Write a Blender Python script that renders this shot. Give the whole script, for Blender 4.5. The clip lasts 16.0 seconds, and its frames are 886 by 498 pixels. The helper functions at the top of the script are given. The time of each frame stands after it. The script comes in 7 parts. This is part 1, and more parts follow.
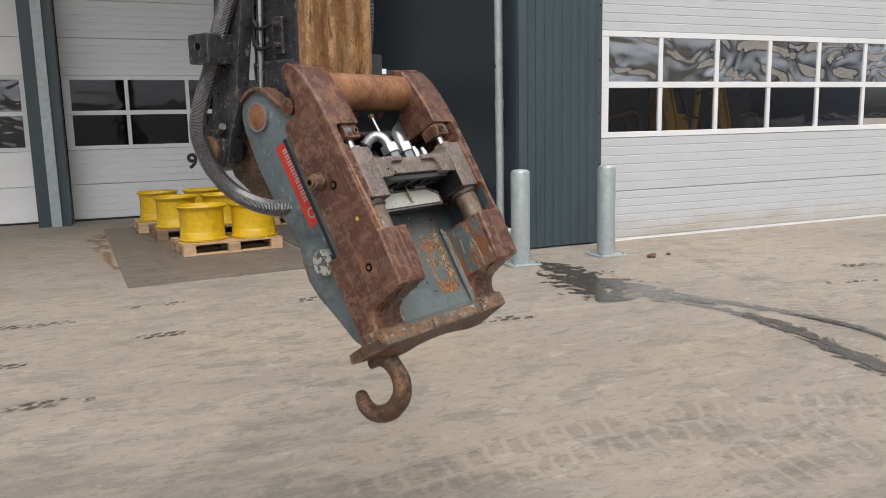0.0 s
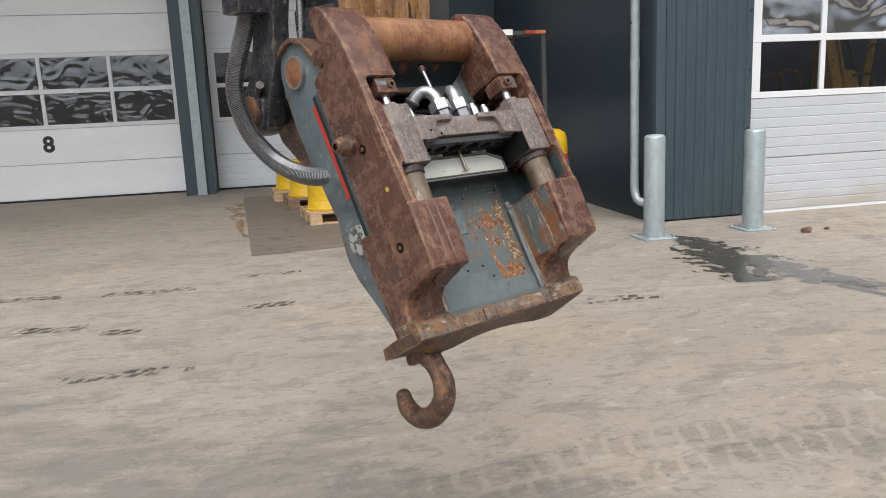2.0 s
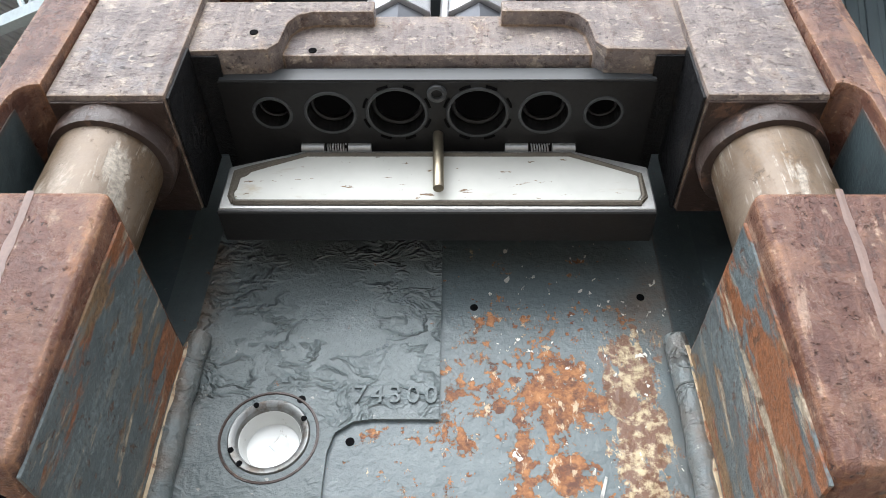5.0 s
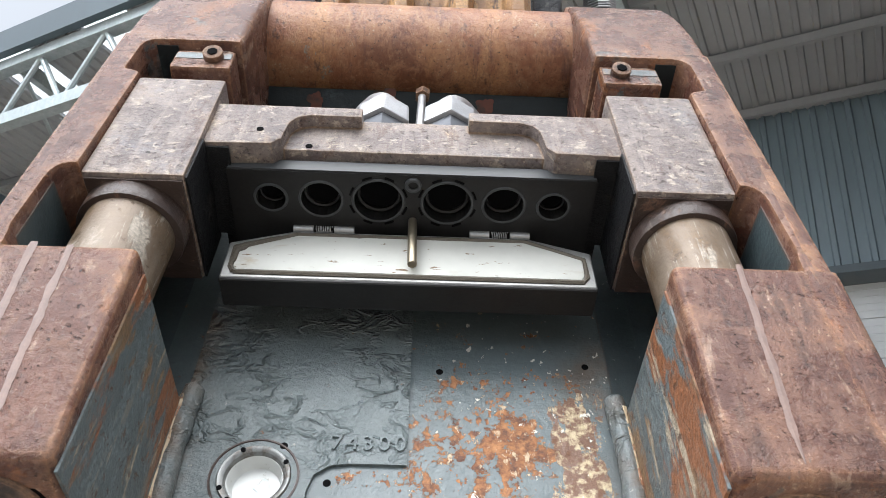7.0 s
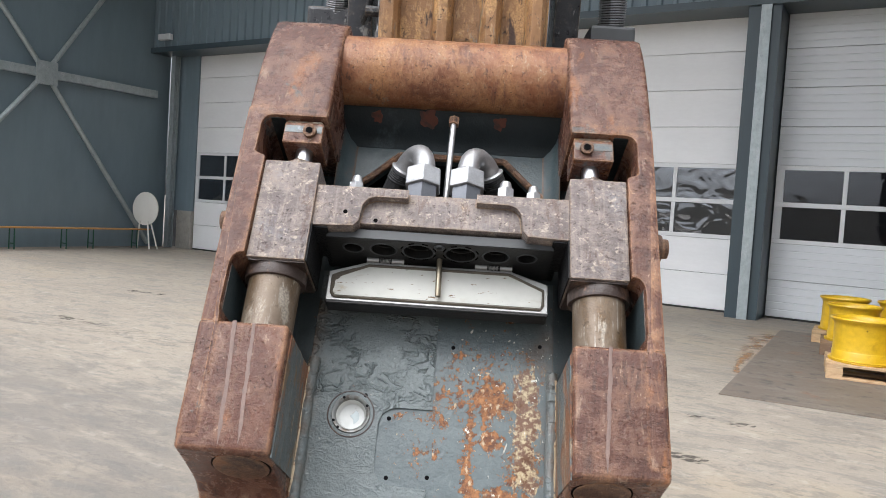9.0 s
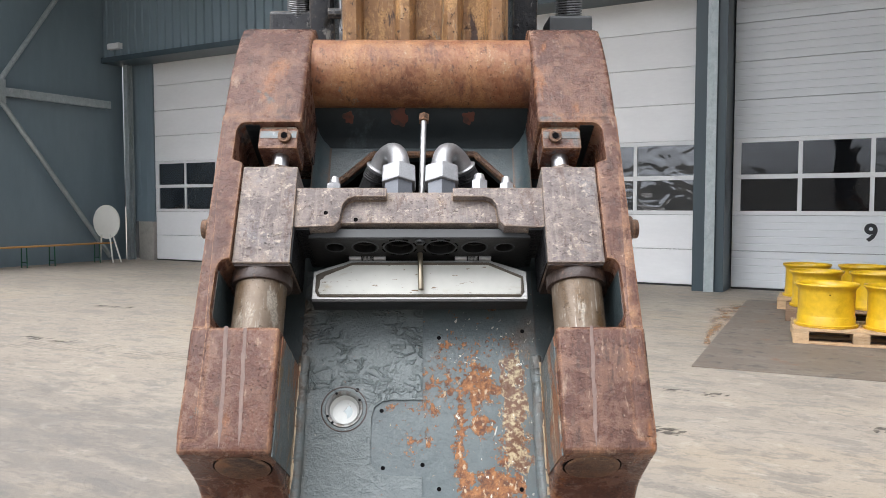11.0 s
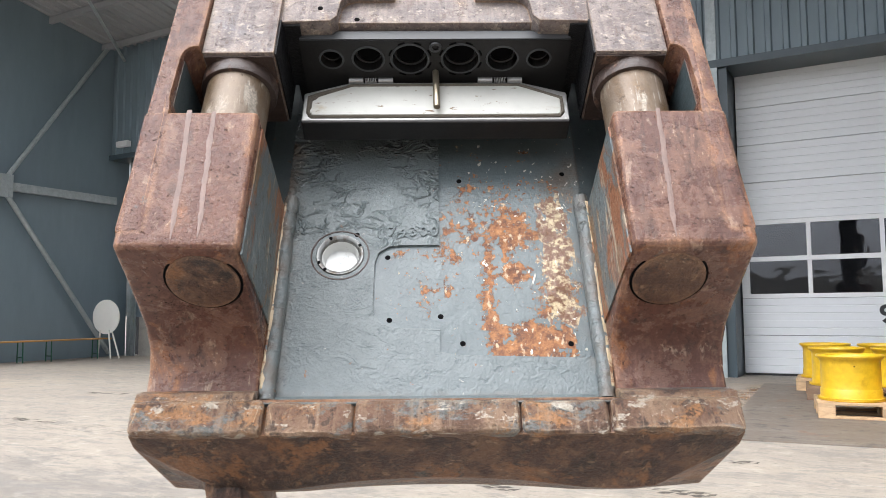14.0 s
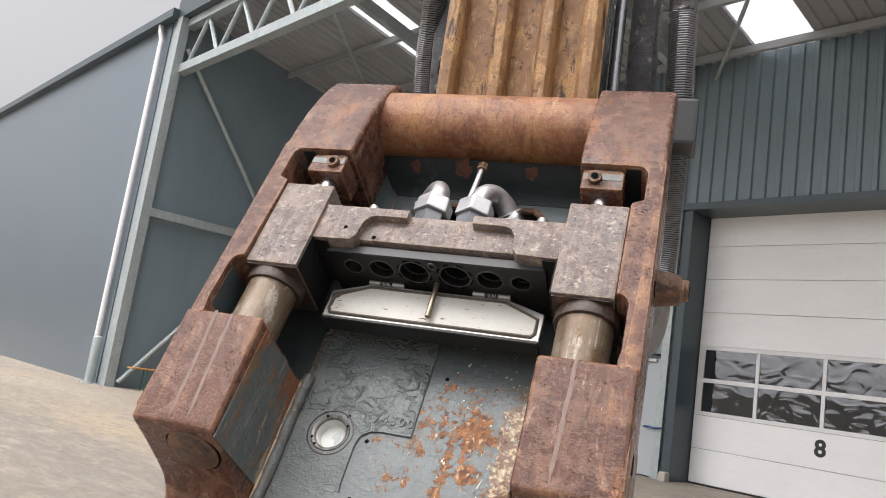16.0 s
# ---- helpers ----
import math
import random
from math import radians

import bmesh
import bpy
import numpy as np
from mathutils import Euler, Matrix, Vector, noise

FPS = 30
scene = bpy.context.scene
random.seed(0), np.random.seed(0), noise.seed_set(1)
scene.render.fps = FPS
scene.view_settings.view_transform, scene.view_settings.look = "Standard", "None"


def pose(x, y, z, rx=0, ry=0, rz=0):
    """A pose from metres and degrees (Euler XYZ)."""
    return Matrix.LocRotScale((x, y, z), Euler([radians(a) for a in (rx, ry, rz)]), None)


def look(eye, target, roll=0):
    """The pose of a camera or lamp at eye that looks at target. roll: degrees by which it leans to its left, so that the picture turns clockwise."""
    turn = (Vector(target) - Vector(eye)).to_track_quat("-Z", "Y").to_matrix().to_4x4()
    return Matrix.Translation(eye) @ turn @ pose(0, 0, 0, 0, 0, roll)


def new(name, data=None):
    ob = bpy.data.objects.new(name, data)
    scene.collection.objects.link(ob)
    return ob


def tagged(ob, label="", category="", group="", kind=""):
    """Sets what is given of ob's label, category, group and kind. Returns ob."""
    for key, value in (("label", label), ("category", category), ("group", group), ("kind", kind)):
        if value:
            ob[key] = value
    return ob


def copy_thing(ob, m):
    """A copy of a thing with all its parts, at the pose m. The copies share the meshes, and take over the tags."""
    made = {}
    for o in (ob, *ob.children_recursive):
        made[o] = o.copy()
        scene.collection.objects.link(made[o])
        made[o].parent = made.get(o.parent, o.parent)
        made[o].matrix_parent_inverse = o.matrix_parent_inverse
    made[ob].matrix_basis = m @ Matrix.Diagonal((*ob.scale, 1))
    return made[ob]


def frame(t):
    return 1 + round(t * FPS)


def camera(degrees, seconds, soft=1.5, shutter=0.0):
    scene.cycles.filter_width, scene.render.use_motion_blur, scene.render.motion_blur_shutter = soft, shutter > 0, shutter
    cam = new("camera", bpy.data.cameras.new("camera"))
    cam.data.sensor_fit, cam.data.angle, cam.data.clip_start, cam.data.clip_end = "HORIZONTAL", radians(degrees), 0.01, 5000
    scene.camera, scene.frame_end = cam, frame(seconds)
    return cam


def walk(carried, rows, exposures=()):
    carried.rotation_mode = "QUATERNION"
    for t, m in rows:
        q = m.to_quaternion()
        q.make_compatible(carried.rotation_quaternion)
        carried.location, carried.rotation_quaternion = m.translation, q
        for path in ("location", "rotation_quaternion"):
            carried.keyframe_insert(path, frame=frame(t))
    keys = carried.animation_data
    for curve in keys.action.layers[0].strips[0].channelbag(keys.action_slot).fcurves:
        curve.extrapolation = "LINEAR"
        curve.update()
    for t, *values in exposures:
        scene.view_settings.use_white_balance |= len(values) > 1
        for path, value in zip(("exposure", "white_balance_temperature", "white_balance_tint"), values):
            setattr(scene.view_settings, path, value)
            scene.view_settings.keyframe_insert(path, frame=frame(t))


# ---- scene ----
cam = camera(59.6, 16.0, soft=0.6)
PATH = [
    (0, (-1.187, -1.022, 1.478), (-0.417, 0.797, 1.162), -1.3),
    (0.5, (-1.188, -1.019, 1.485), (-0.458, 0.813, 1.151), -1.4),
    (1, (-1.165, -1.016, 1.496), (-0.490, 0.834, 1.145), -1.7),
    (1.5, (-1.058, -0.962, 1.482), (-0.478, 0.916, 1.114), -2.1),
    (2, (-0.841, -0.760, 1.433), (-0.436, 1.161, 1.050), -2.5),
    (2.5, (-0.580, -0.389, 1.376), (-0.427, 1.569, 1.000), -2.6),
    (3, (-0.301, -0.124, 1.347), (-0.475, 1.842, 1.022), -2.2),
    (3.5, (-0.104, 0.133, 1.325), (-0.613, 2.053, 1.094), -1.5),
    (4, (-0.071, 0.406, 1.283), (-0.858, 2.244, 1.219), -0.1),
    (4.5, (-0.093, 0.601, 1.164), (-1.085, 2.334, 1.276), 0.9),
    (5, (-0.108, 0.664, 1.106), (-1.119, 2.344, 1.501), 0.4),
    (5.2, (-0.106, 0.668, 1.088), (-1.080, 2.330, 1.640), 0.3),
    (7.3, (-0.063, 0.592, 1.047), (-0.943, 2.246, 1.746), 1.4),
    (7.5, (-0.012, 0.582, 1.140), (-1.031, 2.224, 1.655), 4.7),
    (8, (0.039, 0.380, 1.259), (-0.882, 2.154, 1.329), 4.7),
    (8.5, (0.136, 0.288, 1.313), (-0.877, 2.010, 1.211), 4.0),
    (8.7, (0.166, 0.246, 1.357), (-0.876, 1.950, 1.260), 3.9),
    (10.8, (0.184, 0.160, 1.392), (-0.792, 1.898, 1.270), 0.7),
    (11, (0.174, 0.178, 1.372), (-0.797, 1.922, 1.257), 0.0),
    (11.5, (0.182, 0.139, 1.350), (-0.761, 1.896, 1.206), 0.0),
    (12, (0.193, 0.100, 1.336), (-0.725, 1.870, 1.178), -0.2),
    (12.5, (0.168, 0.119, 1.249), (-0.738, 1.897, 1.109), -0.2),
    (13, (0.078, 0.289, 1.141), (-0.832, 2.070, 1.146), 0.1),
    (13.5, (0.020, 0.381, 1.064), (-0.906, 2.151, 1.168), -0.1),
    (14, (0.048, 0.359, 1.022), (-0.928, 2.097, 1.184), -0.4),
    (14.5, (0.118, 0.320, 1.023), (-0.934, 2.008, 1.234), 0.2),
    (15, (0.203, 0.346, 1.066), (-0.999, 1.920, 1.343), 3.3),
    (15.5, (0.329, 0.354, 1.116), (-1.037, 1.780, 1.436), 6.7),
    (16, (0.387, 0.421, 1.177), (-1.074, 1.748, 1.503), 8.4),
]
EXPOSURES = [(0, 0.05, 6500, 11), (1.5, 0.12, 6350, 11), (3, 0.35, 6150, 10), (3.5, 0.45, 6050, 10), (5, 0.98, 6000, 9), (7.5, 0.95, 6050, 9), (8.5, 0.6, 6150, 10), (11, 0.62, 6150, 11), (11.5, 0.62, 6150, 11), (12.5, 0.63, 6150, 11), (13.5, 0.98, 6150, 12), (14.5, 0.95, 6100, 11), (16, 0.57, 6600, 14)]
walk(cam, [(t, look(eye, target, roll)) for t, eye, target, roll in PATH], exposures=EXPOSURES)

# ---- light: a bright, evenly overcast sky ----
world = bpy.data.worlds.new("overcast_sky")
scene.world = world
world.use_nodes = True
wn = world.node_tree
wn.nodes.clear()
sky = wn.nodes.new("ShaderNodeTexSky")
sky.sky_type = "NISHITA"
sky.sun_disc = False
sky.sun_elevation = radians(48)
sky.sun_rotation = radians(200)
sky.air_density, sky.dust_density, sky.ozone_density = 1.0, 4.0, 1.0
dull = wn.nodes.new("ShaderNodeHueSaturation")
dull.inputs["Saturation"].default_value = 0.12
back = wn.nodes.new("ShaderNodeBackground")
back.inputs["Strength"].default_value = 0.135
wout = wn.nodes.new("ShaderNodeOutputWorld")
wn.links.new(sky.outputs[0], dull.inputs["Color"])
# an overcast sky is about three times as bright overhead as at the horizon
way = wn.nodes.new("ShaderNodeTexCoord")
axes = wn.nodes.new("ShaderNodeSeparateXYZ")
wn.links.new(way.outputs["Generated"], axes.inputs[0])
rise = wn.nodes.new("ShaderNodeMapRange")
rise.inputs["To Min"].default_value, rise.inputs["To Max"].default_value = 0.55, 1.65
wn.links.new(axes.outputs["Z"], rise.inputs["Value"])
cloud = wn.nodes.new("ShaderNodeMix")
cloud.data_type, cloud.blend_type = "RGBA", "MULTIPLY"
cloud.inputs[0].default_value = 1.0
wn.links.new(dull.outputs[0], cloud.inputs[6])
wn.links.new(rise.outputs[0], cloud.inputs[7])
wn.links.new(cloud.outputs[2], back.inputs["Color"])
wn.links.new(back.outputs[0], wout.inputs["Surface"])

sun = new("sun", bpy.data.lights.new("sun", "SUN"))
sun.data.energy = 1.8
sun.data.angle = radians(50)
sun.data.color = (1.0, 0.96, 0.90)
sun.matrix_world = look((2.5, -4.0, 17), (0, 0, 0))


# ---- materials ----
def shader(name, rough=0.6, metal=0.0):
    m = bpy.data.materials.new(name)
    m.use_nodes = True
    nt = m.node_tree
    b = nt.nodes["Principled BSDF"]
    b.inputs["Roughness"].default_value = rough
    b.inputs["Metallic"].default_value = metal
    return m, nt, b


def coords(nt, scale=(1, 1, 1), kind="Object"):
    tc = nt.nodes.new("ShaderNodeTexCoord")
    mp = nt.nodes.new("ShaderNodeMapping")
    mp.inputs["Scale"].default_value = scale
    nt.links.new(tc.outputs[kind], mp.inputs["Vector"])
    return mp.outputs[0]


def noise_of(nt, vec, scale, detail=5.0, rough=0.6, dist=0.0):
    n = nt.nodes.new("ShaderNodeTexNoise")
    n.inputs["Scale"].default_value = scale
    n.inputs["Detail"].default_value = detail
    n.inputs["Roughness"].default_value = rough
    n.inputs["Distortion"].default_value = dist
    nt.links.new(vec, n.inputs["Vector"])
    return n.outputs["Fac"]


def ramp_of(nt, fac, lo, hi, a=0.0, b=1.0):
    r = nt.nodes.new("ShaderNodeMapRange")
    r.inputs["From Min"].default_value = lo
    r.inputs["From Max"].default_value = hi
    r.inputs["To Min"].default_value = a
    r.inputs["To Max"].default_value = b
    nt.links.new(fac, r.inputs["Value"])
    return r.outputs[0]


def mix_of(nt, fac, a, b):
    m = nt.nodes.new("ShaderNodeMix")
    m.data_type = "RGBA"
    for sock, v in ((m.inputs[6], a), (m.inputs[7], b)):
        if isinstance(v, tuple):
            sock.default_value = (*v, 1)
        else:
            nt.links.new(v, sock)
    if isinstance(fac, float):
        m.inputs[0].default_value = fac
    else:
        nt.links.new(fac, m.inputs[0])
    return m.outputs[2]


def math_of(nt, op, a, b):
    m = nt.nodes.new("ShaderNodeMath")
    m.operation = op
    for sock, v in ((m.inputs[0], a), (m.inputs[1], b)):
        if isinstance(v, (int, float)):
            sock.default_value = v
        else:
            nt.links.new(v, sock)
    return m.outputs[0]


def bump_of(nt, b, height, strength=0.3, dist=0.01):
    n = nt.nodes.new("ShaderNodeBump")
    n.inputs["Strength"].default_value = strength
    n.inputs["Distance"].default_value = dist
    nt.links.new(height, n.inputs["Height"])
    nt.links.new(n.outputs[0], b.inputs["Normal"])


def simple(name, col, rough=0.6, metal=0.0, var=0.15, scale=6.0, bump=0.0, stretch=(1, 1, 1)):
    """A surface whose colour wavers at two scales."""
    m, nt, b = shader(name, rough, metal)
    v = coords(nt, stretch)
    f = math_of(nt, "ADD", math_of(nt, "MULTIPLY", noise_of(nt, v, scale), 0.6), math_of(nt, "MULTIPLY", noise_of(nt, v, scale * 9), 0.4))
    dark = tuple(c * (1 - var) for c in col)
    light = tuple(min(1, c * (1 + var)) for c in col)
    nt.links.new(mix_of(nt, ramp_of(nt, f, 0.3, 0.7), dark, light), b.inputs["Base Color"])
    nt.links.new(ramp_of(nt, f, 0.3, 0.7, rough * 0.88, min(1, rough * 1.1)), b.inputs["Roughness"])
    if bump:
        bump_of(nt, b, noise_of(nt, v, scale * 6), bump, 0.004)
    return m


def layered(name, base, layers, rough=0.6, metal=0.0, bump=0.3, bscale=60, bdist=0.002, var=0.12):
    """A base coat with patches over it: layers of (colour, scale, low, high, stretch)."""
    m, nt, b = shader(name, rough, metal)
    v = coords(nt)
    fine = noise_of(nt, v, 120, 4)
    mid = noise_of(nt, v, 14, 5)
    col = mix_of(nt, ramp_of(nt, mid, 0.3, 0.7), tuple(c * (1 - var) for c in base), tuple(c * (1 + var) for c in base))
    h = noise_of(nt, v, bscale, 6, 0.65)
    for colour, scale, lo, hi, stretch in layers:
        vv = coords(nt, stretch)
        n = noise_of(nt, vv, scale, 7, 0.62, 0.3)
        f = ramp_of(nt, n, lo, hi)
        shade = mix_of(nt, ramp_of(nt, fine, 0.3, 0.7), tuple(c * 0.75 for c in colour), tuple(c * 1.25 for c in colour))
        col = mix_of(nt, f, col, shade)
        h = math_of(nt, "ADD", h, math_of(nt, "MULTIPLY", f, -0.25))
    nt.links.new(col, b.inputs["Base Color"])
    nt.links.new(ramp_of(nt, mid, 0.3, 0.7, rough * 0.85, min(1.0, rough * 1.15)), b.inputs["Roughness"])
    bump_of(nt, b, h, bump, bdist)
    return m


def worn(name, base, layers, rough=0.5, metal=0.0, scuff=None, pits=None, edge=None, stretch=(220, 16, 220), bump=0.5, bdist=0.002, var=0.2):
    """Used metal: two-scale base, ragged patches, long scuffs, pits, and edges rubbed bare."""
    m, nt, b = shader(name, rough, metal)
    v = coords(nt)
    big, mid = noise_of(nt, v, 5, 6, 0.65), noise_of(nt, v, 42, 8, 0.7)
    fine = noise_of(nt, v, 330, 4, 0.65)
    col = mix_of(nt, ramp_of(nt, big, 0.35, 0.65), tuple(c * (1 - var) for c in base), tuple(c * (1 + var) for c in base))
    col = mix_of(nt, ramp_of(nt, mid, 0.35, 0.68, 0.0, 0.6), col, tuple(c * 1.55 for c in base))
    h = math_of(nt, "ADD", math_of(nt, "MULTIPLY", mid, 1.1), math_of(nt, "ADD", math_of(nt, "MULTIPLY", noise_of(nt, v, 130, 5, 0.6), 0.8), math_of(nt, "MULTIPLY", fine, 0.4)))
    r = ramp_of(nt, mid, 0.3, 0.7, rough * 0.8, min(1.0, rough * 1.2))
    for colour, scale, lo, hi, st in layers:
        n = noise_of(nt, coords(nt, st), scale, 10, 0.68, 0.25)
        f = ramp_of(nt, n, lo, hi)
        shade = mix_of(nt, ramp_of(nt, fine, 0.32, 0.68), tuple(c * 0.6 for c in colour), tuple(c * 1.4 for c in colour))
        col = mix_of(nt, f, col, shade)
        h = math_of(nt, "SUBTRACT", h, math_of(nt, "MULTIPLY", f, 0.2))
    if scuff:
        n = math_of(nt, "ADD", noise_of(nt, coords(nt, stretch), 1.0, 5, 0.6, 0.4), math_of(nt, "MULTIPLY", math_of(nt, "SUBTRACT", mid, 0.5), 0.5))
        f = ramp_of(nt, n, scuff[1], scuff[1] + 0.09, 0.0, 0.85)
        col = mix_of(nt, f, col, scuff[0])
    if pits:
        f = ramp_of(nt, noise_of(nt, v, pits[2], 5, 0.7, 0.2), pits[1], pits[1] + 0.05, 0.0, 0.9)
        col = mix_of(nt, f, col, pits[0])
        h = math_of(nt, "SUBTRACT", h, math_of(nt, "MULTIPLY", f, 0.7))
    if edge:
        be = nt.nodes.new("ShaderNodeBevel")
        be.samples = 4
        be.inputs["Radius"].default_value = edge[1]
        ge = nt.nodes.new("ShaderNodeNewGeometry")
        dt = nt.nodes.new("ShaderNodeVectorMath")
        dt.operation = "DOT_PRODUCT"
        nt.links.new(be.outputs[0], dt.inputs[0])
        nt.links.new(ge.outputs["True Normal"], dt.inputs[1])
        away = math_of(nt, "SUBTRACT", 1.0, dt.outputs["Value"])
        f = ramp_of(nt, math_of(nt, "ADD", away, math_of(nt, "MULTIPLY", math_of(nt, "SUBTRACT", mid, 0.5), 0.35)), 0.03, 0.14, 0.0, 0.8)
        col = mix_of(nt, f, col, mix_of(nt, ramp_of(nt, fine, 0.3, 0.7), tuple(c * 0.7 for c in edge[0]), tuple(c * 1.3 for c in edge[0])))
    nt.links.new(col, b.inputs["Base Color"])
    nt.links.new(r, b.inputs["Roughness"])
    bump_of(nt, b, h, bump, bdist)
    return m


ONE = (1, 1, 1)


def grainy(name, dark, mean, light, grain, layers, fleck, edge, rough=0.4, metal=0.0, bump=0.8, bdist=0.003, gain=1.0):
    """Scuffed steel or primer: blotches, long runs along y, a fine cross-grain of scratches, flecks and rubbed edges."""
    m, nt, b = shader(name, rough, metal)
    v = coords(nt)
    big, mid, fine = noise_of(nt, v, 4.5, 6, 0.65), noise_of(nt, v, 26, 9, 0.72, 0.3), noise_of(nt, v, 320, 4, 0.65)
    run = noise_of(nt, coords(nt, (120, 8, 120)), 1.0, 7, 0.66, 0.6)
    weave = noise_of(nt, coords(nt, grain), 1.0, 7, 0.72, 1.3)
    col = mix_of(nt, ramp_of(nt, big, 0.40, 0.60), dark, mean)
    col = mix_of(nt, ramp_of(nt, mid, 0.46, 0.56, 0.0, 0.9), col, tuple((2 * a + c) / 3 for a, c in zip(mean, light)))
    for colour, scale, lo, hi, most, st in layers:
        n = noise_of(nt, coords(nt, st), scale, 10, 0.70, 0.3)
        shade = mix_of(nt, ramp_of(nt, fine, 0.32, 0.68), tuple(c * 0.65 for c in colour), tuple(c * 1.35 for c in colour))
        col = mix_of(nt, ramp_of(nt, n, lo, hi, 0.0, most), col, shade)
    col = mix_of(nt, ramp_of(nt, run, 0.52, 0.68, 0.0, 0.55 * gain), col, light)
    col = mix_of(nt, ramp_of(nt, weave, 0.54, 0.66, 0.0, 0.38 * gain), col, light)
    col = mix_of(nt, ramp_of(nt, weave, 0.45, 0.36, 0.0, 0.45 * gain), col, tuple(c * 0.5 for c in dark))
    spot = math_of(nt, "ADD", noise_of(nt, coords(nt, (1.6, 1, 1.6)), 190, 6, 0.7), ramp_of(nt, mid, 0.44, 0.64, -0.10, 0.05))
    col = mix_of(nt, ramp_of(nt, spot, 0.60, 0.67, 0.0, 0.7), col, fleck)
    pit = ramp_of(nt, noise_of(nt, v, 240, 5, 0.7, 0.2), 0.61, 0.66, 0.0, 0.85)
    col = mix_of(nt, pit, col, tuple(c * 0.35 for c in dark))
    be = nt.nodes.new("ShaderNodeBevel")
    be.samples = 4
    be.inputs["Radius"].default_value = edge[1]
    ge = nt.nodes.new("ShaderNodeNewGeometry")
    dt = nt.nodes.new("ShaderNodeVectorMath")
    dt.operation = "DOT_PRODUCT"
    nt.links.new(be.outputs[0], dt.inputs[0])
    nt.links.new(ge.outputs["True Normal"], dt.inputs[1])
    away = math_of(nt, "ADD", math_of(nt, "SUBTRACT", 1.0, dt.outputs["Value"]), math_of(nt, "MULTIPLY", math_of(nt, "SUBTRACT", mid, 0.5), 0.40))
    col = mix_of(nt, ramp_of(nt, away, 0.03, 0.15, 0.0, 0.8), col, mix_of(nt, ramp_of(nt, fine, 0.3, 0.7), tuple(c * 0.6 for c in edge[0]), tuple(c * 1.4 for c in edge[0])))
    nt.links.new(col, b.inputs["Base Color"])
    nt.links.new(ramp_of(nt, mid, 0.3, 0.7, rough * 0.72, min(1.0, rough * 1.3)), b.inputs["Roughness"])
    h = math_of(nt, "ADD", math_of(nt, "MULTIPLY", weave, 0.55 * gain), math_of(nt, "ADD", math_of(nt, "MULTIPLY", mid, 1.0), math_of(nt, "SUBTRACT", math_of(nt, "MULTIPLY", fine, 0.35), math_of(nt, "MULTIPLY", pit, 0.5))))
    bump_of(nt, b, h, bump, bdist)
    return m


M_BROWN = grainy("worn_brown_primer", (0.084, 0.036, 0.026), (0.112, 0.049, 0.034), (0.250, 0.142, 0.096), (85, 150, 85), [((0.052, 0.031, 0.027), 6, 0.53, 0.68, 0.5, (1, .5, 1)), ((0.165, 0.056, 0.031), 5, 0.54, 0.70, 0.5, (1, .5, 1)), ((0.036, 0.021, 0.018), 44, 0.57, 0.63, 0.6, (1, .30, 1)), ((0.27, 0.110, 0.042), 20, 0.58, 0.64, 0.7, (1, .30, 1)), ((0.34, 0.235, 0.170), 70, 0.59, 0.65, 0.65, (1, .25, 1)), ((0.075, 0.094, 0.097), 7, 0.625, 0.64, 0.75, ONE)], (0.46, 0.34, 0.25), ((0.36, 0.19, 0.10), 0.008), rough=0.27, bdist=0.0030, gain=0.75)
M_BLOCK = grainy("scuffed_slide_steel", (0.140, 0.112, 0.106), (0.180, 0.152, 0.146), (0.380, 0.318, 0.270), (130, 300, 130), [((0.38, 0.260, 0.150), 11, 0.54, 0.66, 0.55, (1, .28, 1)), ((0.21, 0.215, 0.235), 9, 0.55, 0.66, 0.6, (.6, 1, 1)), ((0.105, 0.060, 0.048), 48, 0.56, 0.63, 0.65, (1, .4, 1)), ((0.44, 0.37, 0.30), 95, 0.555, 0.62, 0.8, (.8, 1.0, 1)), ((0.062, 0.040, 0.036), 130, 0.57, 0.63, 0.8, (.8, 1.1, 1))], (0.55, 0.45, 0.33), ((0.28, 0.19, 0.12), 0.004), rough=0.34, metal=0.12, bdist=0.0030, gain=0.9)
M_TUBE = grainy("rusted_tube", (0.150, 0.054, 0.025), (0.255, 0.098, 0.042), (0.43, 0.245, 0.130), (180, 80, 80), [((0.38, 0.185, 0.078), 8, 0.50, 0.60, 0.8, (2.0, .7, .7)), ((0.110, 0.046, 0.036), 9, 0.56, 0.62, 0.75, (2.4, .5, .5)), ((0.075, 0.032, 0.022), 45, 0.58, 0.63, 0.8, (1.4, .8, .8)), ((0.17, 0.22, 0.215), 12, 0.65, 0.67, 0.8, ONE)], (0.50, 0.40, 0.29), ((0.36, 0.23, 0.12), 0.004), rough=0.40, bdist=0.003, gain=0.8)
M_GREEN = worn("grey_green_paint", (0.052, 0.070, 0.075), [((0.026, 0.034, 0.038), 8, 0.56, 0.72, ONE), ((0.17, 0.075, 0.03), 20, 0.665, 0.685, ONE), ((0.13, 0.16, 0.16), 75, 0.66, 0.70, ONE)], rough=0.36, edge=((0.13, 0.075, 0.045), 0.004), bump=0.5)
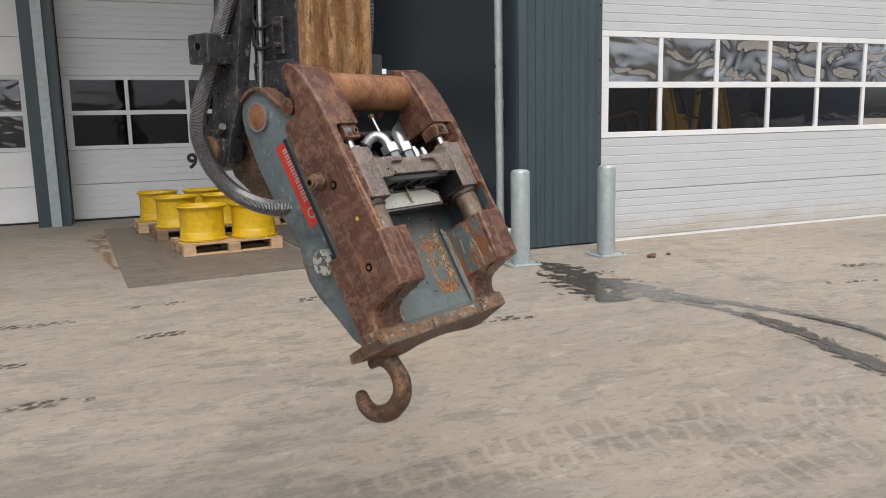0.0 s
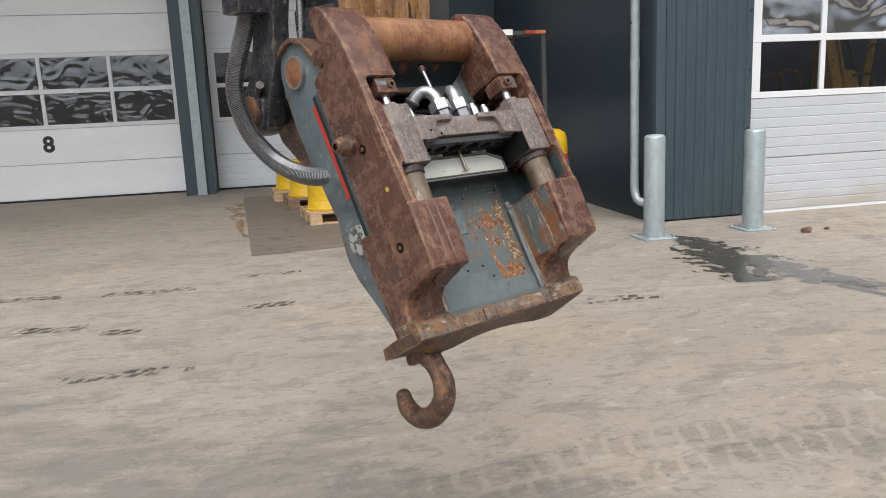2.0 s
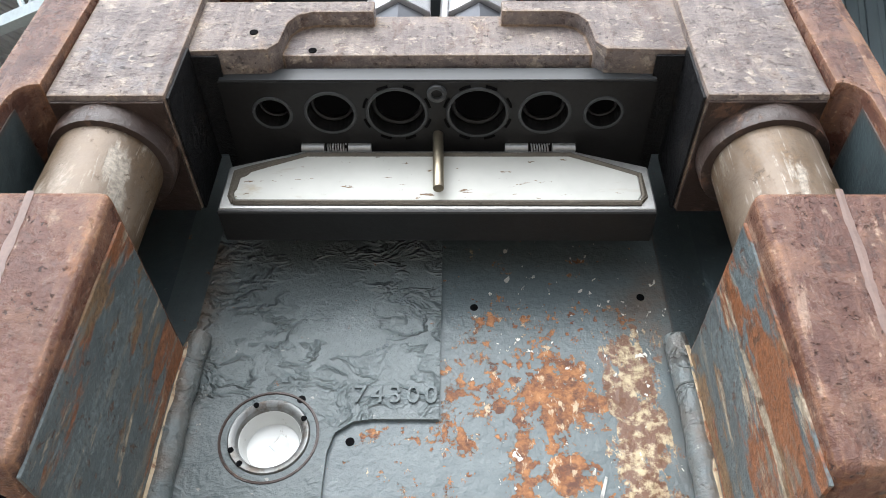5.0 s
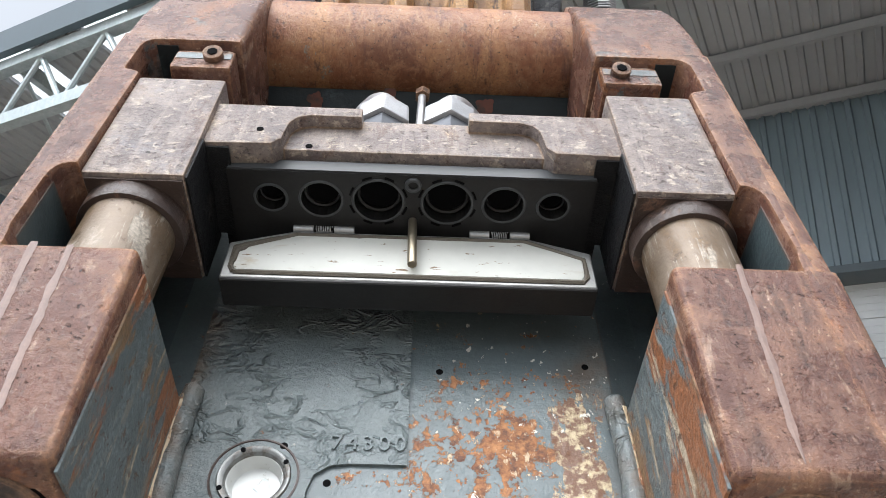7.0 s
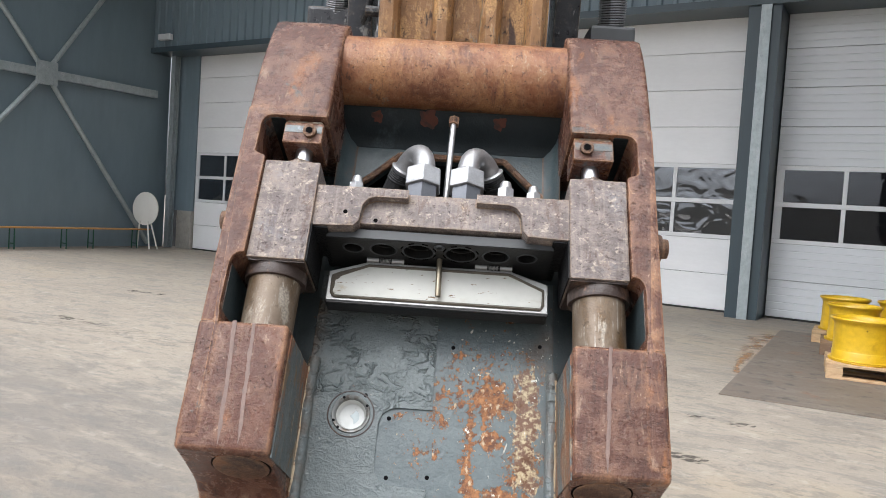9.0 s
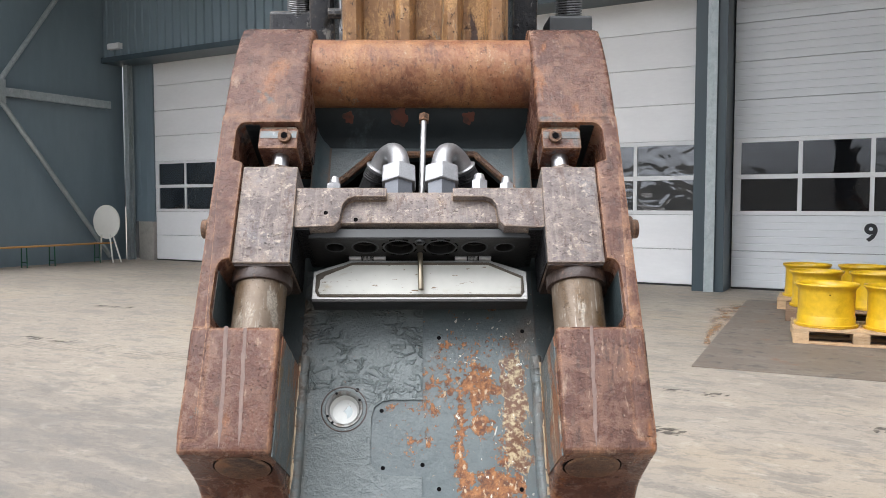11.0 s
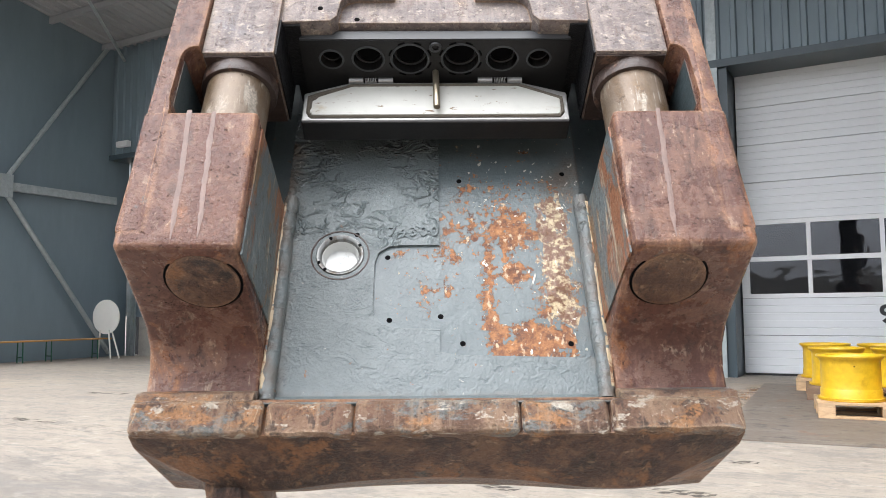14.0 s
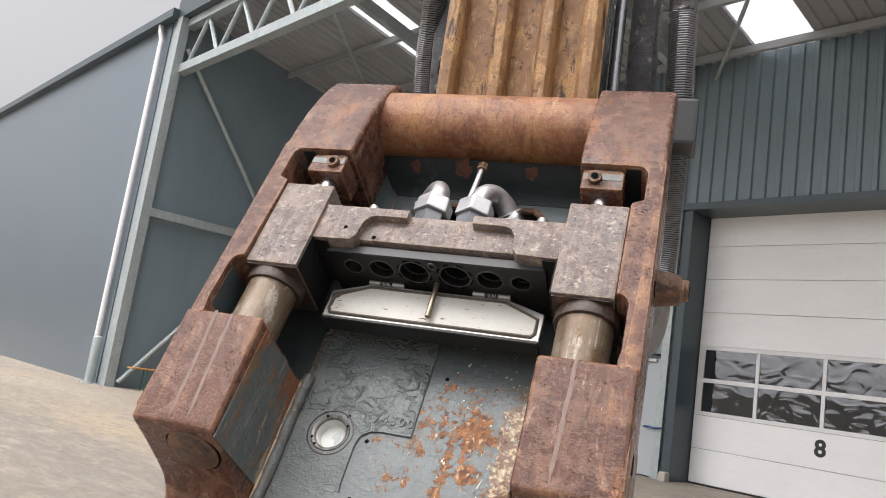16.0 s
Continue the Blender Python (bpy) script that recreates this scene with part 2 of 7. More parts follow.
# Same paint as grey_green_paint, lightened where the ear plates catch the light.
M_EAR = worn("lit_blue_grey_ear_paint", (0.110, 0.137, 0.147), [((0.066, 0.083, 0.090), 7, 0.52, 0.64, ONE), ((0.15, 0.075, 0.036), 14, 0.60, 0.64, ONE), ((0.22, 0.25, 0.26), 50, 0.62, 0.66, (1, .5, 1))], rough=0.34, scuff=((0.30, 0.32, 0.32), 0.64), stretch=(60, 22, 22), pits=((0.03, 0.03, 0.03), 0.62, 60), edge=((0.16, 0.095, 0.055), 0.007), bump=0.5)
M_REDRUST = layered("red_rust_spot", (0.105, 0.030, 0.016), [((0.045, 0.022, 0.016), 40, 0.5, 0.62, ONE)], rough=0.6)

M_INNER = worn("scraped_inner_wall", (0.084, 0.102, 0.106), [((0.23, 0.092, 0.040), 9, 0.52, 0.55, (1, .32, 1.6)), ((0.20, 0.125, 0.065), 24, 0.54, 0.58, (1, .35, 1)), ((0.12, 0.145, 0.15), 16, 0.54, 0.56, (1, .4, 1)), ((0.36, 0.30, 0.22), 40, 0.58, 0.62, (1, .2, 1))], rough=0.44, scuff=((0.20, 0.19, 0.16), 0.61), stretch=(90, 14, 90), pits=((0.10, 0.048, 0.026), 0.60, 90), bump=0.7, bdist=0.003)
# Much darker than grey_green_paint; for slots, pockets and the upper wall.
M_NEARBLACK = worn("near_black_green_paint", (0.013, 0.018, 0.020), [((0.05, 0.065, 0.07), 7, 0.60, 0.72, ONE), ((0.07, 0.03, 0.016), 22, 0.66, 0.69, ONE)], rough=0.5, bump=0.5)
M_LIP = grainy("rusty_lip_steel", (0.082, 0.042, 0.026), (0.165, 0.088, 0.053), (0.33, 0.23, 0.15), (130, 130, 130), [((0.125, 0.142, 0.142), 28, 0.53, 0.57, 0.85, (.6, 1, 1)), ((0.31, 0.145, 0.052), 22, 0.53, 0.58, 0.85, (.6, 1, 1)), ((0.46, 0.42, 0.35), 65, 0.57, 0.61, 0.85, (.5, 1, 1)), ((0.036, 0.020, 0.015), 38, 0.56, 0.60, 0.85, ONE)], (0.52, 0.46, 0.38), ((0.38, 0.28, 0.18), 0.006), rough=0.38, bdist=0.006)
M_RUSTDARK = grainy("dark_rust", (0.050, 0.024, 0.017), (0.100, 0.049, 0.030), (0.23, 0.135, 0.08), (120, 120, 120), [((0.016, 0.011, 0.010), 12, 0.50, 0.59, 0.85, ONE), ((0.24, 0.105, 0.040), 16, 0.53, 0.60, 0.85, ONE), ((0.015, 0.011, 0.010), 46, 0.56, 0.62, 0.8, ONE), ((0.32, 0.21, 0.13), 60, 0.59, 0.65, 0.75, ONE), ((0.060, 0.072, 0.074), 18, 0.63, 0.66, 0.7, ONE)], (0.42, 0.31, 0.21), ((0.28, 0.155, 0.085), 0.008), rough=0.40, bdist=0.005)
M_PIN = worn("pin_steel", (0.140, 0.106, 0.076), [((0.095, 0.055, 0.022), 13, 0.48, 0.60, (1, .3, 1)), ((0.27, 0.235, 0.19), 26, 0.58, 0.63, (1, .35, 1))], rough=0.44, metal=0.25, scuff=((0.36, 0.33, 0.29), 0.60), pits=((0.07, 0.045, 0.025), 0.61, 80), bump=0.35)
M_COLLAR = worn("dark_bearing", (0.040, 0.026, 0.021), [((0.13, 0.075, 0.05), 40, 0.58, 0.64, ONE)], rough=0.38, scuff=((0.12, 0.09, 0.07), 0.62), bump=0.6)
M_PINEND = layered("painted_pin_end", (0.42, 0.42, 0.38), [((0.08, 0.085, 0.085), 42, 0.50, 0.54, ONE)], rough=0.5, bump=0.3)
M_CHROME = simple("bright_rod", (0.50, 0.50, 0.51), 0.28, 1.0, 0.06)
M_ZINC = simple("zinc_fitting", (0.45, 0.455, 0.465), 0.36, 0.75, 0.22, 60, 0.2)
M_ZINCDARK = simple("dark_zinc_adapter", (0.155, 0.162, 0.178), 0.4, 0.7, 0.15, 40)
M_VALVE = simple("black_steel", (0.024, 0.0235, 0.0235), 0.42, 0.4, 0.25, 30, 0.1)
# Black for the coupler's cavity: its shade put into colour, with some grease.
M_SHADE_GREASE = worn("shade_and_grease_black", (0.010, 0.010, 0.011), [((0.030, 0.024, 0.02), 30, 0.60, 0.68, ONE)], rough=0.42, bump=0.8, bdist=0.004)
M_HOLE = simple("dark_bore", (0.004, 0.004, 0.0045), 0.9, 0.0, 0.2, 60)
M_HOLE.node_tree.nodes["Principled BSDF"].inputs["Specular IOR Level"].default_value = 0.05
M_BROWN.node_tree.nodes["Principled BSDF"].inputs["Specular IOR Level"].default_value = 0.40
M_SHADE_GREASE.node_tree.nodes["Principled BSDF"].inputs["Specular IOR Level"].default_value = 0.22
M_NEARBLACK.node_tree.nodes["Principled BSDF"].inputs["Specular IOR Level"].default_value = 0.28
M_VALVE.node_tree.nodes["Principled BSDF"].inputs["Specular IOR Level"].default_value = 0.35
M_LID = layered("oily_white_plate", (0.485, 0.485, 0.445), [((0.33, 0.26, 0.16), 12, 0.60, 0.76, (1, 2.5, 1)), ((0.16, 0.10, 0.05), 60, 0.64, 0.67, (1, 3, 1)), ((0.12, 0.09, 0.06), 40, 0.66, 0.70, ONE)], rough=0.42, bump=0.1)
M_SEATWHITE = layered("glossy_white_seat", (0.62, 0.63, 0.61), [((0.20, 0.17, 0.12), 60, 0.62, 0.70, ONE)], rough=0.25, bump=0.05)
M_RINGSTEEL = layered("dull_ring_steel", (0.20, 0.205, 0.20), [((0.10, 0.085, 0.07), 60, 0.5, 0.62, ONE)], rough=0.4, metal=0.5, bump=0.3)
M_LIDSTEEL = simple("lid_steel", (0.36, 0.36, 0.35), 0.42, 0.7, 0.25, 40)
M_SEAL = simple("black_rubber", (0.018, 0.018, 0.018), 0.65, 0, 0.3, 50)
M_SEALANT = simple("dried_sealant", (0.090, 0.076, 0.056), 0.6, 0, 0.35, 90, 0.4)
M_BRASSY = simple("oily_pin", (0.30, 0.26, 0.19), 0.35, 0.8, 0.2, 50)
M_ARM = worn("black_arm_paint", (0.024, 0.025, 0.029), [((0.10, 0.075, 0.055), 26, 0.62, 0.655, (1, 1, .5)), ((0.060, 0.060, 0.064), 9, 0.54, 0.64, ONE), ((0.16, 0.16, 0.16), 60, 0.62, 0.66, (1, 1, .6))], rough=0.30, scuff=((0.26, 0.25, 0.23), 0.62), stretch=(70, 70, 26), edge=((0.17, 0.13, 0.09), 0.006), bump=0.5, bdist=0.003)
M_WEAR = worn("worn_brown_plate", (0.225, 0.118, 0.050), [((0.40, 0.23, 0.095), 22, 0.52, 0.58, (1, 1, .45)), ((0.060, 0.032, 0.022), 20, 0.55, 0.60, (1.5, 1, .35)), ((0.19, 0.19, 0.165), 18, 0.59, 0.62, (1, 1, .25))], rough=0.42, scuff=((0.42, 0.27, 0.14), 0.59), stretch=(90, 90, 26), pits=((0.04, 0.02, 0.012), 0.60, 90), edge=((0.40, 0.26, 0.13), 0.006), bump=0.7)
M_HOSE = simple("steel_spiral", (0.24, 0.24, 0.245), 0.32, 0.7, 0.35, 60)
M_RUBBER = simple("hose_rubber", (0.02, 0.02, 0.021), 0.6, 0, 0.25, 30, 0.1)
M_RED = layered("red_label", (0.55, 0.045, 0.03), [((0.25, 0.03, 0.02), 20, 0.62, 0.7, ONE)], rough=0.42, bump=0.05)
M_LABELGREY = simple("label_print", (0.42, 0.36, 0.34), 0.5, 0, 0.1, 30)
M_YDOT = simple("yellow_mark", (0.62, 0.50, 0.05), 0.5)
M_SCRATCH = simple("dried_drip", (0.185, 0.125, 0.105), 0.6, 0, 0.3, 60)
M_WELDTOP = worn("rubbed_weld", (0.36, 0.28, 0.18), [((0.18, 0.08, 0.035), 60, 0.54, 0.60, ONE), ((0.08, 0.10, 0.105), 45, 0.57, 0.60, ONE)], rough=0.45, bump=0.6)

M_DOORW = simple("white_door_panel", (0.515, 0.532, 0.553), 0.42, 0, 0.05, 0.8, 0.03, (1, 1, 3))
# Paler than white_door_panel to make up for the canopy's shade on these doors.
M_DOORHALL = simple("smooth_white_door_panel", (0.85, 0.855, 0.86), 0.42, 0, 0.05, 0.8, 0.03, (1, 1, 3))
M_DOORG = simple("silver_grey_door_panel", (0.69, 0.715, 0.735), 0.40, 0, 0.05, 0.8, 0.03, (1, 1, 3))
M_FRAME = simple("white_aluminium", (0.74, 0.75, 0.76), 0.38, 0, 0.04, 3)
M_GALV = layered("galvanised_steel", (0.37, 0.42, 0.43), [((0.44, 0.48, 0.49), 7, 0.5, 0.66, (1, 1, .5)), ((0.31, 0.35, 0.36), 18, 0.58, 0.70, (1, 1, .5))], rough=0.45, metal=0.35, bump=0.05)
M_DARKCLAD = simple("anthracite_cladding", (0.048, 0.071, 0.085), 0.36, 0, 0.16, 0.7, 0.02, (1, 1, .2))
# Anthracite cladding made paler: skylight under the canopy is put into its colour.
M_LEFTWALL = simple("lightened_dark_cladding", (0.172, 0.227, 0.262), 0.42, 0, 0.12, 0.7, 0.02, (1, 1, .25))
M_SMOOTH = simple("anthracite_smooth_panel", (0.021, 0.033, 0.046), 0.33, 0, 0.10, 0.5, 0.01)
M_FACADE = simple("blue_grey_sheet", (0.155, 0.194, 0.225), 0.33, 0.35, 0.10, 0.3, 0.02)
M_CONC = layered("concrete_plinth", (0.42, 0.40, 0.36), [((0.32, 0.30, 0.26), 4, 0.5, 0.7, ONE)], rough=0.85, bump=0.3)
M_PDOOR = simple("grey_blue_steel_door", (0.40, 0.44, 0.47), 0.4, 0, 0.04, 1.5)
M_NUM = simple("black_paint", (0.02, 0.022, 0.025), 0.5, 0, 0.2, 20)
M_YELLOW = layered("yellow_paint", (0.62, 0.39, 0.012), [((0.42, 0.25, 0.01), 5, 0.58, 0.75, ONE)], rough=0.36, bump=0.06)
M_LOADER = layered("dusty_loader_paint", (0.50, 0.28, 0.045), [((0.30, 0.17, 0.05), 6, 0.5, 0.7, ONE), ((0.10, 0.07, 0.04), 24, 0.60, 0.68, ONE)], rough=0.5, bump=0.1)
M_WOOD = layered("pallet_pine", (0.48, 0.33, 0.19), [((0.34, 0.21, 0.11), 9, 0.5, 0.7, (1, 6, 6)), ((0.55, 0.42, 0.27), 14, 0.55, 0.7, (1, 8, 8))], rough=0.75, bump=0.3)
M_WOODOLD = layered("weathered_pallet_wood", (0.19, 0.12, 0.075), [((0.28, 0.20, 0.13), 9, 0.5, 0.7, (1, 6, 6))], rough=0.8, bump=0.3)


def vary(m, least, most):
    """Lets each object of a material differ a little in brightness."""
    nt = m.node_tree
    b = nt.nodes["Principled BSDF"]
    src = b.inputs["Base Color"].links[0].from_socket
    info = nt.nodes.new("ShaderNodeObjectInfo")
    mul = nt.nodes.new("ShaderNodeMix")
    mul.data_type, mul.blend_type = "RGBA", "MULTIPLY"
    mul.inputs[0].default_value = 1.0
    nt.links.new(src, mul.inputs[6])
    nt.links.new(ramp_of(nt, info.outputs["Random"], 0, 1, least, most), mul.inputs[7])
    nt.links.new(mul.outputs[2], b.inputs["Base Color"])


def splashed(m, height, dust):
    """Road dust thrown up over the foot of a door, thinning out raggedly."""
    nt = m.node_tree
    b = nt.nodes["Principled BSDF"]
    src = b.inputs["Base Color"].links[0].from_socket
    sx = nt.nodes.new("ShaderNodeSeparateXYZ")
    nt.links.new(coords(nt), sx.inputs[0])
    n = math_of(nt, "ADD", noise_of(nt, coords(nt, (0.5, 1, 1.5)), 2.2, 7, 0.65), ramp_of(nt, sx.outputs["Z"], 0.0, height, 0.14, -0.25))
    nt.links.new(mix_of(nt, ramp_of(nt, n, 0.36, 0.72, 0.0, 0.6), src, dust), b.inputs["Base Color"])


splashed(M_DOORW, 0.40, (0.36, 0.29, 0.19))
vary(M_WOOD, 0.72, 1.25)
vary(M_WOODOLD, 0.7, 1.3)
M_ROOF = simple("grey_roof_sheet", (0.30, 0.31, 0.32), 0.55, 0, 0.06, 1.0)
M_BENCH = simple("orange_bench_wood", (0.50, 0.25, 0.07), 0.5, 0, 0.15, 8)
M_BENCHLEG = simple("green_bench_leg", (0.02, 0.10, 0.06), 0.5, 0, 0.1, 8)
M_PLASTIC = simple("white_plastic", (0.74, 0.73, 0.68), 0.5, 0, 0.05, 5)
M_MAT = layered("steel_floor_plate", (0.168, 0.138, 0.112), [((0.21, 0.18, 0.15), 1.2, 0.5, 0.68, (1, 2.5, 1)), ((0.22, 0.12, 0.07), 2.5, 0.60, 0.72, ONE), ((0.085, 0.075, 0.068), 6, 0.55, 0.7, ONE)], rough=0.6, metal=0.1, bump=0.15)
M_TYRE = simple("grey_tyre", (0.055, 0.054, 0.052), 0.85, 0, 0.25, 12, 0.3)
M_BLUE = simple("blue_plastic", (0.012, 0.06, 0.22), 0.45)
M_FKDARK = simple("dark_grey_frame", (0.042, 0.045, 0.048), 0.5, 0, 0.25, 8)
M_SCRAPED = worn("scraped_grey_counterweight", (0.085, 0.088, 0.086), [((0.30, 0.245, 0.17), 4, 0.50, 0.62, (.8, 1, 1.4)), ((0.38, 0.33, 0.25), 26, 0.56, 0.62, (.6, 1, 1.6)), ((0.17, 0.11, 0.065), 12, 0.57, 0.64, (.8, 1, 1.6)), ((0.50, 0.47, 0.40), 60, 0.60, 0.66, (.5, 1, 1.5)), ((0.035, 0.038, 0.040), 18, 0.56, 0.63, (.7, 1, 1.3))], rough=0.6, bump=0.4)
M_REDST = simple("red_stripe", (0.52, 0.03, 0.025), 0.45)
M_SEAT = simple("black_vinyl", (0.03, 0.031, 0.034), 0.55, 0, 0.15, 12)
M_LAMP = simple("red_lamp", (0.30, 0.045, 0.03), 0.25)
M_AMBER = simple("amber_lamp", (0.42, 0.15, 0.05), 0.25)
M_WHITE = simple("white_mark", (0.75, 0.75, 0.73), 0.5)
M_PINK = simple("faded_pink_print", (0.60, 0.20, 0.14), 0.5)


def skylight_material():
    m, nt, b = shader("skylight_sheet", 0.5)
    b.inputs["Base Color"].default_value = (0.9, 0.92, 0.93, 1)
    t = nt.nodes.new("ShaderNodeBsdfTranslucent")
    t.inputs["Color"].default_value = (0.9, 0.92, 0.93, 1)
    x = nt.nodes.new("ShaderNodeMixShader")
    x.inputs[0].default_value = 0.75
    nt.links.new(b.outputs[0], x.inputs[1])
    nt.links.new(t.outputs[0], x.inputs[2])
    nt.links.new(x.outputs[0], nt.nodes["Material Output"].inputs["Surface"])
    return m


def pane_material(name, wobble, gloss, scale=3.2, clear=(0.72, 0.75, 0.80)):
    """A plastic door pane: part mirror with a wavy skin, the rest see-through and smoky."""
    m = bpy.data.materials.new(name)
    m.use_nodes = True
    nt = m.node_tree
    nt.nodes.remove(nt.nodes["Principled BSDF"])
    g = nt.nodes.new("ShaderNodeBsdfGlossy")
    g.inputs["Roughness"].default_value = 0.02
    g.inputs["Color"].default_value = (0.95, 0.97, 1, 1)
    n = noise_of(nt, coords(nt, (1, 1, 1.4)), scale, 1.2, 0.4, 1.4)
    bu = nt.nodes.new("ShaderNodeBump")
    bu.inputs["Strength"].default_value = wobble
    bu.inputs["Distance"].default_value = 0.06
    nt.links.new(n, bu.inputs["Height"])
    nt.links.new(bu.outputs[0], g.inputs["Normal"])
    t = nt.nodes.new("ShaderNodeBsdfTransparent")
    t.inputs["Color"].default_value = (*clear, 1)
    x = nt.nodes.new("ShaderNodeMixShader")
    x.inputs[0].default_value = gloss
    nt.links.new(t.outputs[0], x.inputs[1])
    nt.links.new(g.outputs[0], x.inputs[2])
    nt.links.new(x.outputs[0], nt.nodes["Material Output"].inputs["Surface"])
    return m


def ground_material():
    m, nt, b = shader("yard_concrete", 0.8)
    v = coords(nt)
    big = noise_of(nt, coords(nt, (0.22, 0.5, 1)), 1.3, 7, 0.66, 0.4)
    smear = noise_of(nt, coords(nt, (0.7, 1.5, 1)), 3.2, 9, 0.72, 0.5)
    blotch = noise_of(nt, coords(nt, (0.8, 1.3, 1)), 6.0, 8, 0.68, 0.4)
    fine = noise_of(nt, v, 42, 7, 0.72)
    grit = noise_of(nt, v, 210, 4, 0.65)
    col = mix_of(nt, ramp_of(nt, big, 0.34, 0.66), (0.260, 0.225, 0.187), (0.350, 0.305, 0.250))
    col = mix_of(nt, math_of(nt, "MULTIPLY", ramp_of(nt, noise_of(nt, coords(nt, (0.3, 0.5, 1)), 0.8, 5), 0.50, 0.68), 0.6), col, (0.387, 0.304, 0.198))
    col = mix_of(nt, ramp_of(nt, smear, 0.53, 0.58, 0.0, 0.55), col, (0.163, 0.152, 0.139))
    col = mix_of(nt, ramp_of(nt, noise_of(nt, coords(nt, (0.6, 1.2, 1)), 14, 7, 0.68, 0.4), 0.560, 0.600, 0.0, 0.40), col, (0.140, 0.128, 0.112))
    col = mix_of(nt, ramp_of(nt, blotch, 0.570, 0.63, 0.0, 0.45), col, (0.176, 0.164, 0.146))
    col = mix_of(nt, ramp_of(nt, blotch, 0.43, 0.35, 0.0, 0.40), col, (0.458, 0.414, 0.352))
    col = mix_of(nt, ramp_of(nt, fine, 0.53, 0.63, 0.0, 0.22), col, (0.466, 0.418, 0.352))
    col = mix_of(nt, ramp_of(nt, fine, 0.43, 0.33, 0.0, 0.30), col, (0.132, 0.119, 0.103))
    col = mix_of(nt, ramp_of(nt, grit, 0.59, 0.65, 0.0, 0.5), col, (0.101, 0.092, 0.081))
    col = mix_of(nt, ramp_of(nt, noise_of(nt, coords(nt, (0.8, 1.2, 1)), 26, 2, 0.5), 0.735, 0.75, 0.0, 0.8), col, (0.10, 0.09, 0.078))
    # rubber and dirt ground in where lorries turn
    where = nt.nodes.new("ShaderNodeSeparateXYZ")
    nt.links.new(v, where.inputs[0])
    rub = math_of(nt, "ADD", noise_of(nt, coords(nt, (0.55, 1.5, 1)), 3.6, 9, 0.7, 0.5), ramp_of(nt, math_of(nt, "MAXIMUM", math_of(nt, "ADD", where.outputs["Y"], math_of(nt, "MULTIPLY", where.outputs["X"], 0.8)), math_of(nt, "SUBTRACT", where.outputs["Y"], 2.2)), 2.7, 1.2, -0.2, 0.08))
    col = mix_of(nt, ramp_of(nt, rub, 0.44, 0.62, 0.0, 0.6), col, (0.158, 0.148, 0.138))
    nt.links.new(col, b.inputs["Base Color"])
    nt.links.new(ramp_of(nt, smear, 0.35, 0.7, 0.85, 0.62), b.inputs["Roughness"])
    bump_of(nt, b, math_of(nt, "ADD", fine, math_of(nt, "MULTIPLY", smear, 2.0)), 0.6, 0.007)
    return m


def stain_decal(name, col, rough, scale, stretch, lo, hi, most, rim):
    """A stain with a ragged outline; its ribbon's UV runs along it (u) and across it (v)."""
    m, nt, b = shader(name, rough)
    v = coords(nt)
    uv = nt.nodes.new("ShaderNodeUVMap")
    sx = nt.nodes.new("ShaderNodeSeparateXYZ")
    nt.links.new(uv.outputs[0], sx.inputs[0])
    f = noise_of(nt, v, 16, 6, 0.65)
    nt.links.new(mix_of(nt, ramp_of(nt, f, 0.35, 0.65), tuple(c * 0.6 for c in col), tuple(c * 1.5 for c in col)), b.inputs["Base Color"])
    mp = nt.nodes.new("ShaderNodeMapping")
    mp.inputs["Scale"].default_value = stretch
    nt.links.new(uv.outputs[0], mp.inputs["Vector"])
    n = noise_of(nt, mp.outputs[0], scale, 8, 0.62, 0.5)
    away = math_of(nt, "ABSOLUTE", math_of(nt, "SUBTRACT", sx.outputs["Y"], 0.5), 0.0)
    mask = ramp_of(nt, math_of(nt, "SUBTRACT", n, ramp_of(nt, away, 0.0, 0.5, 0.0, rim)), lo, hi, 0.0, most)
    t = nt.nodes.new("ShaderNodeBsdfTransparent")
    x = nt.nodes.new("ShaderNodeMixShader")
    nt.links.new(mask, x.inputs[0])
    nt.links.new(t.outputs[0], x.inputs[1])
    nt.links.new(b.outputs[0], x.inputs[2])
    nt.links.new(x.outputs[0], nt.nodes["Material Output"].inputs["Surface"])
    return m


M_SKYLIGHT = skylight_material()
M_PANE = pane_material("wavy_pane", 0.15, 0.16, 2.3)
M_PANESWIRL = pane_material("swirly_pane", 1.0, 0.44, 1.55)
M_PANELOW = pane_material("dark_plain_pane", 0.03, 0.05, 3.2, (0.90, 0.91, 0.93))
M_PANEFLAT = pane_material("flat_pane", 0.06, 0.065, 1.5)
M_GROUND = ground_material()
M_WET = stain_decal("wet_concrete", (0.060, 0.053, 0.043), 0.24, 7.0, (1, 0.9, 1), 0.34, 0.365, 0.92, 0.30)
M_RUSTWASH = stain_decal("rust_wash", (0.34, 0.19, 0.095), 0.8, 3.5, (1, 0.9, 1), 0.34, 0.52, 0.55, 0.35)
M_DAMP = stain_decal("damp_sheen", (0.135, 0.128, 0.118), 0.22, 5.0, (1, 0.9, 1), 0.31, 0.345, 0.80, 0.30)


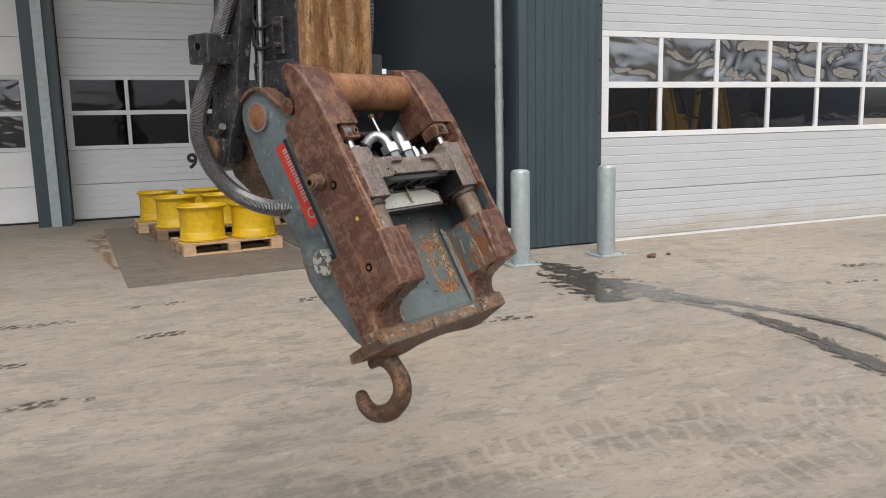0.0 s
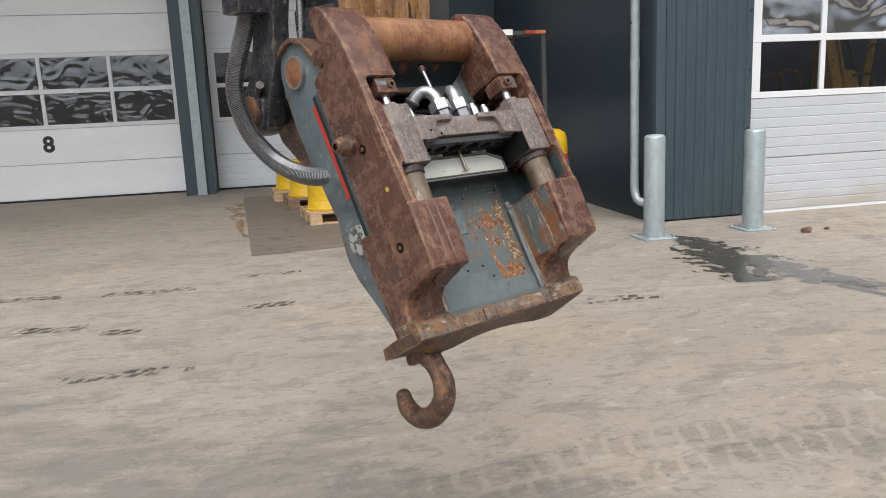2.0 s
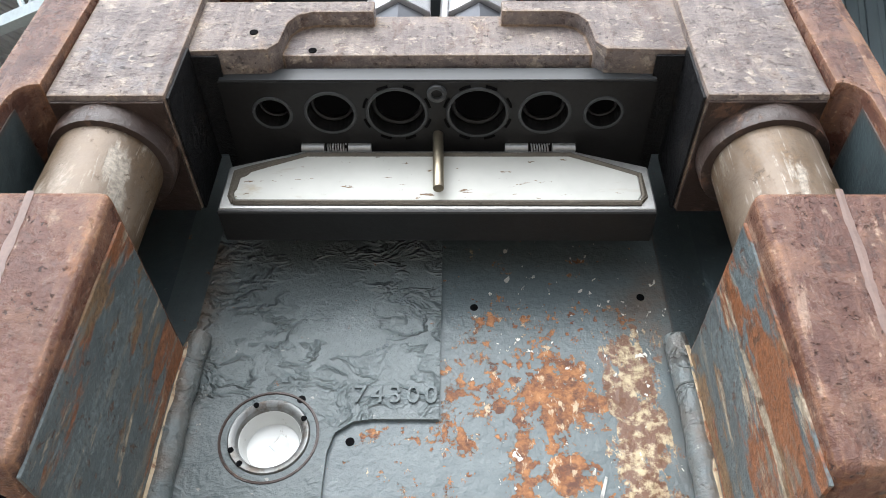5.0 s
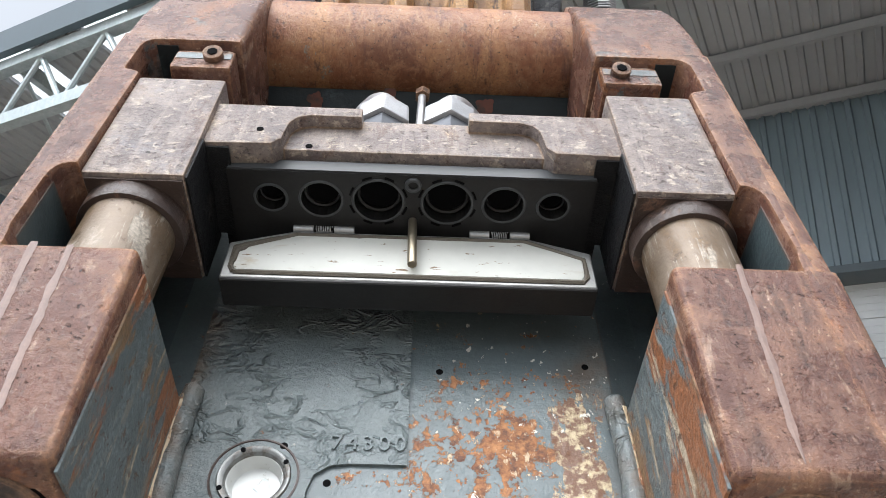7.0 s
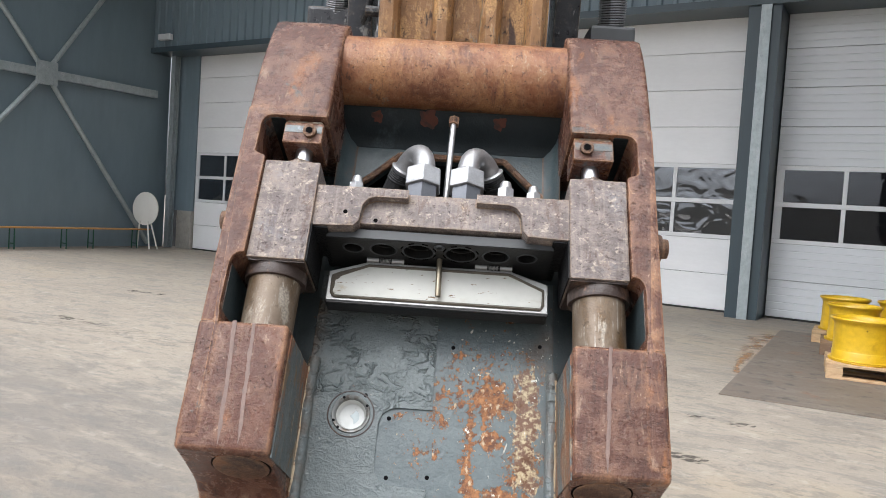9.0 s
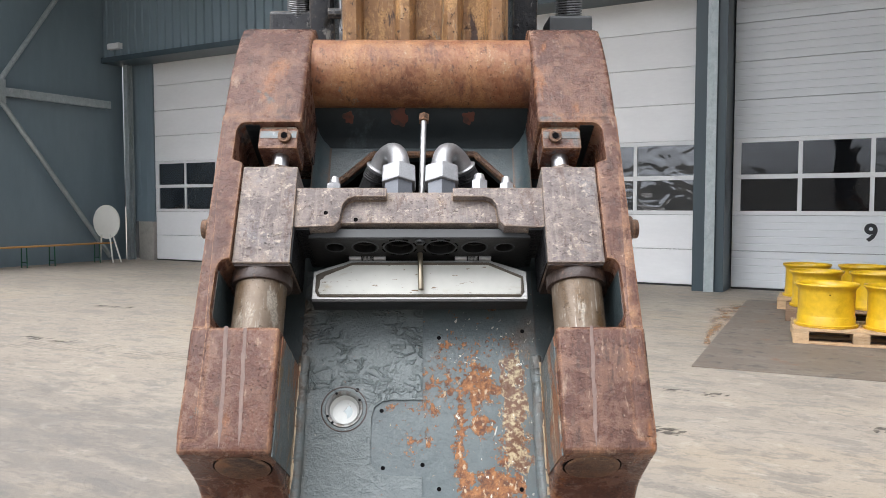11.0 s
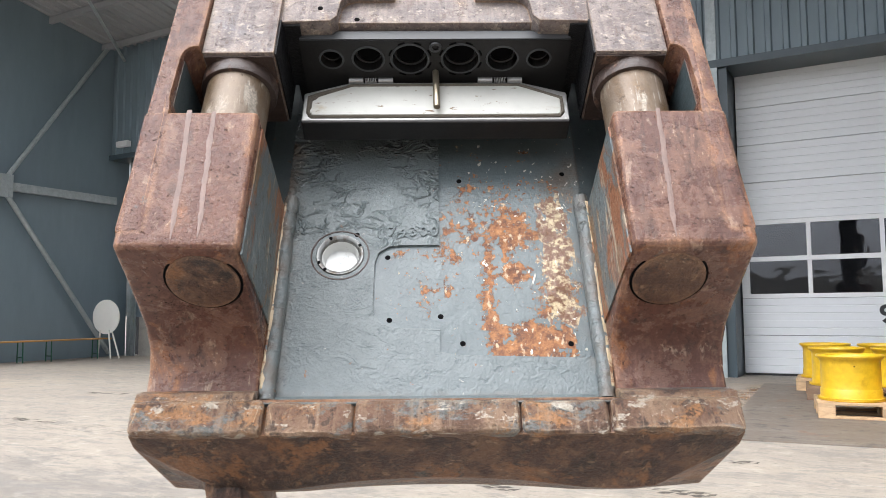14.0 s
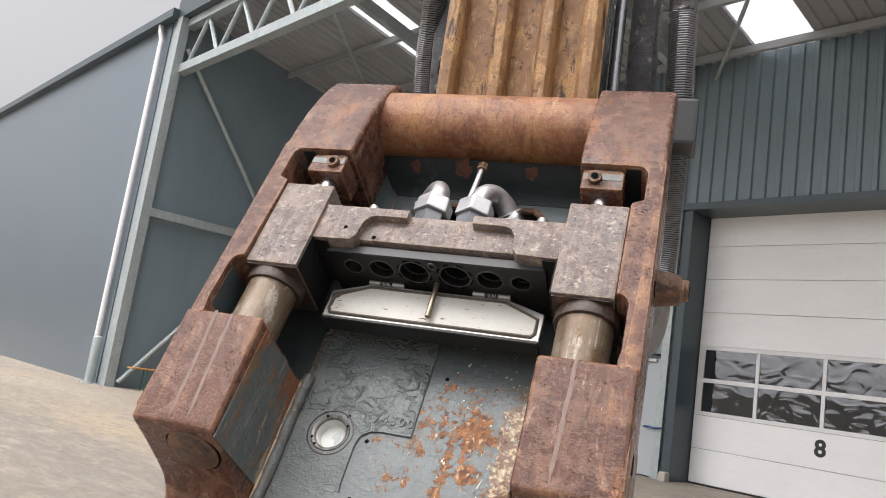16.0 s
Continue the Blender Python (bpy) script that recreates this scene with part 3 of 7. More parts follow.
def tread_material(name, freq, skew, most, gap, col):
    """Bars of dust or mud pressed by a tyre, worn away in places."""
    m, nt, b = shader(name, 0.85)
    uv = nt.nodes.new("ShaderNodeUVMap")
    sx = nt.nodes.new("ShaderNodeSeparateXYZ")
    nt.links.new(uv.outputs[0], sx.inputs[0])
    wob = noise_of(nt, uv.outputs[0], 3.0, 5)
    away = math_of(nt, "ABSOLUTE", math_of(nt, "SUBTRACT", sx.outputs["Y"], 0.5), 0.0)
    half = math_of(nt, "GREATER_THAN", sx.outputs["Y"], 0.5)
    slant = math_of(nt, "ADD", math_of(nt, "MULTIPLY", sx.outputs["Y"], skew), math_of(nt, "MULTIPLY", half, 2.2))
    arg = math_of(nt, "ADD", math_of(nt, "MULTIPLY", sx.outputs["X"], freq), math_of(nt, "ADD", slant, math_of(nt, "MULTIPLY", wob, 5.0)))
    bars = ramp_of(nt, math_of(nt, "SINE", arg, 0.0), -0.75, -0.45)
    gone = ramp_of(nt, noise_of(nt, coords(nt), gap, 6, 0.65), 0.44, 0.54)
    ragged = math_of(nt, "ADD", away, math_of(nt, "MULTIPLY", math_of(nt, "SUBTRACT", noise_of(nt, coords(nt), 30, 6, 0.7), 0.5), 0.55))
    edge = math_of(nt, "MULTIPLY", ramp_of(nt, ragged, 0.46, 0.36), ramp_of(nt, away, 0.015, 0.045))
    mask = math_of(nt, "MULTIPLY", math_of(nt, "MULTIPLY", bars, gone), math_of(nt, "MULTIPLY", edge, most))
    b.inputs["Base Color"].default_value = (*col, 1)
    t = nt.nodes.new("ShaderNodeBsdfTransparent")
    x = nt.nodes.new("ShaderNodeMixShader")
    nt.links.new(mask, x.inputs[0])
    nt.links.new(t.outputs[0], x.inputs[1])
    nt.links.new(b.outputs[0], x.inputs[2])
    nt.links.new(x.outputs[0], nt.nodes["Material Output"].inputs["Surface"])
    return m


M_TREAD = tread_material("dusty_tread_bars", 58.0, 9.0, 0.17, 2.6, (0.15, 0.142, 0.13))
M_SKID = tread_material("muddy_tread_lugs", 62.0, 5.0, 0.66, 5.0, (0.062, 0.056, 0.049))
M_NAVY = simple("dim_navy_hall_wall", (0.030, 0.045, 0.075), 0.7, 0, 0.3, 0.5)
# Near-black: the dimness inside the hall is put into its wall colour.
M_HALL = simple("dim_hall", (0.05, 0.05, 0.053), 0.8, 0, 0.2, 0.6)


def field_of(nt, sx, x0, x1, y0, y1, soft=0.012):
    """One inside a rectangle of the plate, fading to zero over its soft rim."""
    fx = math_of(nt, "MINIMUM", ramp_of(nt, sx.outputs["X"], x0 - soft, x0 + soft), ramp_of(nt, sx.outputs["X"], x1 + soft, x1 - soft))
    fy = math_of(nt, "MINIMUM", ramp_of(nt, sx.outputs["Y"], y0 - soft, y0 + soft), ramp_of(nt, sx.outputs["Y"], y1 + soft, y1 - soft))
    return math_of(nt, "MULTIPLY", fx, fy)


def plate_material():
    """Grey-green paint, rusting through in streaks and fields over its right half, with old primer at the edge."""
    m, nt, b = shader("chipped_plate_paint", 0.4)
    v = coords(nt)
    sx = nt.nodes.new("ShaderNodeSeparateXYZ")
    nt.links.new(v, sx.inputs[0])
    mid, fine = noise_of(nt, v, 16, 6), noise_of(nt, v, 170, 5, 0.65)
    col = mix_of(nt, ramp_of(nt, mid, 0.3, 0.7), (0.084, 0.106, 0.111), (0.118, 0.143, 0.147))
    col = mix_of(nt, ramp_of(nt, noise_of(nt, coords(nt, (1.5, 0.6, 1)), 60, 7, 0.7), 0.58, 0.66, 0.0, 0.4), col, (0.15, 0.175, 0.177))
    bias = None
    for x0, x1, y0, y1, soft, gain in ((0.022, 0.104, 0.085, 0.158, 0.030, 0.200), (0.047, 0.066, -0.03, 0.165, 0.010, 0.215), (0.052, 0.148, -0.042, 0.002, 0.009, 0.225), (-0.056, 0.034, 0.082, 0.096, 0.012, 0.175), (0.100, 0.148, 0.00, 0.06, 0.014, 0.155), (-0.022, 0.0, 0.022, 0.040, 0.014, 0.175), (0.016, 0.15, 0.16, 0.20, 0.014, 0.105), (-0.030, 0.022, 0.035, 0.060, 0.016, 0.150), (0.060, 0.120, 0.045, 0.085, 0.020, 0.150)):
        f = math_of(nt, "MULTIPLY", field_of(nt, sx, x0, x1, y0, y1, soft), gain)
        bias = f if bias is None else math_of(nt, "MAXIMUM", bias, f)
    bias = math_of(nt, "SUBTRACT", math_of(nt, "MULTIPLY", bias, 1.45), 0.205)
    n = math_of(nt, "ADD", math_of(nt, "ADD", math_of(nt, "MULTIPLY", math_of(nt, "SUBTRACT", noise_of(nt, coords(nt, (1.25, 0.8, 1)), 24, 10, 0.72, 0.25), 0.5), 1.15), math_of(nt, "MULTIPLY", noise_of(nt, v, 85, 9, 0.72, 0.2), 0.8)), math_of(nt, "ADD", bias, 0.1))
    rust = ramp_of(nt, n, 0.500, 0.512)
    rim = math_of(nt, "SUBTRACT", ramp_of(nt, n, 0.490, 0.500), rust)
    shade = mix_of(nt, ramp_of(nt, fine, 0.35, 0.65), (0.15, 0.055, 0.022), (0.36, 0.165, 0.062))
    shade = mix_of(nt, ramp_of(nt, noise_of(nt, v, 62, 7, 0.72), 0.47, 0.60), shade, (0.095, 0.040, 0.024))
    shade = mix_of(nt, ramp_of(nt, noise_of(nt, coords(nt, (1.4, 0.7, 1)), 120, 6, 0.7), 0.57, 0.63), shade, (0.46, 0.36, 0.24))
    dots = ramp_of(nt, math_of(nt, "ADD", noise_of(nt, v, 160, 4, 0.6), math_of(nt, "MULTIPLY", bias, 0.55)), 0.575, 0.595)
    rust = math_of(nt, "MAXIMUM", rust, dots)
    col = mix_of(nt, math_of(nt, "MULTIPLY", rim, 0.6), col, (0.24, 0.22, 0.18))
    col = mix_of(nt, rust, col, shade)
    strip = math_of(nt, "MULTIPLY", field_of(nt, sx, 0.118, 0.150, 0.000, 0.175, 0.016), 0.30)
    prim = ramp_of(nt, math_of(nt, "ADD", noise_of(nt, coords(nt, (1.3, 0.7, 1)), 55, 9, 0.74, 0.2), math_of(nt, "SUBTRACT", strip, 0.145)), 0.495, 0.515)
    col = mix_of(nt, prim, col, mix_of(nt, ramp_of(nt, noise_of(nt, v, 120, 6, 0.7), 0.47, 0.60), (0.13, 0.060, 0.030), (0.46, 0.37, 0.225)))
    # rust wash in the upper corner and at the welds
    wash = math_of(nt, "MAXIMUM", field_of(nt, sx, 0.135, 0.19, 0.165, 0.225, 0.022), math_of(nt, "MULTIPLY", field_of(nt, sx, 0.155, 0.19, -0.10, 0.17, 0.012), 0.5))
    col = mix_of(nt, math_of(nt, "MULTIPLY", wash, ramp_of(nt, noise_of(nt, v, 24, 8, 0.7), 0.36, 0.62, 0.0, 0.85)), col, (0.115, 0.072, 0.042))
    right = ramp_of(nt, sx.outputs["X"], -0.03, 0.05, -0.15, 0.0)
    chip = ramp_of(nt, math_of(nt, "ADD", noise_of(nt, coords(nt, (1.3, 0.8, 1)), 110, 4, 0.6, 0.4), right), 0.655, 0.67)
    col = mix_of(nt, chip, col, (0.62, 0.60, 0.53))
    nt.links.new(col, b.inputs["Base Color"])
    nt.links.new(ramp_of(nt, rust, 0, 1, 0.34, 0.72), b.inputs["Roughness"])
    h = math_of(nt, "SUBTRACT", math_of(nt, "ADD", noise_of(nt, v, 90, 6), math_of(nt, "MULTIPLY", fine, 0.3)), math_of(nt, "MULTIPLY", math_of(nt, "ADD", rust, chip), 0.7))
    bump_of(nt, b, h, 0.6, 0.0025)
    return m


M_PLATE = plate_material()

def cast_material():
    """Painted raw casting: lumps, pits and soft blisters."""
    m, nt, b = shader("cast_skin_paint", 0.34)
    v = coords(nt)
    sx = nt.nodes.new("ShaderNodeSeparateXYZ")
    nt.links.new(v, sx.inputs[0])
    mid, fine = noise_of(nt, v, 40, 8, 0.68), noise_of(nt, v, 260, 4)
    fold = math_of(nt, "ABSOLUTE", math_of(nt, "SUBTRACT", noise_of(nt, coords(nt, (0.8, 1.15, 1)), 46, 3, 0.55, 0.5), 0.5), 0.0)
    lump = math_of(nt, "MULTIPLY", ramp_of(nt, fold, 0.075, 0.0), ramp_of(nt, noise_of(nt, v, 22, 4, 0.6), 0.42, 0.60))
    here = ramp_of(nt, math_of(nt, "ADD", sx.outputs["Y"], math_of(nt, "MULTIPLY", noise_of(nt, v, 14), 0.16)), 0.15, 0.22, 0.15, 1.0)
    col = mix_of(nt, ramp_of(nt, mid, 0.3, 0.7), (0.108, 0.130, 0.133), (0.150, 0.174, 0.176))
    col = mix_of(nt, ramp_of(nt, lump, 0.7, 1.0, 0.0, 0.12), col, (0.15, 0.172, 0.172))
    rim = math_of(nt, "MAXIMUM", math_of(nt, "MAXIMUM", ramp_of(nt, sx.outputs["X"], -0.148, -0.172), ramp_of(nt, sx.outputs["X"], 0.150, 0.172)), ramp_of(nt, sx.outputs["Y"], -0.070, -0.092))
    col = mix_of(nt, math_of(nt, "MULTIPLY", rim, ramp_of(nt, noise_of(nt, v, 26, 8, 0.7), 0.42, 0.60, 0.0, 0.8)), col, (0.12, 0.078, 0.046))
    spot = ramp_of(nt, noise_of(nt, v, 58, 6, 0.7), 0.675, 0.69)
    col = mix_of(nt, spot, col, (0.20, 0.09, 0.035))
    nick = ramp_of(nt, noise_of(nt, v, 140, 4, 0.6), 0.69, 0.71)
    col = mix_of(nt, nick, col, (0.30, 0.30, 0.27))
    nt.links.new(col, b.inputs["Base Color"])
    nt.links.new(ramp_of(nt, mid, 0.3, 0.7, 0.25, 0.40), b.inputs["Roughness"])
    h = math_of(nt, "ADD", math_of(nt, "MULTIPLY", math_of(nt, "MULTIPLY", lump, here), 0.9), math_of(nt, "ADD", math_of(nt, "MULTIPLY", mid, 0.65), math_of(nt, "MULTIPLY", fine, 0.20)))
    bump_of(nt, b, h, 0.75, 0.0062)
    return m


M_CAST = cast_material()

# ---- mesh helpers ----
def part(name, bm, material, parent=None, label="", smooth=False):
    """Links a bmesh as one mesh object, under a thing or a part."""
    me = bpy.data.meshes.new(name)
    bmesh.ops.recalc_face_normals(bm, faces=bm.faces)
    bm.to_mesh(me)
    bm.free()
    if smooth:
        me.shade_smooth()
        me.set_sharp_from_angle(angle=radians(38))
    me.materials.append(material)
    ob = new(name, me)
    if parent is not None:
        ob.parent = parent
    if label:
        tagged(ob, label)
    return ob


def share(name, me, parent, m=None):
    """One more object on an existing mesh."""
    ob = new(name, me)
    ob.parent = parent
    if m is not None:
        ob.matrix_local = m
    return ob


def thing(name, m, label, category, group="", kind=""):
    ob = new(name)
    ob.empty_display_size = 0.1
    ob.matrix_world = m
    return tagged(ob, label, category, group, kind)


def box(x0, x1, y0, y1, z0, z1, bevel=0.0, seg=2, into=None):
    bm = bmesh.new()
    r = bmesh.ops.create_cube(bm, size=1)
    for v in r["verts"]:
        v.co = Vector(((x0 + x1) / 2 + v.co.x * (x1 - x0), (y0 + y1) / 2 + v.co.y * (y1 - y0), (z0 + z1) / 2 + v.co.z * (z1 - z0)))
    if bevel:
        bmesh.ops.bevel(bm, geom=bm.edges[:], offset=bevel, segments=seg, affect="EDGES", profile=0.6)
    return merged(into, bm)


def merged(into, bm):
    if into is None:
        return bm
    me = bpy.data.meshes.new("tmp")
    bm.to_mesh(me)
    bm.free()
    into.from_mesh(me)
    bpy.data.meshes.remove(me)
    return into


def prism(poly, axis, a, b, bevel=0.0, seg=2, into=None):
    """A polygon swept along an axis from a to b. axis z: (x, y); x: (y, z); y: (x, z)."""
    bm = bmesh.new()

    def at(p, t):
        return {"z": (p[0], p[1], t), "x": (t, p[0], p[1]), "y": (p[0], t, p[1])}[axis]

    lo = [bm.verts.new(at(p, a)) for p in poly]
    hi = [bm.verts.new(at(p, b)) for p in poly]
    bm.faces.new(lo)
    bm.faces.new(hi[::-1])
    n = len(poly)
    for i in range(n):
        bm.faces.new((lo[i], hi[i], hi[(i + 1) % n], lo[(i + 1) % n]))
    bmesh.ops.recalc_face_normals(bm, faces=bm.faces)
    if bevel:
        es = [e for e in bm.edges if len(e.link_faces) == 2 and e.calc_face_angle(0) > 0.35]
        bmesh.ops.bevel(bm, geom=es, offset=bevel, segments=seg, affect="EDGES", profile=0.6, clamp_overlap=True)
    return merged(into, bm)


def cyl(p0, p1, r, seg=24, r2=None, bevel=0.0, into=None):
    p0, p1 = Vector(p0), Vector(p1)
    bm = bmesh.new()
    bmesh.ops.create_cone(bm, cap_ends=True, segments=seg, radius1=r, radius2=r if r2 is None else r2, depth=(p1 - p0).length)
    if bevel:
        es = [e for e in bm.edges if e.calc_face_angle(0) > 1.0]
        bmesh.ops.bevel(bm, geom=es, offset=bevel, segments=2, affect="EDGES", profile=0.6)
    m = Matrix.Translation((p0 + p1) / 2) @ (p1 - p0).to_track_quat("Z", "Y").to_matrix().to_4x4()
    bmesh.ops.transform(bm, matrix=m, verts=bm.verts)
    return merged(into, bm)


def smooth_line(pts, n):
    """n points along a Catmull-Rom curve through pts."""
    p = [Vector(q) for q in pts]
    p = [p[0] * 2 - p[1], *p, p[-1] * 2 - p[-2]]
    out = []
    k = len(p) - 3
    for i in range(n):
        u = i / (n - 1) * k
        j = min(int(u), k - 1)
        t = u - j
        a, b, c, d = p[j], p[j + 1], p[j + 2], p[j + 3]
        out.append(0.5 * ((2 * b) + (c - a) * t + (2 * a - 5 * b + 4 * c - d) * t * t + (3 * b - a - 3 * c + d) * t ** 3))
    return out


def sweep(pts, radius, seg=12, into=None):
    """A round bar along points; radius: a number or one number a point."""
    bm = bmesh.new()
    n = len(pts)
    pts = [Vector(p) for p in pts]
    rings, side = [], None
    for i, p in enumerate(pts):
        d = (pts[min(i + 1, n - 1)] - pts[max(i - 1, 0)]).normalized()
        if side is None:
            side = d.orthogonal().normalized()
        side = (side - d * side.dot(d)).normalized()
        up = d.cross(side)
        r = radius if isinstance(radius, (int, float)) else radius[i]
        rings.append([bm.verts.new(p + (side * math.cos(2 * math.pi * k / seg) + up * math.sin(2 * math.pi * k / seg)) * r) for k in range(seg)])
    for a, b in zip(rings, rings[1:]):
        for k in range(seg):
            bm.faces.new((a[k], a[(k + 1) % seg], b[(k + 1) % seg], b[k]))
    bm.faces.new(rings[0][::-1])
    bm.faces.new(rings[-1])
    return merged(into, bm)


def lathe(profile, seg=40, into=None):
    """A profile of (radius, height) turned round z; closed into a ring."""
    bm = bmesh.new()
    rings = [[bm.verts.new((r * math.cos(2 * math.pi * k / seg), r * math.sin(2 * math.pi * k / seg), z)) for k in range(seg)] for r, z in profile]
    for a, b in zip(rings, rings[1:] + rings[:1]):
        for k in range(seg):
            bm.faces.new((a[k], a[(k + 1) % seg], b[(k + 1) % seg], b[k]))
    return merged(into, bm)


def ribbed(length, height, pitch, depth, top=0.35):
    """An upright trapezoid sheet: x along the wall, z up, the front towards -y."""
    bm = bmesh.new()
    xs, n = [], max(1, round(length / pitch))
    p = length / n
    for i in range(n):
        x = i * p
        xs += [(x, 0.0), (x + p * (1 - top) * 0.5, 0.0), (x + p * (1 - top) * 0.5 + p * 0.08, -depth), (x + p * (1 + top) * 0.5, -depth), (x + p * (1 + top) * 0.5 + p * 0.08, 0.0)]
    xs.append((length, 0.0))
    lo = [bm.verts.new((x, y, 0)) for x, y in xs]
    hi = [bm.verts.new((x, y, height)) for x, y in xs]
    for i in range(len(xs) - 1):
        bm.faces.new((lo[i], lo[i + 1], hi[i + 1], hi[i]))
    bl = [bm.verts.new((0, 0.08, 0)), bm.verts.new((length, 0.08, 0)), bm.verts.new((length, 0.08, height)), bm.verts.new((0, 0.08, height))]
    bm.faces.new(bl)
    bm.faces.new((lo[0], bl[0], bl[3], hi[0]))
    bm.faces.new((lo[-1], hi[-1], bl[2], bl[1]))
    bm.faces.new([*hi, bl[2], bl[3]])
    bm.faces.new([*lo[::-1], bl[0], bl[1]])
    return bm


def letters(name, text, size, depth, material, m, parent=None, bold=0.0):
    """Raised writing in the built-in font, as a mesh."""
    cu = bpy.data.curves.new("tmp", "FONT")
    cu.body, cu.size, cu.extrude, cu.offset = text, size, depth, bold
    cu.align_x, cu.align_y = "CENTER", "CENTER"
    ob = bpy.data.objects.new("tmp", cu)
    scene.collection.objects.link(ob)
    me = bpy.data.meshes.new_from_object(ob.evaluated_get(bpy.context.evaluated_depsgraph_get()))
    bpy.data.objects.remove(ob)
    bpy.data.curves.remove(cu)
    me.name = name
    me.materials.clear()
    me.materials.append(material)
    out = new(name, me)
    if parent is not None:
        out.parent = parent
    out.matrix_local = m
    return out


def lathe_ring(ro, ri, h, at):
    """A flat ring round the y axis, reaching down from its place."""
    bm = lathe([(ro, 0), (ro * 0.98, h * 0.8), ((ro + ri) / 2, h), (ri, h * 0.8), (ri, 0)], 30)
    bmesh.ops.transform(bm, matrix=pose(*at, 90), verts=bm.verts)
    return bm


I4 = Matrix.Identity(4)

# ---- the yard and the halls round it ----
WALL_Y, FRONT_Y = 13.46, 12.78      # door leaves; cladding and columns
WING_X, WING_Y = 3.12, 6.88         # corner of the dark wing
LEFT_X, LEFT_Y = -16.35, 6.75       # corner of the left hall

gb = bmesh.new()
bmesh.ops.create_grid(gb, x_segments=8, y_segments=8, size=400)
ground = tagged(part("ground", gb, M_GROUND), "pale worn concrete yard with tyre marks and stains", "ground", kind="structure")

mats_rows = [((-1.14, 6.86), (0.87, 7.06), (0.66, 12.3), (-1.38, 11.9)), ((0.93, 7.55), (2.75, 7.7), (2.55, 12.3), (0.74, 12.3))]
for quad in mats_rows:
    plate_ = part("floor_plate", prism([Vector(p) for p in quad], "z", 0.0, 0.012, 0.002), M_MAT)
    tagged(plate_, "flat grey-brown steel plate lying on the concrete yard", "floor plate", "floor plates")


def ribbon(bm, pts, width, z):
    """A flat strip along points, with UV: u metres along over the width, v across."""
    uv = bm.loops.layers.uv.verify()
    line = smooth_line([(*p, 0) for p in pts], 8 * len(pts))
    rows, run = [], 0.0
    for k, p in enumerate(line):
        d = (line[min(k + 1, len(line) - 1)] - line[max(k - 1, 0)]).normalized()
        w = width if isinstance(width, float) else width[min(k // 8, len(width) - 1)] * (1 - k % 8 / 8) + width[min(k // 8 + 1, len(width) - 1)] * (k % 8 / 8)
        side = Vector((-d.y, d.x, 0)) * w / 2
        if k:
            run += (p - line[k - 1]).length
        rows.append((bm.verts.new((p.x + side.x, p.y + side.y, z)), bm.verts.new((p.x - side.x, p.y - side.y, z)), run))
    for a, b in zip(rows, rows[1:]):
        f = bm.faces.new((a[0], a[1], b[1], b[0]))
        for lp_, (u, v) in zip(f.loops, ((a[2], 0), (a[2], 1), (b[2], 1), (b[2], 0))):
            lp_[uv].uv = (u, v)


wet = thing("wet_trail", I4, "dark wet trail of water running over the concrete", "puddle", kind="stuff")
bmw, bmd = bmesh.new(), bmesh.new()
ribbon(bmw, [(2.90, 6.15), (2.98, 5.75), (2.88, 5.3), (2.76, 4.85), (2.60, 4.45), (2.55, 4.2)], [0.25, 0.55, 0.85, 1.0, 0.85, 0.5], 0.006)
ribbon(bmw, [(3.17, 3.38), (3.15, 3.1), (3.10, 2.75), (3.02, 2.5), (2.96, 2.25), (2.88, 2.0), (2.80, 1.7)], [0.14, 0.34, 0.30, 0.20, 0.34, 0.30, 0.26], 0.0075)
ribbon(bmw, [(3.47, 3.2), (3.53, 2.95), (3.55, 2.7), (3.50, 2.45), (3.46, 2.2)], [0.08, 0.17, 0.15, 0.13, 0.15], 0.009)
ribbon(bmd, [(3.05, 5.0), (3.02, 4.6), (3.02, 4.2), (3.08, 3.85), (3.12, 3.55), (3.16, 3.25)], [0.6, 0.72, 0.70, 0.46, 0.30, 0.2], 0.003)
ribbon(bmd, [(3.12, 4.1), (3.28, 3.8), (3.40, 3.5), (3.50, 3.2), (3.54, 2.8)], [0.40, 0.34, 0.26, 0.2, 0.15], 0.0045)
part("wet_patch", bmw, M_WET, wet)
part("damp_patch", bmd, M_DAMP, wet)

marks = thing("tyre_marks", I4, "broken rows of dark tyre tread prints on the concrete", "tyre marks", kind="stuff")
bmk = bmesh.new()
for k, (x, y, turn, n) in enumerate([(-3.22, 5.78, 0.0, 7), (-2.27, 5.66, 0.0, 8), (-2.63, 4.78, -0.1, 5), (-2.05, 4.58, -0.5, 3), (-3.1, 4.63, 0.1, 3), (-1.15, 4.86, 0.0, 4), (1.18, 4.11, 0.0, 6), (-2.1, 3.6, 0.06, 8), (0.76, 5.62, -0.28, 6), (0.57, 4.42, -0.6, 3), (0.33, 4.24, -0.7, 3), (-1.15, 5.9, 0.06, 5), (0.2, 5.5, 0.1, 5), (-5.3, 6.28, 0.1, 4), (-4.2, 5.1, 0.1, 6), (-7.5, 5.0, 0.1, 9), (-9, 7.0, 0.1, 7), (4.6, 3.9, -0.2, 6), (5.4, 4.4, -0.3, 5)]):
    L = n * 0.09
    ribbon(bmk, [(x + L * q * math.cos(turn), y + L * q * math.sin(turn) + 0.02 * math.sin(5 * q + k)) for q in (0, 0.33, 0.66, 1)], 0.16, 0.003 + 0.0002 * k)
part("tread_print", bmk, M_SKID, marks)
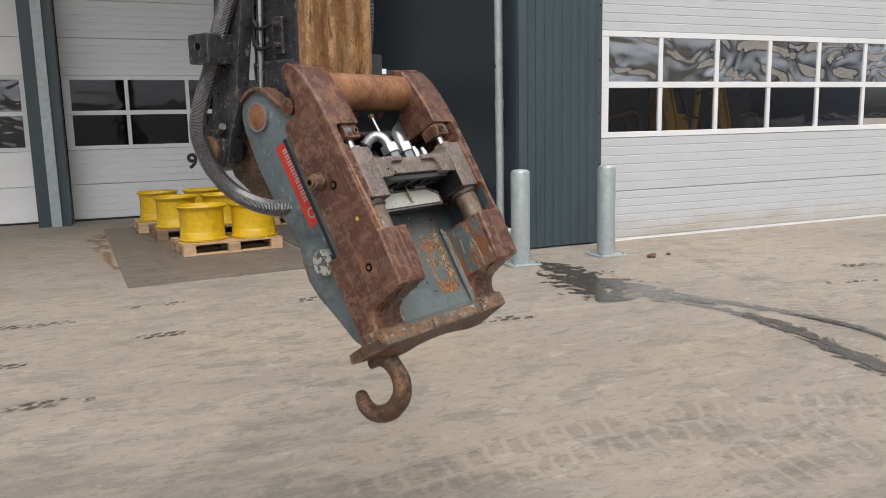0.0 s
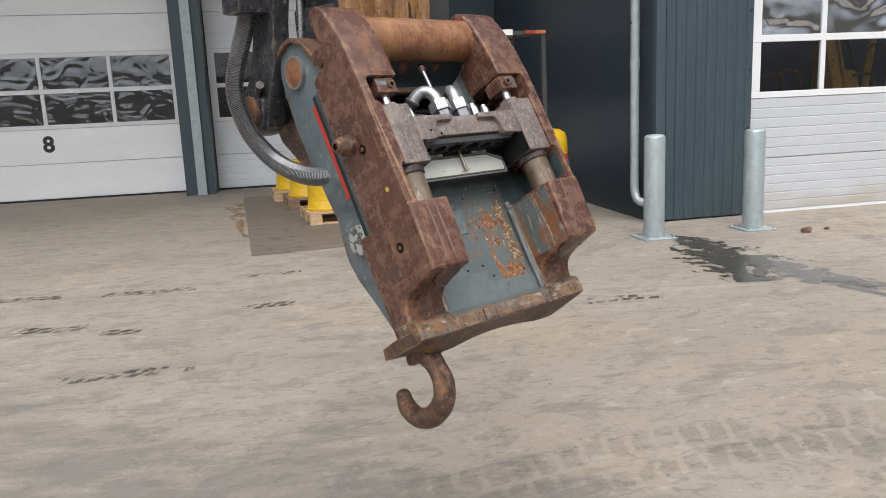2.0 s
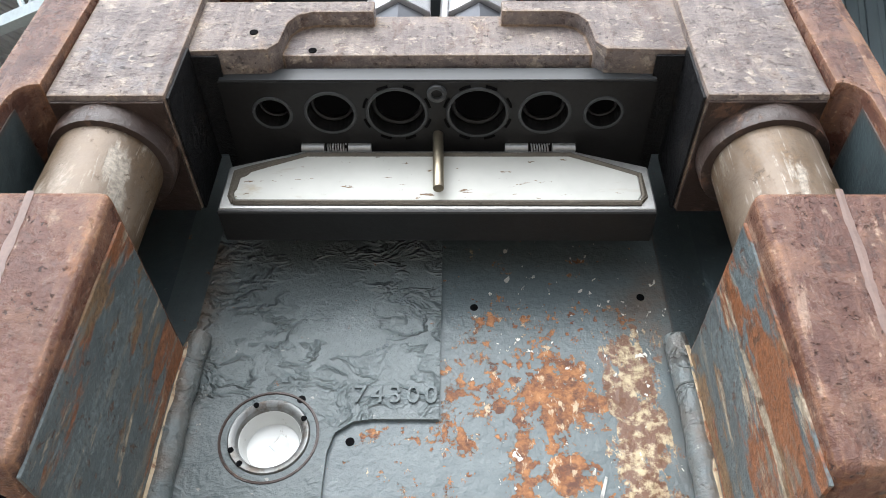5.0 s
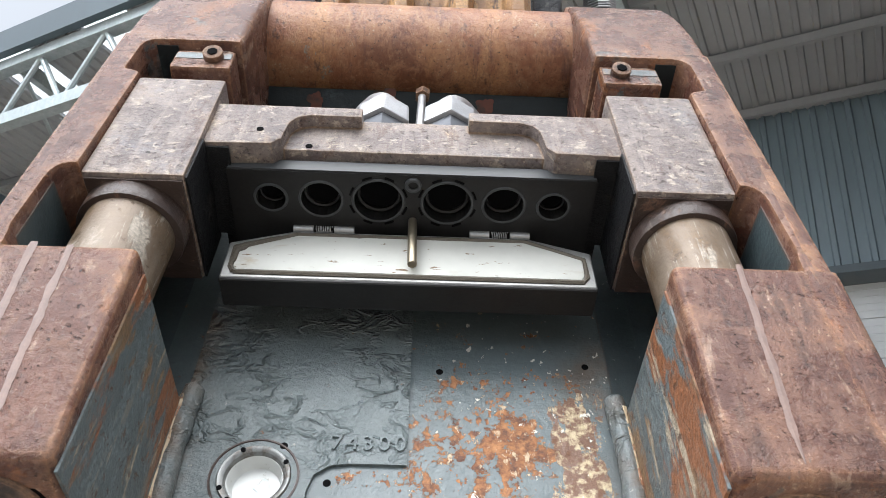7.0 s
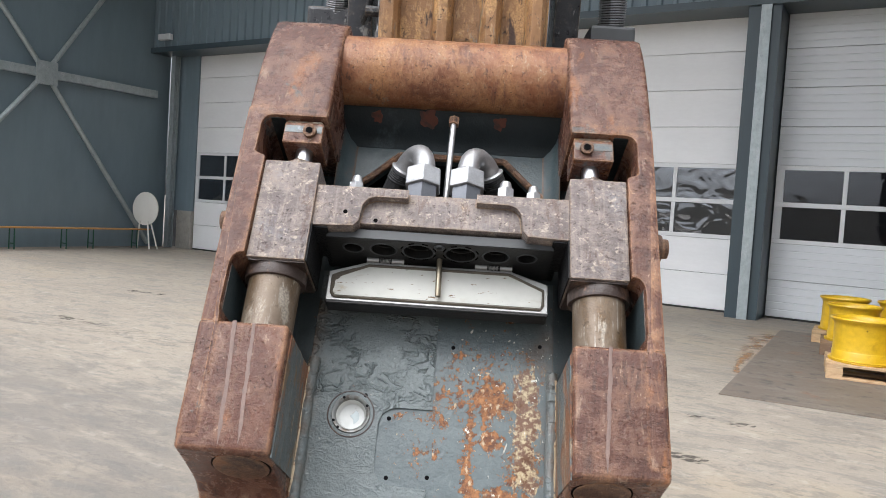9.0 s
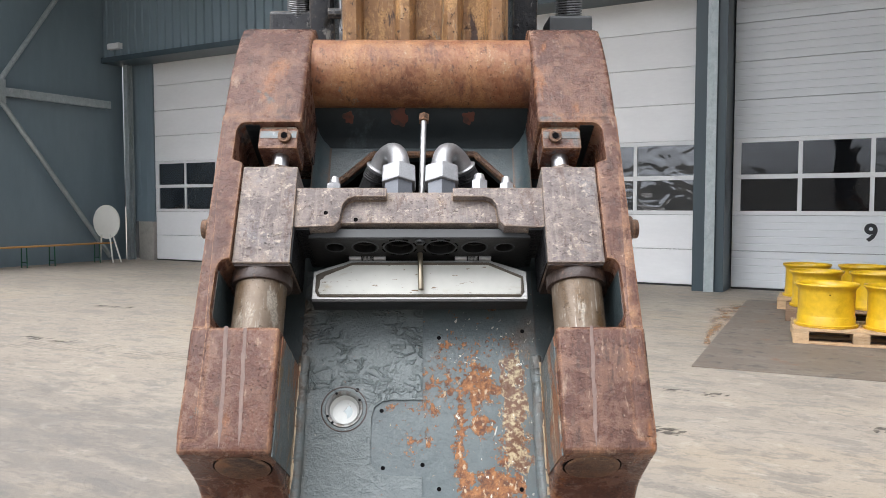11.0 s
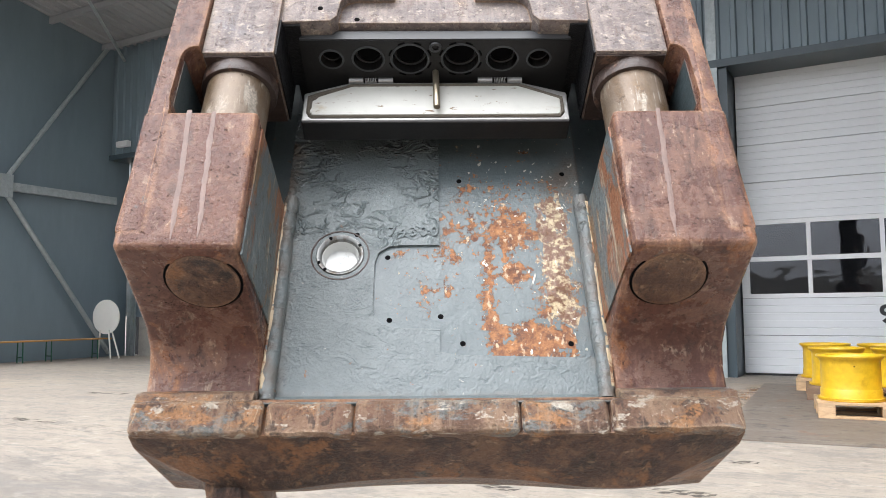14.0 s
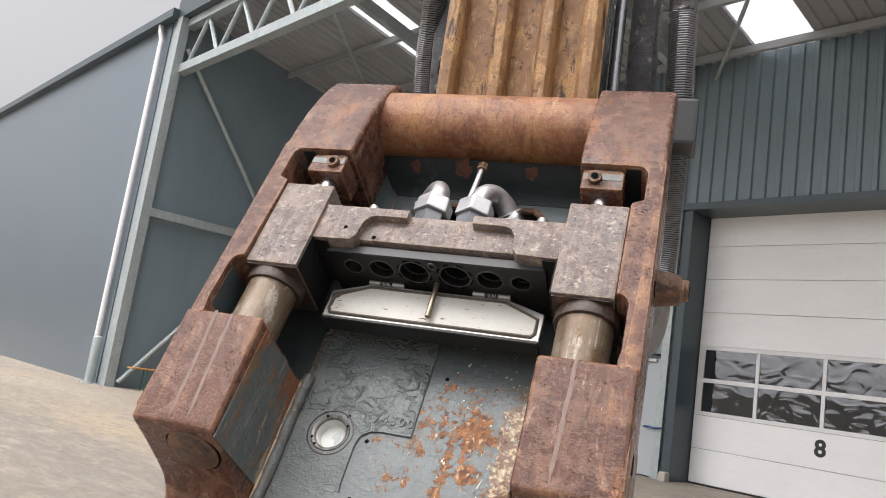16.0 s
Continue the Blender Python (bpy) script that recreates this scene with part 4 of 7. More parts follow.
tracks = thing("tyre_tracks", I4, "faint dusty bars left by tyre treads on the concrete", "tyre marks", kind="stuff")
bmt = bmesh.new()
for k, pts in enumerate([[(5.1, 6.75), (4.76, 5.87), (4.5, 5.1), (4.28, 4.44), (4.05, 3.8), (3.7, 3.2), (3.2, 2.5)], [(7.4, 6.3), (7.45, 5.6), (7.1, 4.7), (6.2, 3.6)], [(-1.6, 1.4), (-0.4, 1.75), (0.7, 1.9), (1.8, 1.8), (2.6, 1.5)], [(-8.5, 4.4), (-6.5, 4.9), (-4.5, 5.0), (-2.5, 4.75)], [(0.4, 0.9), (1.2, 1.3), (2.0, 1.35), (2.9, 1.0)]]):
    ribbon(bmt, pts, 0.46, 0.0015 + 0.0002 * k)
part("track", bmt, M_TREAD, tracks)
rusty = thing("rust_stain", I4, "orange rust washed off the steel plate's edge", "stain", kind="stuff")
bmr = bmesh.new()
ribbon(bmr, [(-1.30, 11.6), (-1.42, 10.6), (-1.34, 9.6), (-1.32, 8.7), (-1.22, 8.0)], [0.5, 0.7, 0.5, 0.35, 0.2], 0.004)
part("rust_wash", bmr, M_RUSTWASH, rusty)


def slab(name, label, material, x0, x1, y0, y1, z0, z1, category="wall"):
    return tagged(part(name, box(x0, x1, y0, y1, z0, z1), material), label, category, kind="structure")


def clad(name, label, x, y, z, length, height, turn, pitch=0.2, depth=0.035, top=0.35, mat=None):
    ob = part(name, ribbed(length, height, pitch, depth, top), mat or M_DARKCLAD)
    ob.matrix_world = pose(x, y, z, 0, 0, turn)
    return tagged(ob, label, "wall", kind="structure")


# added low wall, unseen behind the camera, to cut low light and darken reflections
slab("added_south_wall", "plain grey wall added unseen behind the camera", M_CONC, -60, 45, -32.2, -32.0, 0, 3.5, "wall")

# main hall front
clad("wall_upper", "dark ribbed steel cladding above the roller doors", LEFT_X, FRONT_Y + 0.06, 4.92, WING_X - LEFT_X, 2.72, 0, 0.25, 0.04, 0.35, M_LEFTWALL)
slab("lintel", "dark folded steel lintel trim over the doors", M_DARKCLAD, LEFT_X, WING_X, FRONT_Y - 0.02, WALL_Y + 0.1, 4.80, 4.92, "trim")
clad("wall_pier", "dark ribbed steel cladding beside the passage door", -9.16, FRONT_Y + 0.06, 0.86, 0.93, 3.94, 0, 0.155, 0.022, 0.35, M_LEFTWALL)
clad("wall_over_door", "dark ribbed steel cladding over the passage door", -8.23, FRONT_Y + 0.06, 2.16, 1.2, 2.64, 0, 0.15, 0.022, 0.35, M_LEFTWALL)
slab("plinth", "bare concrete plinth at the wall's foot", M_CONC, -9.16, -8.27, FRONT_Y - 0.03, WALL_Y + 0.2, 0, 0.855, "plinth")
slab("plinth_corner", "bare concrete plinth in the corner", M_CONC, -15.88, -15.36, WALL_Y - 0.08, WALL_Y + 0.2, 0, 0.95, "plinth")
clad("wall_corner", "dark smooth cladding in the hall's corner", -16.1, WALL_Y - 0.04, 0.95, 0.76, 3.9, 0, 0.38, 0.004, 0.35, M_LEFTWALL)
for x0, x1 in ((-6.9, -6.735), (-2.335, -2.13), (-2.0, -1.86), (2.12, WING_X)):
    slab("jamb", "dark steel jamb lining of a roller door", M_DARKCLAD, x0, x1, FRONT_Y + 0.04, WALL_Y + 0.15, 0, 4.8, "trim")
for x, y in ((-7.0, FRONT_Y), (-2.07, FRONT_Y), (-16.02, 13.2)):
    col_ = thing("column", pose(x, y, 0), "galvanised steel column in the hall's front", "column", "wall columns", "structure")
    b_ = box(-0.075, 0.075, -0.012, 0.0, 0, 7.5)
    box(-0.005, 0.005, 0.0, 0.13, 0, 7.5, into=b_)
    box(-0.075, 0.075, 0.13, 0.142, 0, 7.5, into=b_)
    part("profile", b_, M_GALV, col_)
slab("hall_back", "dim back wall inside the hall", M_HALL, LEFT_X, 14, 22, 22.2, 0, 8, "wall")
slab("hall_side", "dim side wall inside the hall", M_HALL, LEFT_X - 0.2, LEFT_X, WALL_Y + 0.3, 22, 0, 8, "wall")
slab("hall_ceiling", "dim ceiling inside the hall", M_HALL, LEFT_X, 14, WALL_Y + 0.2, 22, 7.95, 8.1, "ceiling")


def sectional_door(name, number, x0, x1, y, panes, mat, label, top=4.82, pane_mat=None, ribs=4, winz=(1.2, 2.43), low_mat=None, num_x=0.0):
    """A sectional door: ribbed panels, two glazed rows, a painted number."""
    d = thing(name, pose(x0, y, 0), label, "roller door", kind="structure")
    w = x1 - x0
    zs = [0.03, 0.62, winz[0]]
    zs2 = [winz[1]]
    while zs2[-1] < top - 0.01:
        zs2.append(min(top, zs2[-1] + 0.61))
    spans = [(zs[0], zs[1]), (zs[1], zs[2])] + list(zip(zs2, zs2[1:]))
    for a, b in spans:
        prof = [(0.0, a + 0.003), (0.0, b - 0.003), (0.04, b - 0.003), (0.04, a + 0.003)]
        if ribs:
            edge = []
            n = max(1, round((b - a) / 0.61 * ribs))
            step = (b - a - 0.006) / n
            for k in range(n):
                z = a + 0.003 + k * step
                edge += [(0.006, z), (0.0, z + 0.008), (0.0, z + step - 0.008), (0.006, z + step - 0.001)]
            prof = edge + [(0.04, b - 0.003), (0.04, a + 0.003)]
        part("panel", prism(prof, "x", 0.0, w), mat, d)
    part("bottom_seal", box(0, w, -0.004, 0.04, 0.0, 0.03), M_SEAL if ribs != 6 else M_FRAME, d)
    mid = (winz[0] + winz[1]) / 2
    for a, b in ((winz[0], winz[0] + 0.07), (mid - 0.038, mid + 0.038), (winz[1] - 0.07, winz[1])):
        part("rail", box(0, w, -0.006, 0.034, a + 0.001, b - 0.001, 0.003, 1), M_FRAME, d)
    pitch = w / panes
    for k in range(panes + 1):
        hw = 0.031 if 0 < k < panes else 0.06
        xm = min(max(k * pitch, hw), w - hw)
        for a, b in ((winz[0] + 0.07, mid - 0.038), (mid + 0.038, winz[1] - 0.07)):
            part("mullion", box(xm - hw, xm + hw, -0.004, 0.032, a, b, 0.003, 1), M_FRAME, d)
    for k in range(panes):
        for j, (a, b) in enumerate(((winz[0] + 0.06, mid - 0.035), (mid + 0.035, winz[1] - 0.06))):
            ob = part("pane", box(k * pitch + 0.03, (k + 1) * pitch - 0.03, 0.010, 0.018, a, b), pane_mat or (M_PANE if low_mat is None else M_PANESWIRL if j else low_mat), d)
            ob.visible_shadow = False
    if number:
        letters("number", number, 0.36, 0.002, M_NUM, pose(w / 2 + num_x, -0.002, 0.935, 90, 0, 0), d, 0.012)
    return d


sectional_door("door_7", "7", -15.33, -9.2, WALL_Y, 6, M_DOORHALL, "white sectional door with two rows of windows and the number 7", ribs=1, num_x=0.15)
sectional_door("door_8", "8", -6.72, -2.34, WALL_Y, 4, M_DOORHALL, "white sectional door with two rows of windows and the number 8", ribs=1)
sectional_door("door_9", "9", -1.84, 2.12, WALL_Y, 4, M_DOORG, "silver-grey ribbed sectional door with two window rows and the number 9", pane_mat=M_PANEFLAT, ribs=5)
sectional_door("door_10", "", 4.28, 11.4, WING_Y + 0.06, 8, M_DOORW, "white ribbed sectional door with two rows of windows", top=4.9, ribs=6, winz=(1.28, 2.55), low_mat=M_PANELOW)

# passage door
pd = thing("door_1", pose(-8.23, FRONT_Y + 0.08, 0), "grey-blue steel passage door with a round red sign", "door", kind="structure")
part("leaf", box(0.05, 1.13, 0.0, 0.05, 0.02, 2.08, 0.004, 1), M_PDOOR, pd)
for a in ((0.0, 0.05, 0, 2.13), (1.13, 1.17, 0, 2.13), (0.0, 1.17, 2.08, 2.13)):
    part("door_frame", box(a[0], a[1], -0.02, 0.07, a[2], a[3]), M_GALV if a[0] else M_DARKCLAD, pd)
sg = cyl((0.575, -0.001, 1.68), (0.575, -0.006, 1.68), 0.09, 28)
part("sign", sg, M_WHITE, pd, "round white sign with a red ring")
ring = lathe([(0.088, 0), (0.088, 0.003), (0.070, 0.003), (0.070, 0)], 28)
bmesh.ops.transform(ring, matrix=pose(0.575, -0.006, 1.68, 90), verts=ring.verts)
part("sign_ring", ring, M_REDST, pd)
part("sign_bar", prism([(0.515, 1.73), (0.53, 1.74), (0.635, 1.63), (0.62, 1.62)], "y", -0.009, -0.006), M_REDST, pd)
hd = cyl((0.16, -0.02, 1.03), (0.16, -0.07, 1.03), 0.012, 10)
cyl((0.16, -0.07, 1.03), (0.29, -0.07, 1.03), 0.010, 10, into=hd)
part("handle", hd, M_ZINC, pd, "bright lever handle")
part("door_closer", box(0.72, 1.05, -0.05, 0.0, 2.01, 2.06, 0.006), M_ZINC, pd)
lk = sweep(smooth_line([(0.92, -0.05, 0.86), (1.05, -0.06, 0.87), (1.15, -0.13, 0.86), (1.32, -0.15, 0.87)], 10), 0.016, 8)
part("strap", lk, M_BLUE, pd, "blue strap tied round the column")
tap = thing("wall_tap", pose(-8.98, FRONT_Y - 0.03, 0.86), "small black standpipe with a tap on the plinth", "tap")
tb = cyl((0, -0.03, 0), (0, -0.03, 0.28), 0.025, 10)
cyl((0, -0.03, 0.28), (0, -0.10, 0.27), 0.018, 10, into=tb)
part("pipe", tb, M_FKDARK, tap)
bl_ = thing("concrete_block", pose(-6.72, 12.68, 0), "small crumbled concrete block at the column's foot", "block")
part("body", box(-0.09, 0.05, -0.1, 0.06, 0, 0.16, 0.02), M_CONC, bl_)

# dark wing: smooth side, ribbed front
slab("wing_side", "smooth anthracite panel wall of the side wing", M_SMOOTH, WING_X, WING_X + 0.12, WING_Y + 0.03, 30, 0.0, 8, "wall")
slab("wing_edge", "dark folded corner trim of the side wing", M_DARKCLAD, WING_X - 0.004, WING_X + 0.10, WING_Y - 0.04, WING_Y + 0.03, 0, 8, "trim")
clad("wing_front", "anthracite ribbed cladding on the wing's front", WING_X + 0.10, WING_Y + 0.03, 0.02, 4.28 - WING_X - 0.10, 8, 0, 0.115, 0.012, 0.5)
clad("wing_front_upper", "anthracite ribbed cladding above the wing's door", 4.28, WING_Y + 0.03, 4.9, 16, 3.1, 0, 0.115, 0.012, 0.5)
clad("wing_front_far", "anthracite ribbed cladding beyond the wing's door", 11.4, WING_Y + 0.03, 0.02, 9, 4.88, 0, 0.115, 0.012, 0.5)
slab("wing_roof", "flat roof of the side wing", M_ROOF, WING_X, 5.2, WING_Y + 0.12, 30, 8.0, 8.15, "roof")
slab("wing_roof_far", "flat roof of the side wing", M_ROOF, 9.2, 20.3, WING_Y + 0.12, 30, 8.0, 8.15, "roof")
# Unseen panel added so daylight reaches the machine behind the windows.
slab("added_wing_opening", "translucent roof panel added unseen to light the wing's inside", M_SKYLIGHT, 5.2, 9.2, WING_Y + 0.12, 16, 8.0, 8.04, "skylight")
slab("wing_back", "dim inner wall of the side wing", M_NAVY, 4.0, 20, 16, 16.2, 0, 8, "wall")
wf = bpy.data.objects["wing_front"]
for k in range(6):
    for sx in (WING_X + 0.13, 4.24):
        sc = part("screw", cyl((sx, WING_Y - 0.005, 0.35 + k * 0.62), (sx, WING_Y + 0.02, 0.35 + k * 0.62), 0.009, 8), M_NUM, wf)
        sc.matrix_parent_inverse = wf.matrix_world.inverted()
# a yellow machine dimly seen through the wing door
ym = thing("loader_arm", pose(6.4, 8.4, 0), "yellow machine frame standing behind the door's windows", "machine")
for x0, y0, w in ((0.02, 0.0, 0.145), (1.09, 0.05, 0.125)):
    part("side_plate", prism([(x0 + 0.06, 0.3), (x0 + 0.06 + w, 0.3), (x0 + 0.06 + w, 1.42), (x0 + w - 0.08, 1.98), (x0 - 0.09, 1.98), (x0 + 0.06, 1.36)], "y", y0, y0 + 0.05, 0.008), M_LOADER, ym)
    part("plate_rib", prism([(x0 + 0.075 + w, 0.3), (x0 + 0.10 + w, 0.3), (x0 + 0.10 + w, 1.43), (x0 + w - 0.04, 1.98), (x0 + w - 0.065, 1.98), (x0 + 0.075 + w, 1.42)], "y", y0 - 0.03, y0 + 0.12, 0.004), M_LOADER, ym)
    for z in (1.70, 1.62):
        part("bolt", cyl((x0 + 0.035, y0 - 0.008, z), (x0 + 0.035, y0 + 0.01, z), 0.014, 8), M_FKDARK, ym)
part("boom", prism([(0.50, 0.3), (0.68, 0.3), (0.71, 1.32), (0.63, 1.56), (0.44, 1.58), (0.26, 1.98), (0.19, 1.98), (0.44, 1.36), (0.50, 1.30)], "y", 0.25, 0.42, 0.01), M_LOADER, ym)
part("tilt_rod", cyl((0.52, 0.30, 1.98), (0.70, 0.28, 1.50), 0.030, 14), M_FKDARK, ym, smooth=True)
part("cylinder", cyl((0.93, 0.32, 1.98), (0.80, 0.30, 1.10), 0.045, 16), M_LOADER, ym, smooth=True)
part("column", box(0.24, 0.46, 0.45, 0.65, 0.3, 2.6, 0.02), M_LOADER, ym)
for x, z, r in ((0.76, 1.52, 0.022), (0.95, 1.9, 0.02), (-0.62, 1.55, 0.02), (-0.38, 1.6, 0.018), (1.9, 1.55, 0.02)):
    hl = smooth_line([(x, 0.1, 0.4), (x + 0.02, 0.08, z - 0.35), (x - 0.01, 0.06, z - 0.08), (x - 0.09, 0.10, z), (x - 0.22, 0.2, z - 0.03)], 18)
    part("hose", sweep(hl, r, 10), M_RUSTDARK, ym, "dull brown hose", smooth=True)
part("base_frame", box(-0.75, 2.0, -0.1, 0.7, 0.0, 0.3, 0.02), M_FKDARK, ym)

dp = thing("downpipe", pose(WING_X - 0.09, WING_Y + 0.28, 0), "grey rainwater pipe running down the dark wall", "downpipe", kind="structure")
part("pipe", sweep([(0, 0, 7.9), (0, 0, 0.42), (0.0, 0.0, 0.36), (0.005, -0.015, 0.29), (0.015, -0.05, 0.235), (0.035, -0.10, 0.215), (0.08, -0.13, 0.21)], 0.048, 16), M_GALV, dp, smooth=True)
part("socket", cyl((0, 0, 1.66), (0, 0, 1.76), 0.054, 16), M_GALV, dp)
for z in (2.12, 4.3):
    part("bracket", box(-0.055, 0.09, -0.012, 0.012, z, z + 0.03), M_NUM, dp)

for x, y, lab in ((2.73, 6.12, "galvanised steel bollard beside the wall's corner"), (3.83, 6.15, "galvanised steel bollard beside the white door"), (LEFT_X - 0.35, LEFT_Y - 0.25, "galvanised steel bollard at the open hall's corner")):
    bo = thing("bollard", pose(x, y, 0), lab, "bollard", "bollards")
    pr = [(0.0, 0), (0.1, 0), (0.1, 0.965), (0.094, 0.985), (0.075, 1.0), (0.0, 1.008)]
    part("post", lathe([(max(r, 0.001), z) for r, z in pr], 28), M_GALV, bo, smooth=True)
    fo = box(-0.17, 0.17, -0.17, 0.17, 0.0, 0.014, 0.003, 1)
    for sx in (-.14, .14):
        for sy in (-.14, .14):
            cyl((sx, sy, 0.012), (sx, sy, 0.04), 0.014, 6, into=fo)
    part("foot_plate", fo, M_GALV, bo)

# left hall: dark side wall with bracing, smooth front
clad("wall_left", "dark ribbed wall behind galvanised cross bracing", LEFT_X - 0.1, FRONT_Y + 0.6, 0, FRONT_Y + 0.6 - LEFT_Y, 8.6, -90, 0.1, 0.012, 0.4, M_LEFTWALL)
slab("facade_left", "smooth blue-grey sheet metal front of the left hall", M_FACADE, -60, LEFT_X - 0.5, LEFT_Y - 0.05, LEFT_Y + 0.1, 0.0, 8.35, "wall")
slab("facade_return", "galvanised edge strip of the left hall", M_GALV, LEFT_X - 0.5, LEFT_X - 0.16, LEFT_Y - 0.02, LEFT_Y + 0.1, 0.0, 8.35, "trim")
slab("gutter", "dark eaves gutter of the left hall", M_DARKCLAD, -60, LEFT_X - 0.1, LEFT_Y - 0.25, LEFT_Y - 0.05, 8.3, 8.5, "gutter")
for x_, z_ in ((LEFT_X - 0.75, 8.25), (-36.0, 8.25)):
    d2 = thing("downpipe", pose(x_, LEFT_Y - 0.14, 0), "pale grey rainwater pipe on the sheet metal front", "downpipe", kind="structure")
    part("pipe", sweep([(-0.18, -0.02, 8.35), (-0.16, 0, 8.15), (0, 0, 7.9), (0, 0, 0)], 0.06, 14), M_FRAME, d2, smooth=True)
cc = thing("column", pose(LEFT_X, LEFT_Y, 0), "galvanised steel corner column of the open hall", "column", "wall columns", "structure")
part("profile", box(-0.13, 0.13, -0.1, 0.1, 0, 8.3), M_GALV, cc)
br = thing("wall_bracing", I4, "galvanised cross bracing bolted to the dark side wall", "bracing", kind="structure")
X_ = LEFT_X + 0.12
part("girt", box(X_ - 0.06, X_ + 0.06, LEFT_Y + 0.1, FRONT_Y + 0.1, 3.70, 3.88), M_GALV, br)
for a, b in (((LEFT_Y + 0.15, 0.1), (10.0, 3.79)), ((10.0, 3.79), (FRONT_Y, 7.9)), ((LEFT_Y + 0.15, 7.6), (10.0, 3.79)), ((10.0, 3.79), (FRONT_Y, 0.1))):
    part("brace", sweep([(X_ + 0.03, *a), (X_ + 0.03, *b)], 0.055, 10), M_GALV, br)
part("gusset", box(X_ + 0.06, X_ + 0.10, 9.76, 10.24, 3.54, 4.04, 0.005), M_GALV, br)

# canopy between the halls
roof = thing("canopy_roof", I4, "grey steel roof sheets with clear skylights over the yard's corner", "roof", kind="structure")
cuts = [(-12.5, -11.45), (-10.2, -9.15), (-5.75, -4.7)]
edges = [LEFT_X - 0.35] + [x for c in cuts for x in c] + [WING_X]
for x0, x1 in zip(edges[0::2], edges[1::2]):
    rf = ribbed(x1 - x0, FRONT_Y + 0.5 - LEFT_Y, 0.25, 0.035)
    bmesh.ops.transform(rf, matrix=pose(x0, LEFT_Y, 8.62, -99.2, 0, 0) @ Matrix.Scale(-1, 4, (0, 1, 0)), verts=rf.verts)
    part("sheet", rf, M_ROOF, roof)
for x0, x1 in cuts:
    sk = part("skylight", box(x0 - 0.05, x1 + 0.05, 0.05, 6.5, 0.06, 0.075), M_SKYLIGHT, roof)
    sk.matrix_world = pose(0, LEFT_Y, 8.62, -9.2, 0, 0)
for y in (8.1, 9.6, 11.1, 12.5):
    part("purlin", box(LEFT_X, WING_X, y - 0.04, y + 0.04, 8.42 - 0.162 * (y - LEFT_Y), 8.56 - 0.162 * (y - LEFT_Y)), M_ROOF, roof)
truss = thing("roof_truss", I4, "galvanised lattice girder at the canopy's open edge", "truss", kind="structure")
part("bottom_chord", box(LEFT_X, WING_X + 0.1, LEFT_Y + 0.05, LEFT_Y + 0.25, 7.0, 7.2), M_GALV, truss)
part("top_chord", box(LEFT_X, WING_X + 0.1, LEFT_Y + 0.05, LEFT_Y + 0.25, 8.1, 8.28), M_GALV, truss)
for k in range(13):
    xa = LEFT_X + 0.3 + k * 1.5
    for a, b in ((xa, xa + 0.72), (xa + 1.44, xa + 0.72)):
        if b < WING_X and a < WING_X:
            part("web", sweep([(a, LEFT_Y + 0.15, 7.15), (b, LEFT_Y + 0.15, 8.15)], 0.05, 8), M_GALV, truss)
for k, x in enumerate((-11.5, -7.0, -2.1)):
    tr = thing("rafter", pose(x, 0, 0), "galvanised rafter under the canopy roof", "rafter", "rafters", "structure")
    part("beam", prism([(LEFT_Y + 0.25, 8.12), (LEFT_Y + 0.25, 8.36), (FRONT_Y + 0.05, 7.42), (FRONT_Y + 0.05, 7.18)], "x", -0.07, 0.07), M_GALV, tr)
    part("tie", sweep([(0, LEFT_Y + 0.3, 8.12), (-4.4, FRONT_Y, 7.25)], 0.035, 8), M_GALV, tr)
slab("fascia", "dark fascia along the canopy's edge", M_DARKCLAD, LEFT_X - 0.2, WING_X + 0.1, LEFT_Y - 0.1, LEFT_Y + 0.03, 8.3, 8.75, "trim")
lp = thing("wall_lamp", pose(-15.78, FRONT_Y - 0.02, 5.15), "small white lamp box on the corner column", "lamp")
part("housing", box(-0.2, 0.2, -0.1, 0.02, -0.08, 0.06, 0.01), M_FRAME, lp)

# ---- the quick coupler: x across, y up along its face, z out of the face ----
TILT, TURN = 29.57, 29.8
CO = Vector((-0.2873, 0.9445, 1.0842))
COUPLER = Matrix.Translation(CO) @ pose(0, 0, 0, 0, 0, TURN) @ pose(0, 0, 0, 90 - TILT)
qc = thing("quick_coupler", COUPLER, "worn brown and grey-green hydraulic quick coupler hanging from the arm", "quick coupler")


def flip(poly, s):
    return [(s * a, b) for a, b in poly][::s]


def span(s, a, b):
    return (a, b) if s > 0 else (-b, -a)


def rough_up(bm, amount, scale, seed):
    """Makes a welded lump uneven."""
    bmesh.ops.subdivide_edges(bm, edges=bm.edges[:], cuts=2, use_grid_fill=True)
    for v in bm.verts:
        v.co += Vector([amount * noise.noise(v.co * scale + Vector((seed, 9 * k, 0))) for k in range(3)])


def swell(y):
    """How far the side frames' front stands out: most at the lower blocks' upper ends."""
    return -0.002 + 0.009 * (y + 0.003) / 0.155 if y < 0.152 else max(0.0, 0.007 - 0.022 * (y - 0.152))


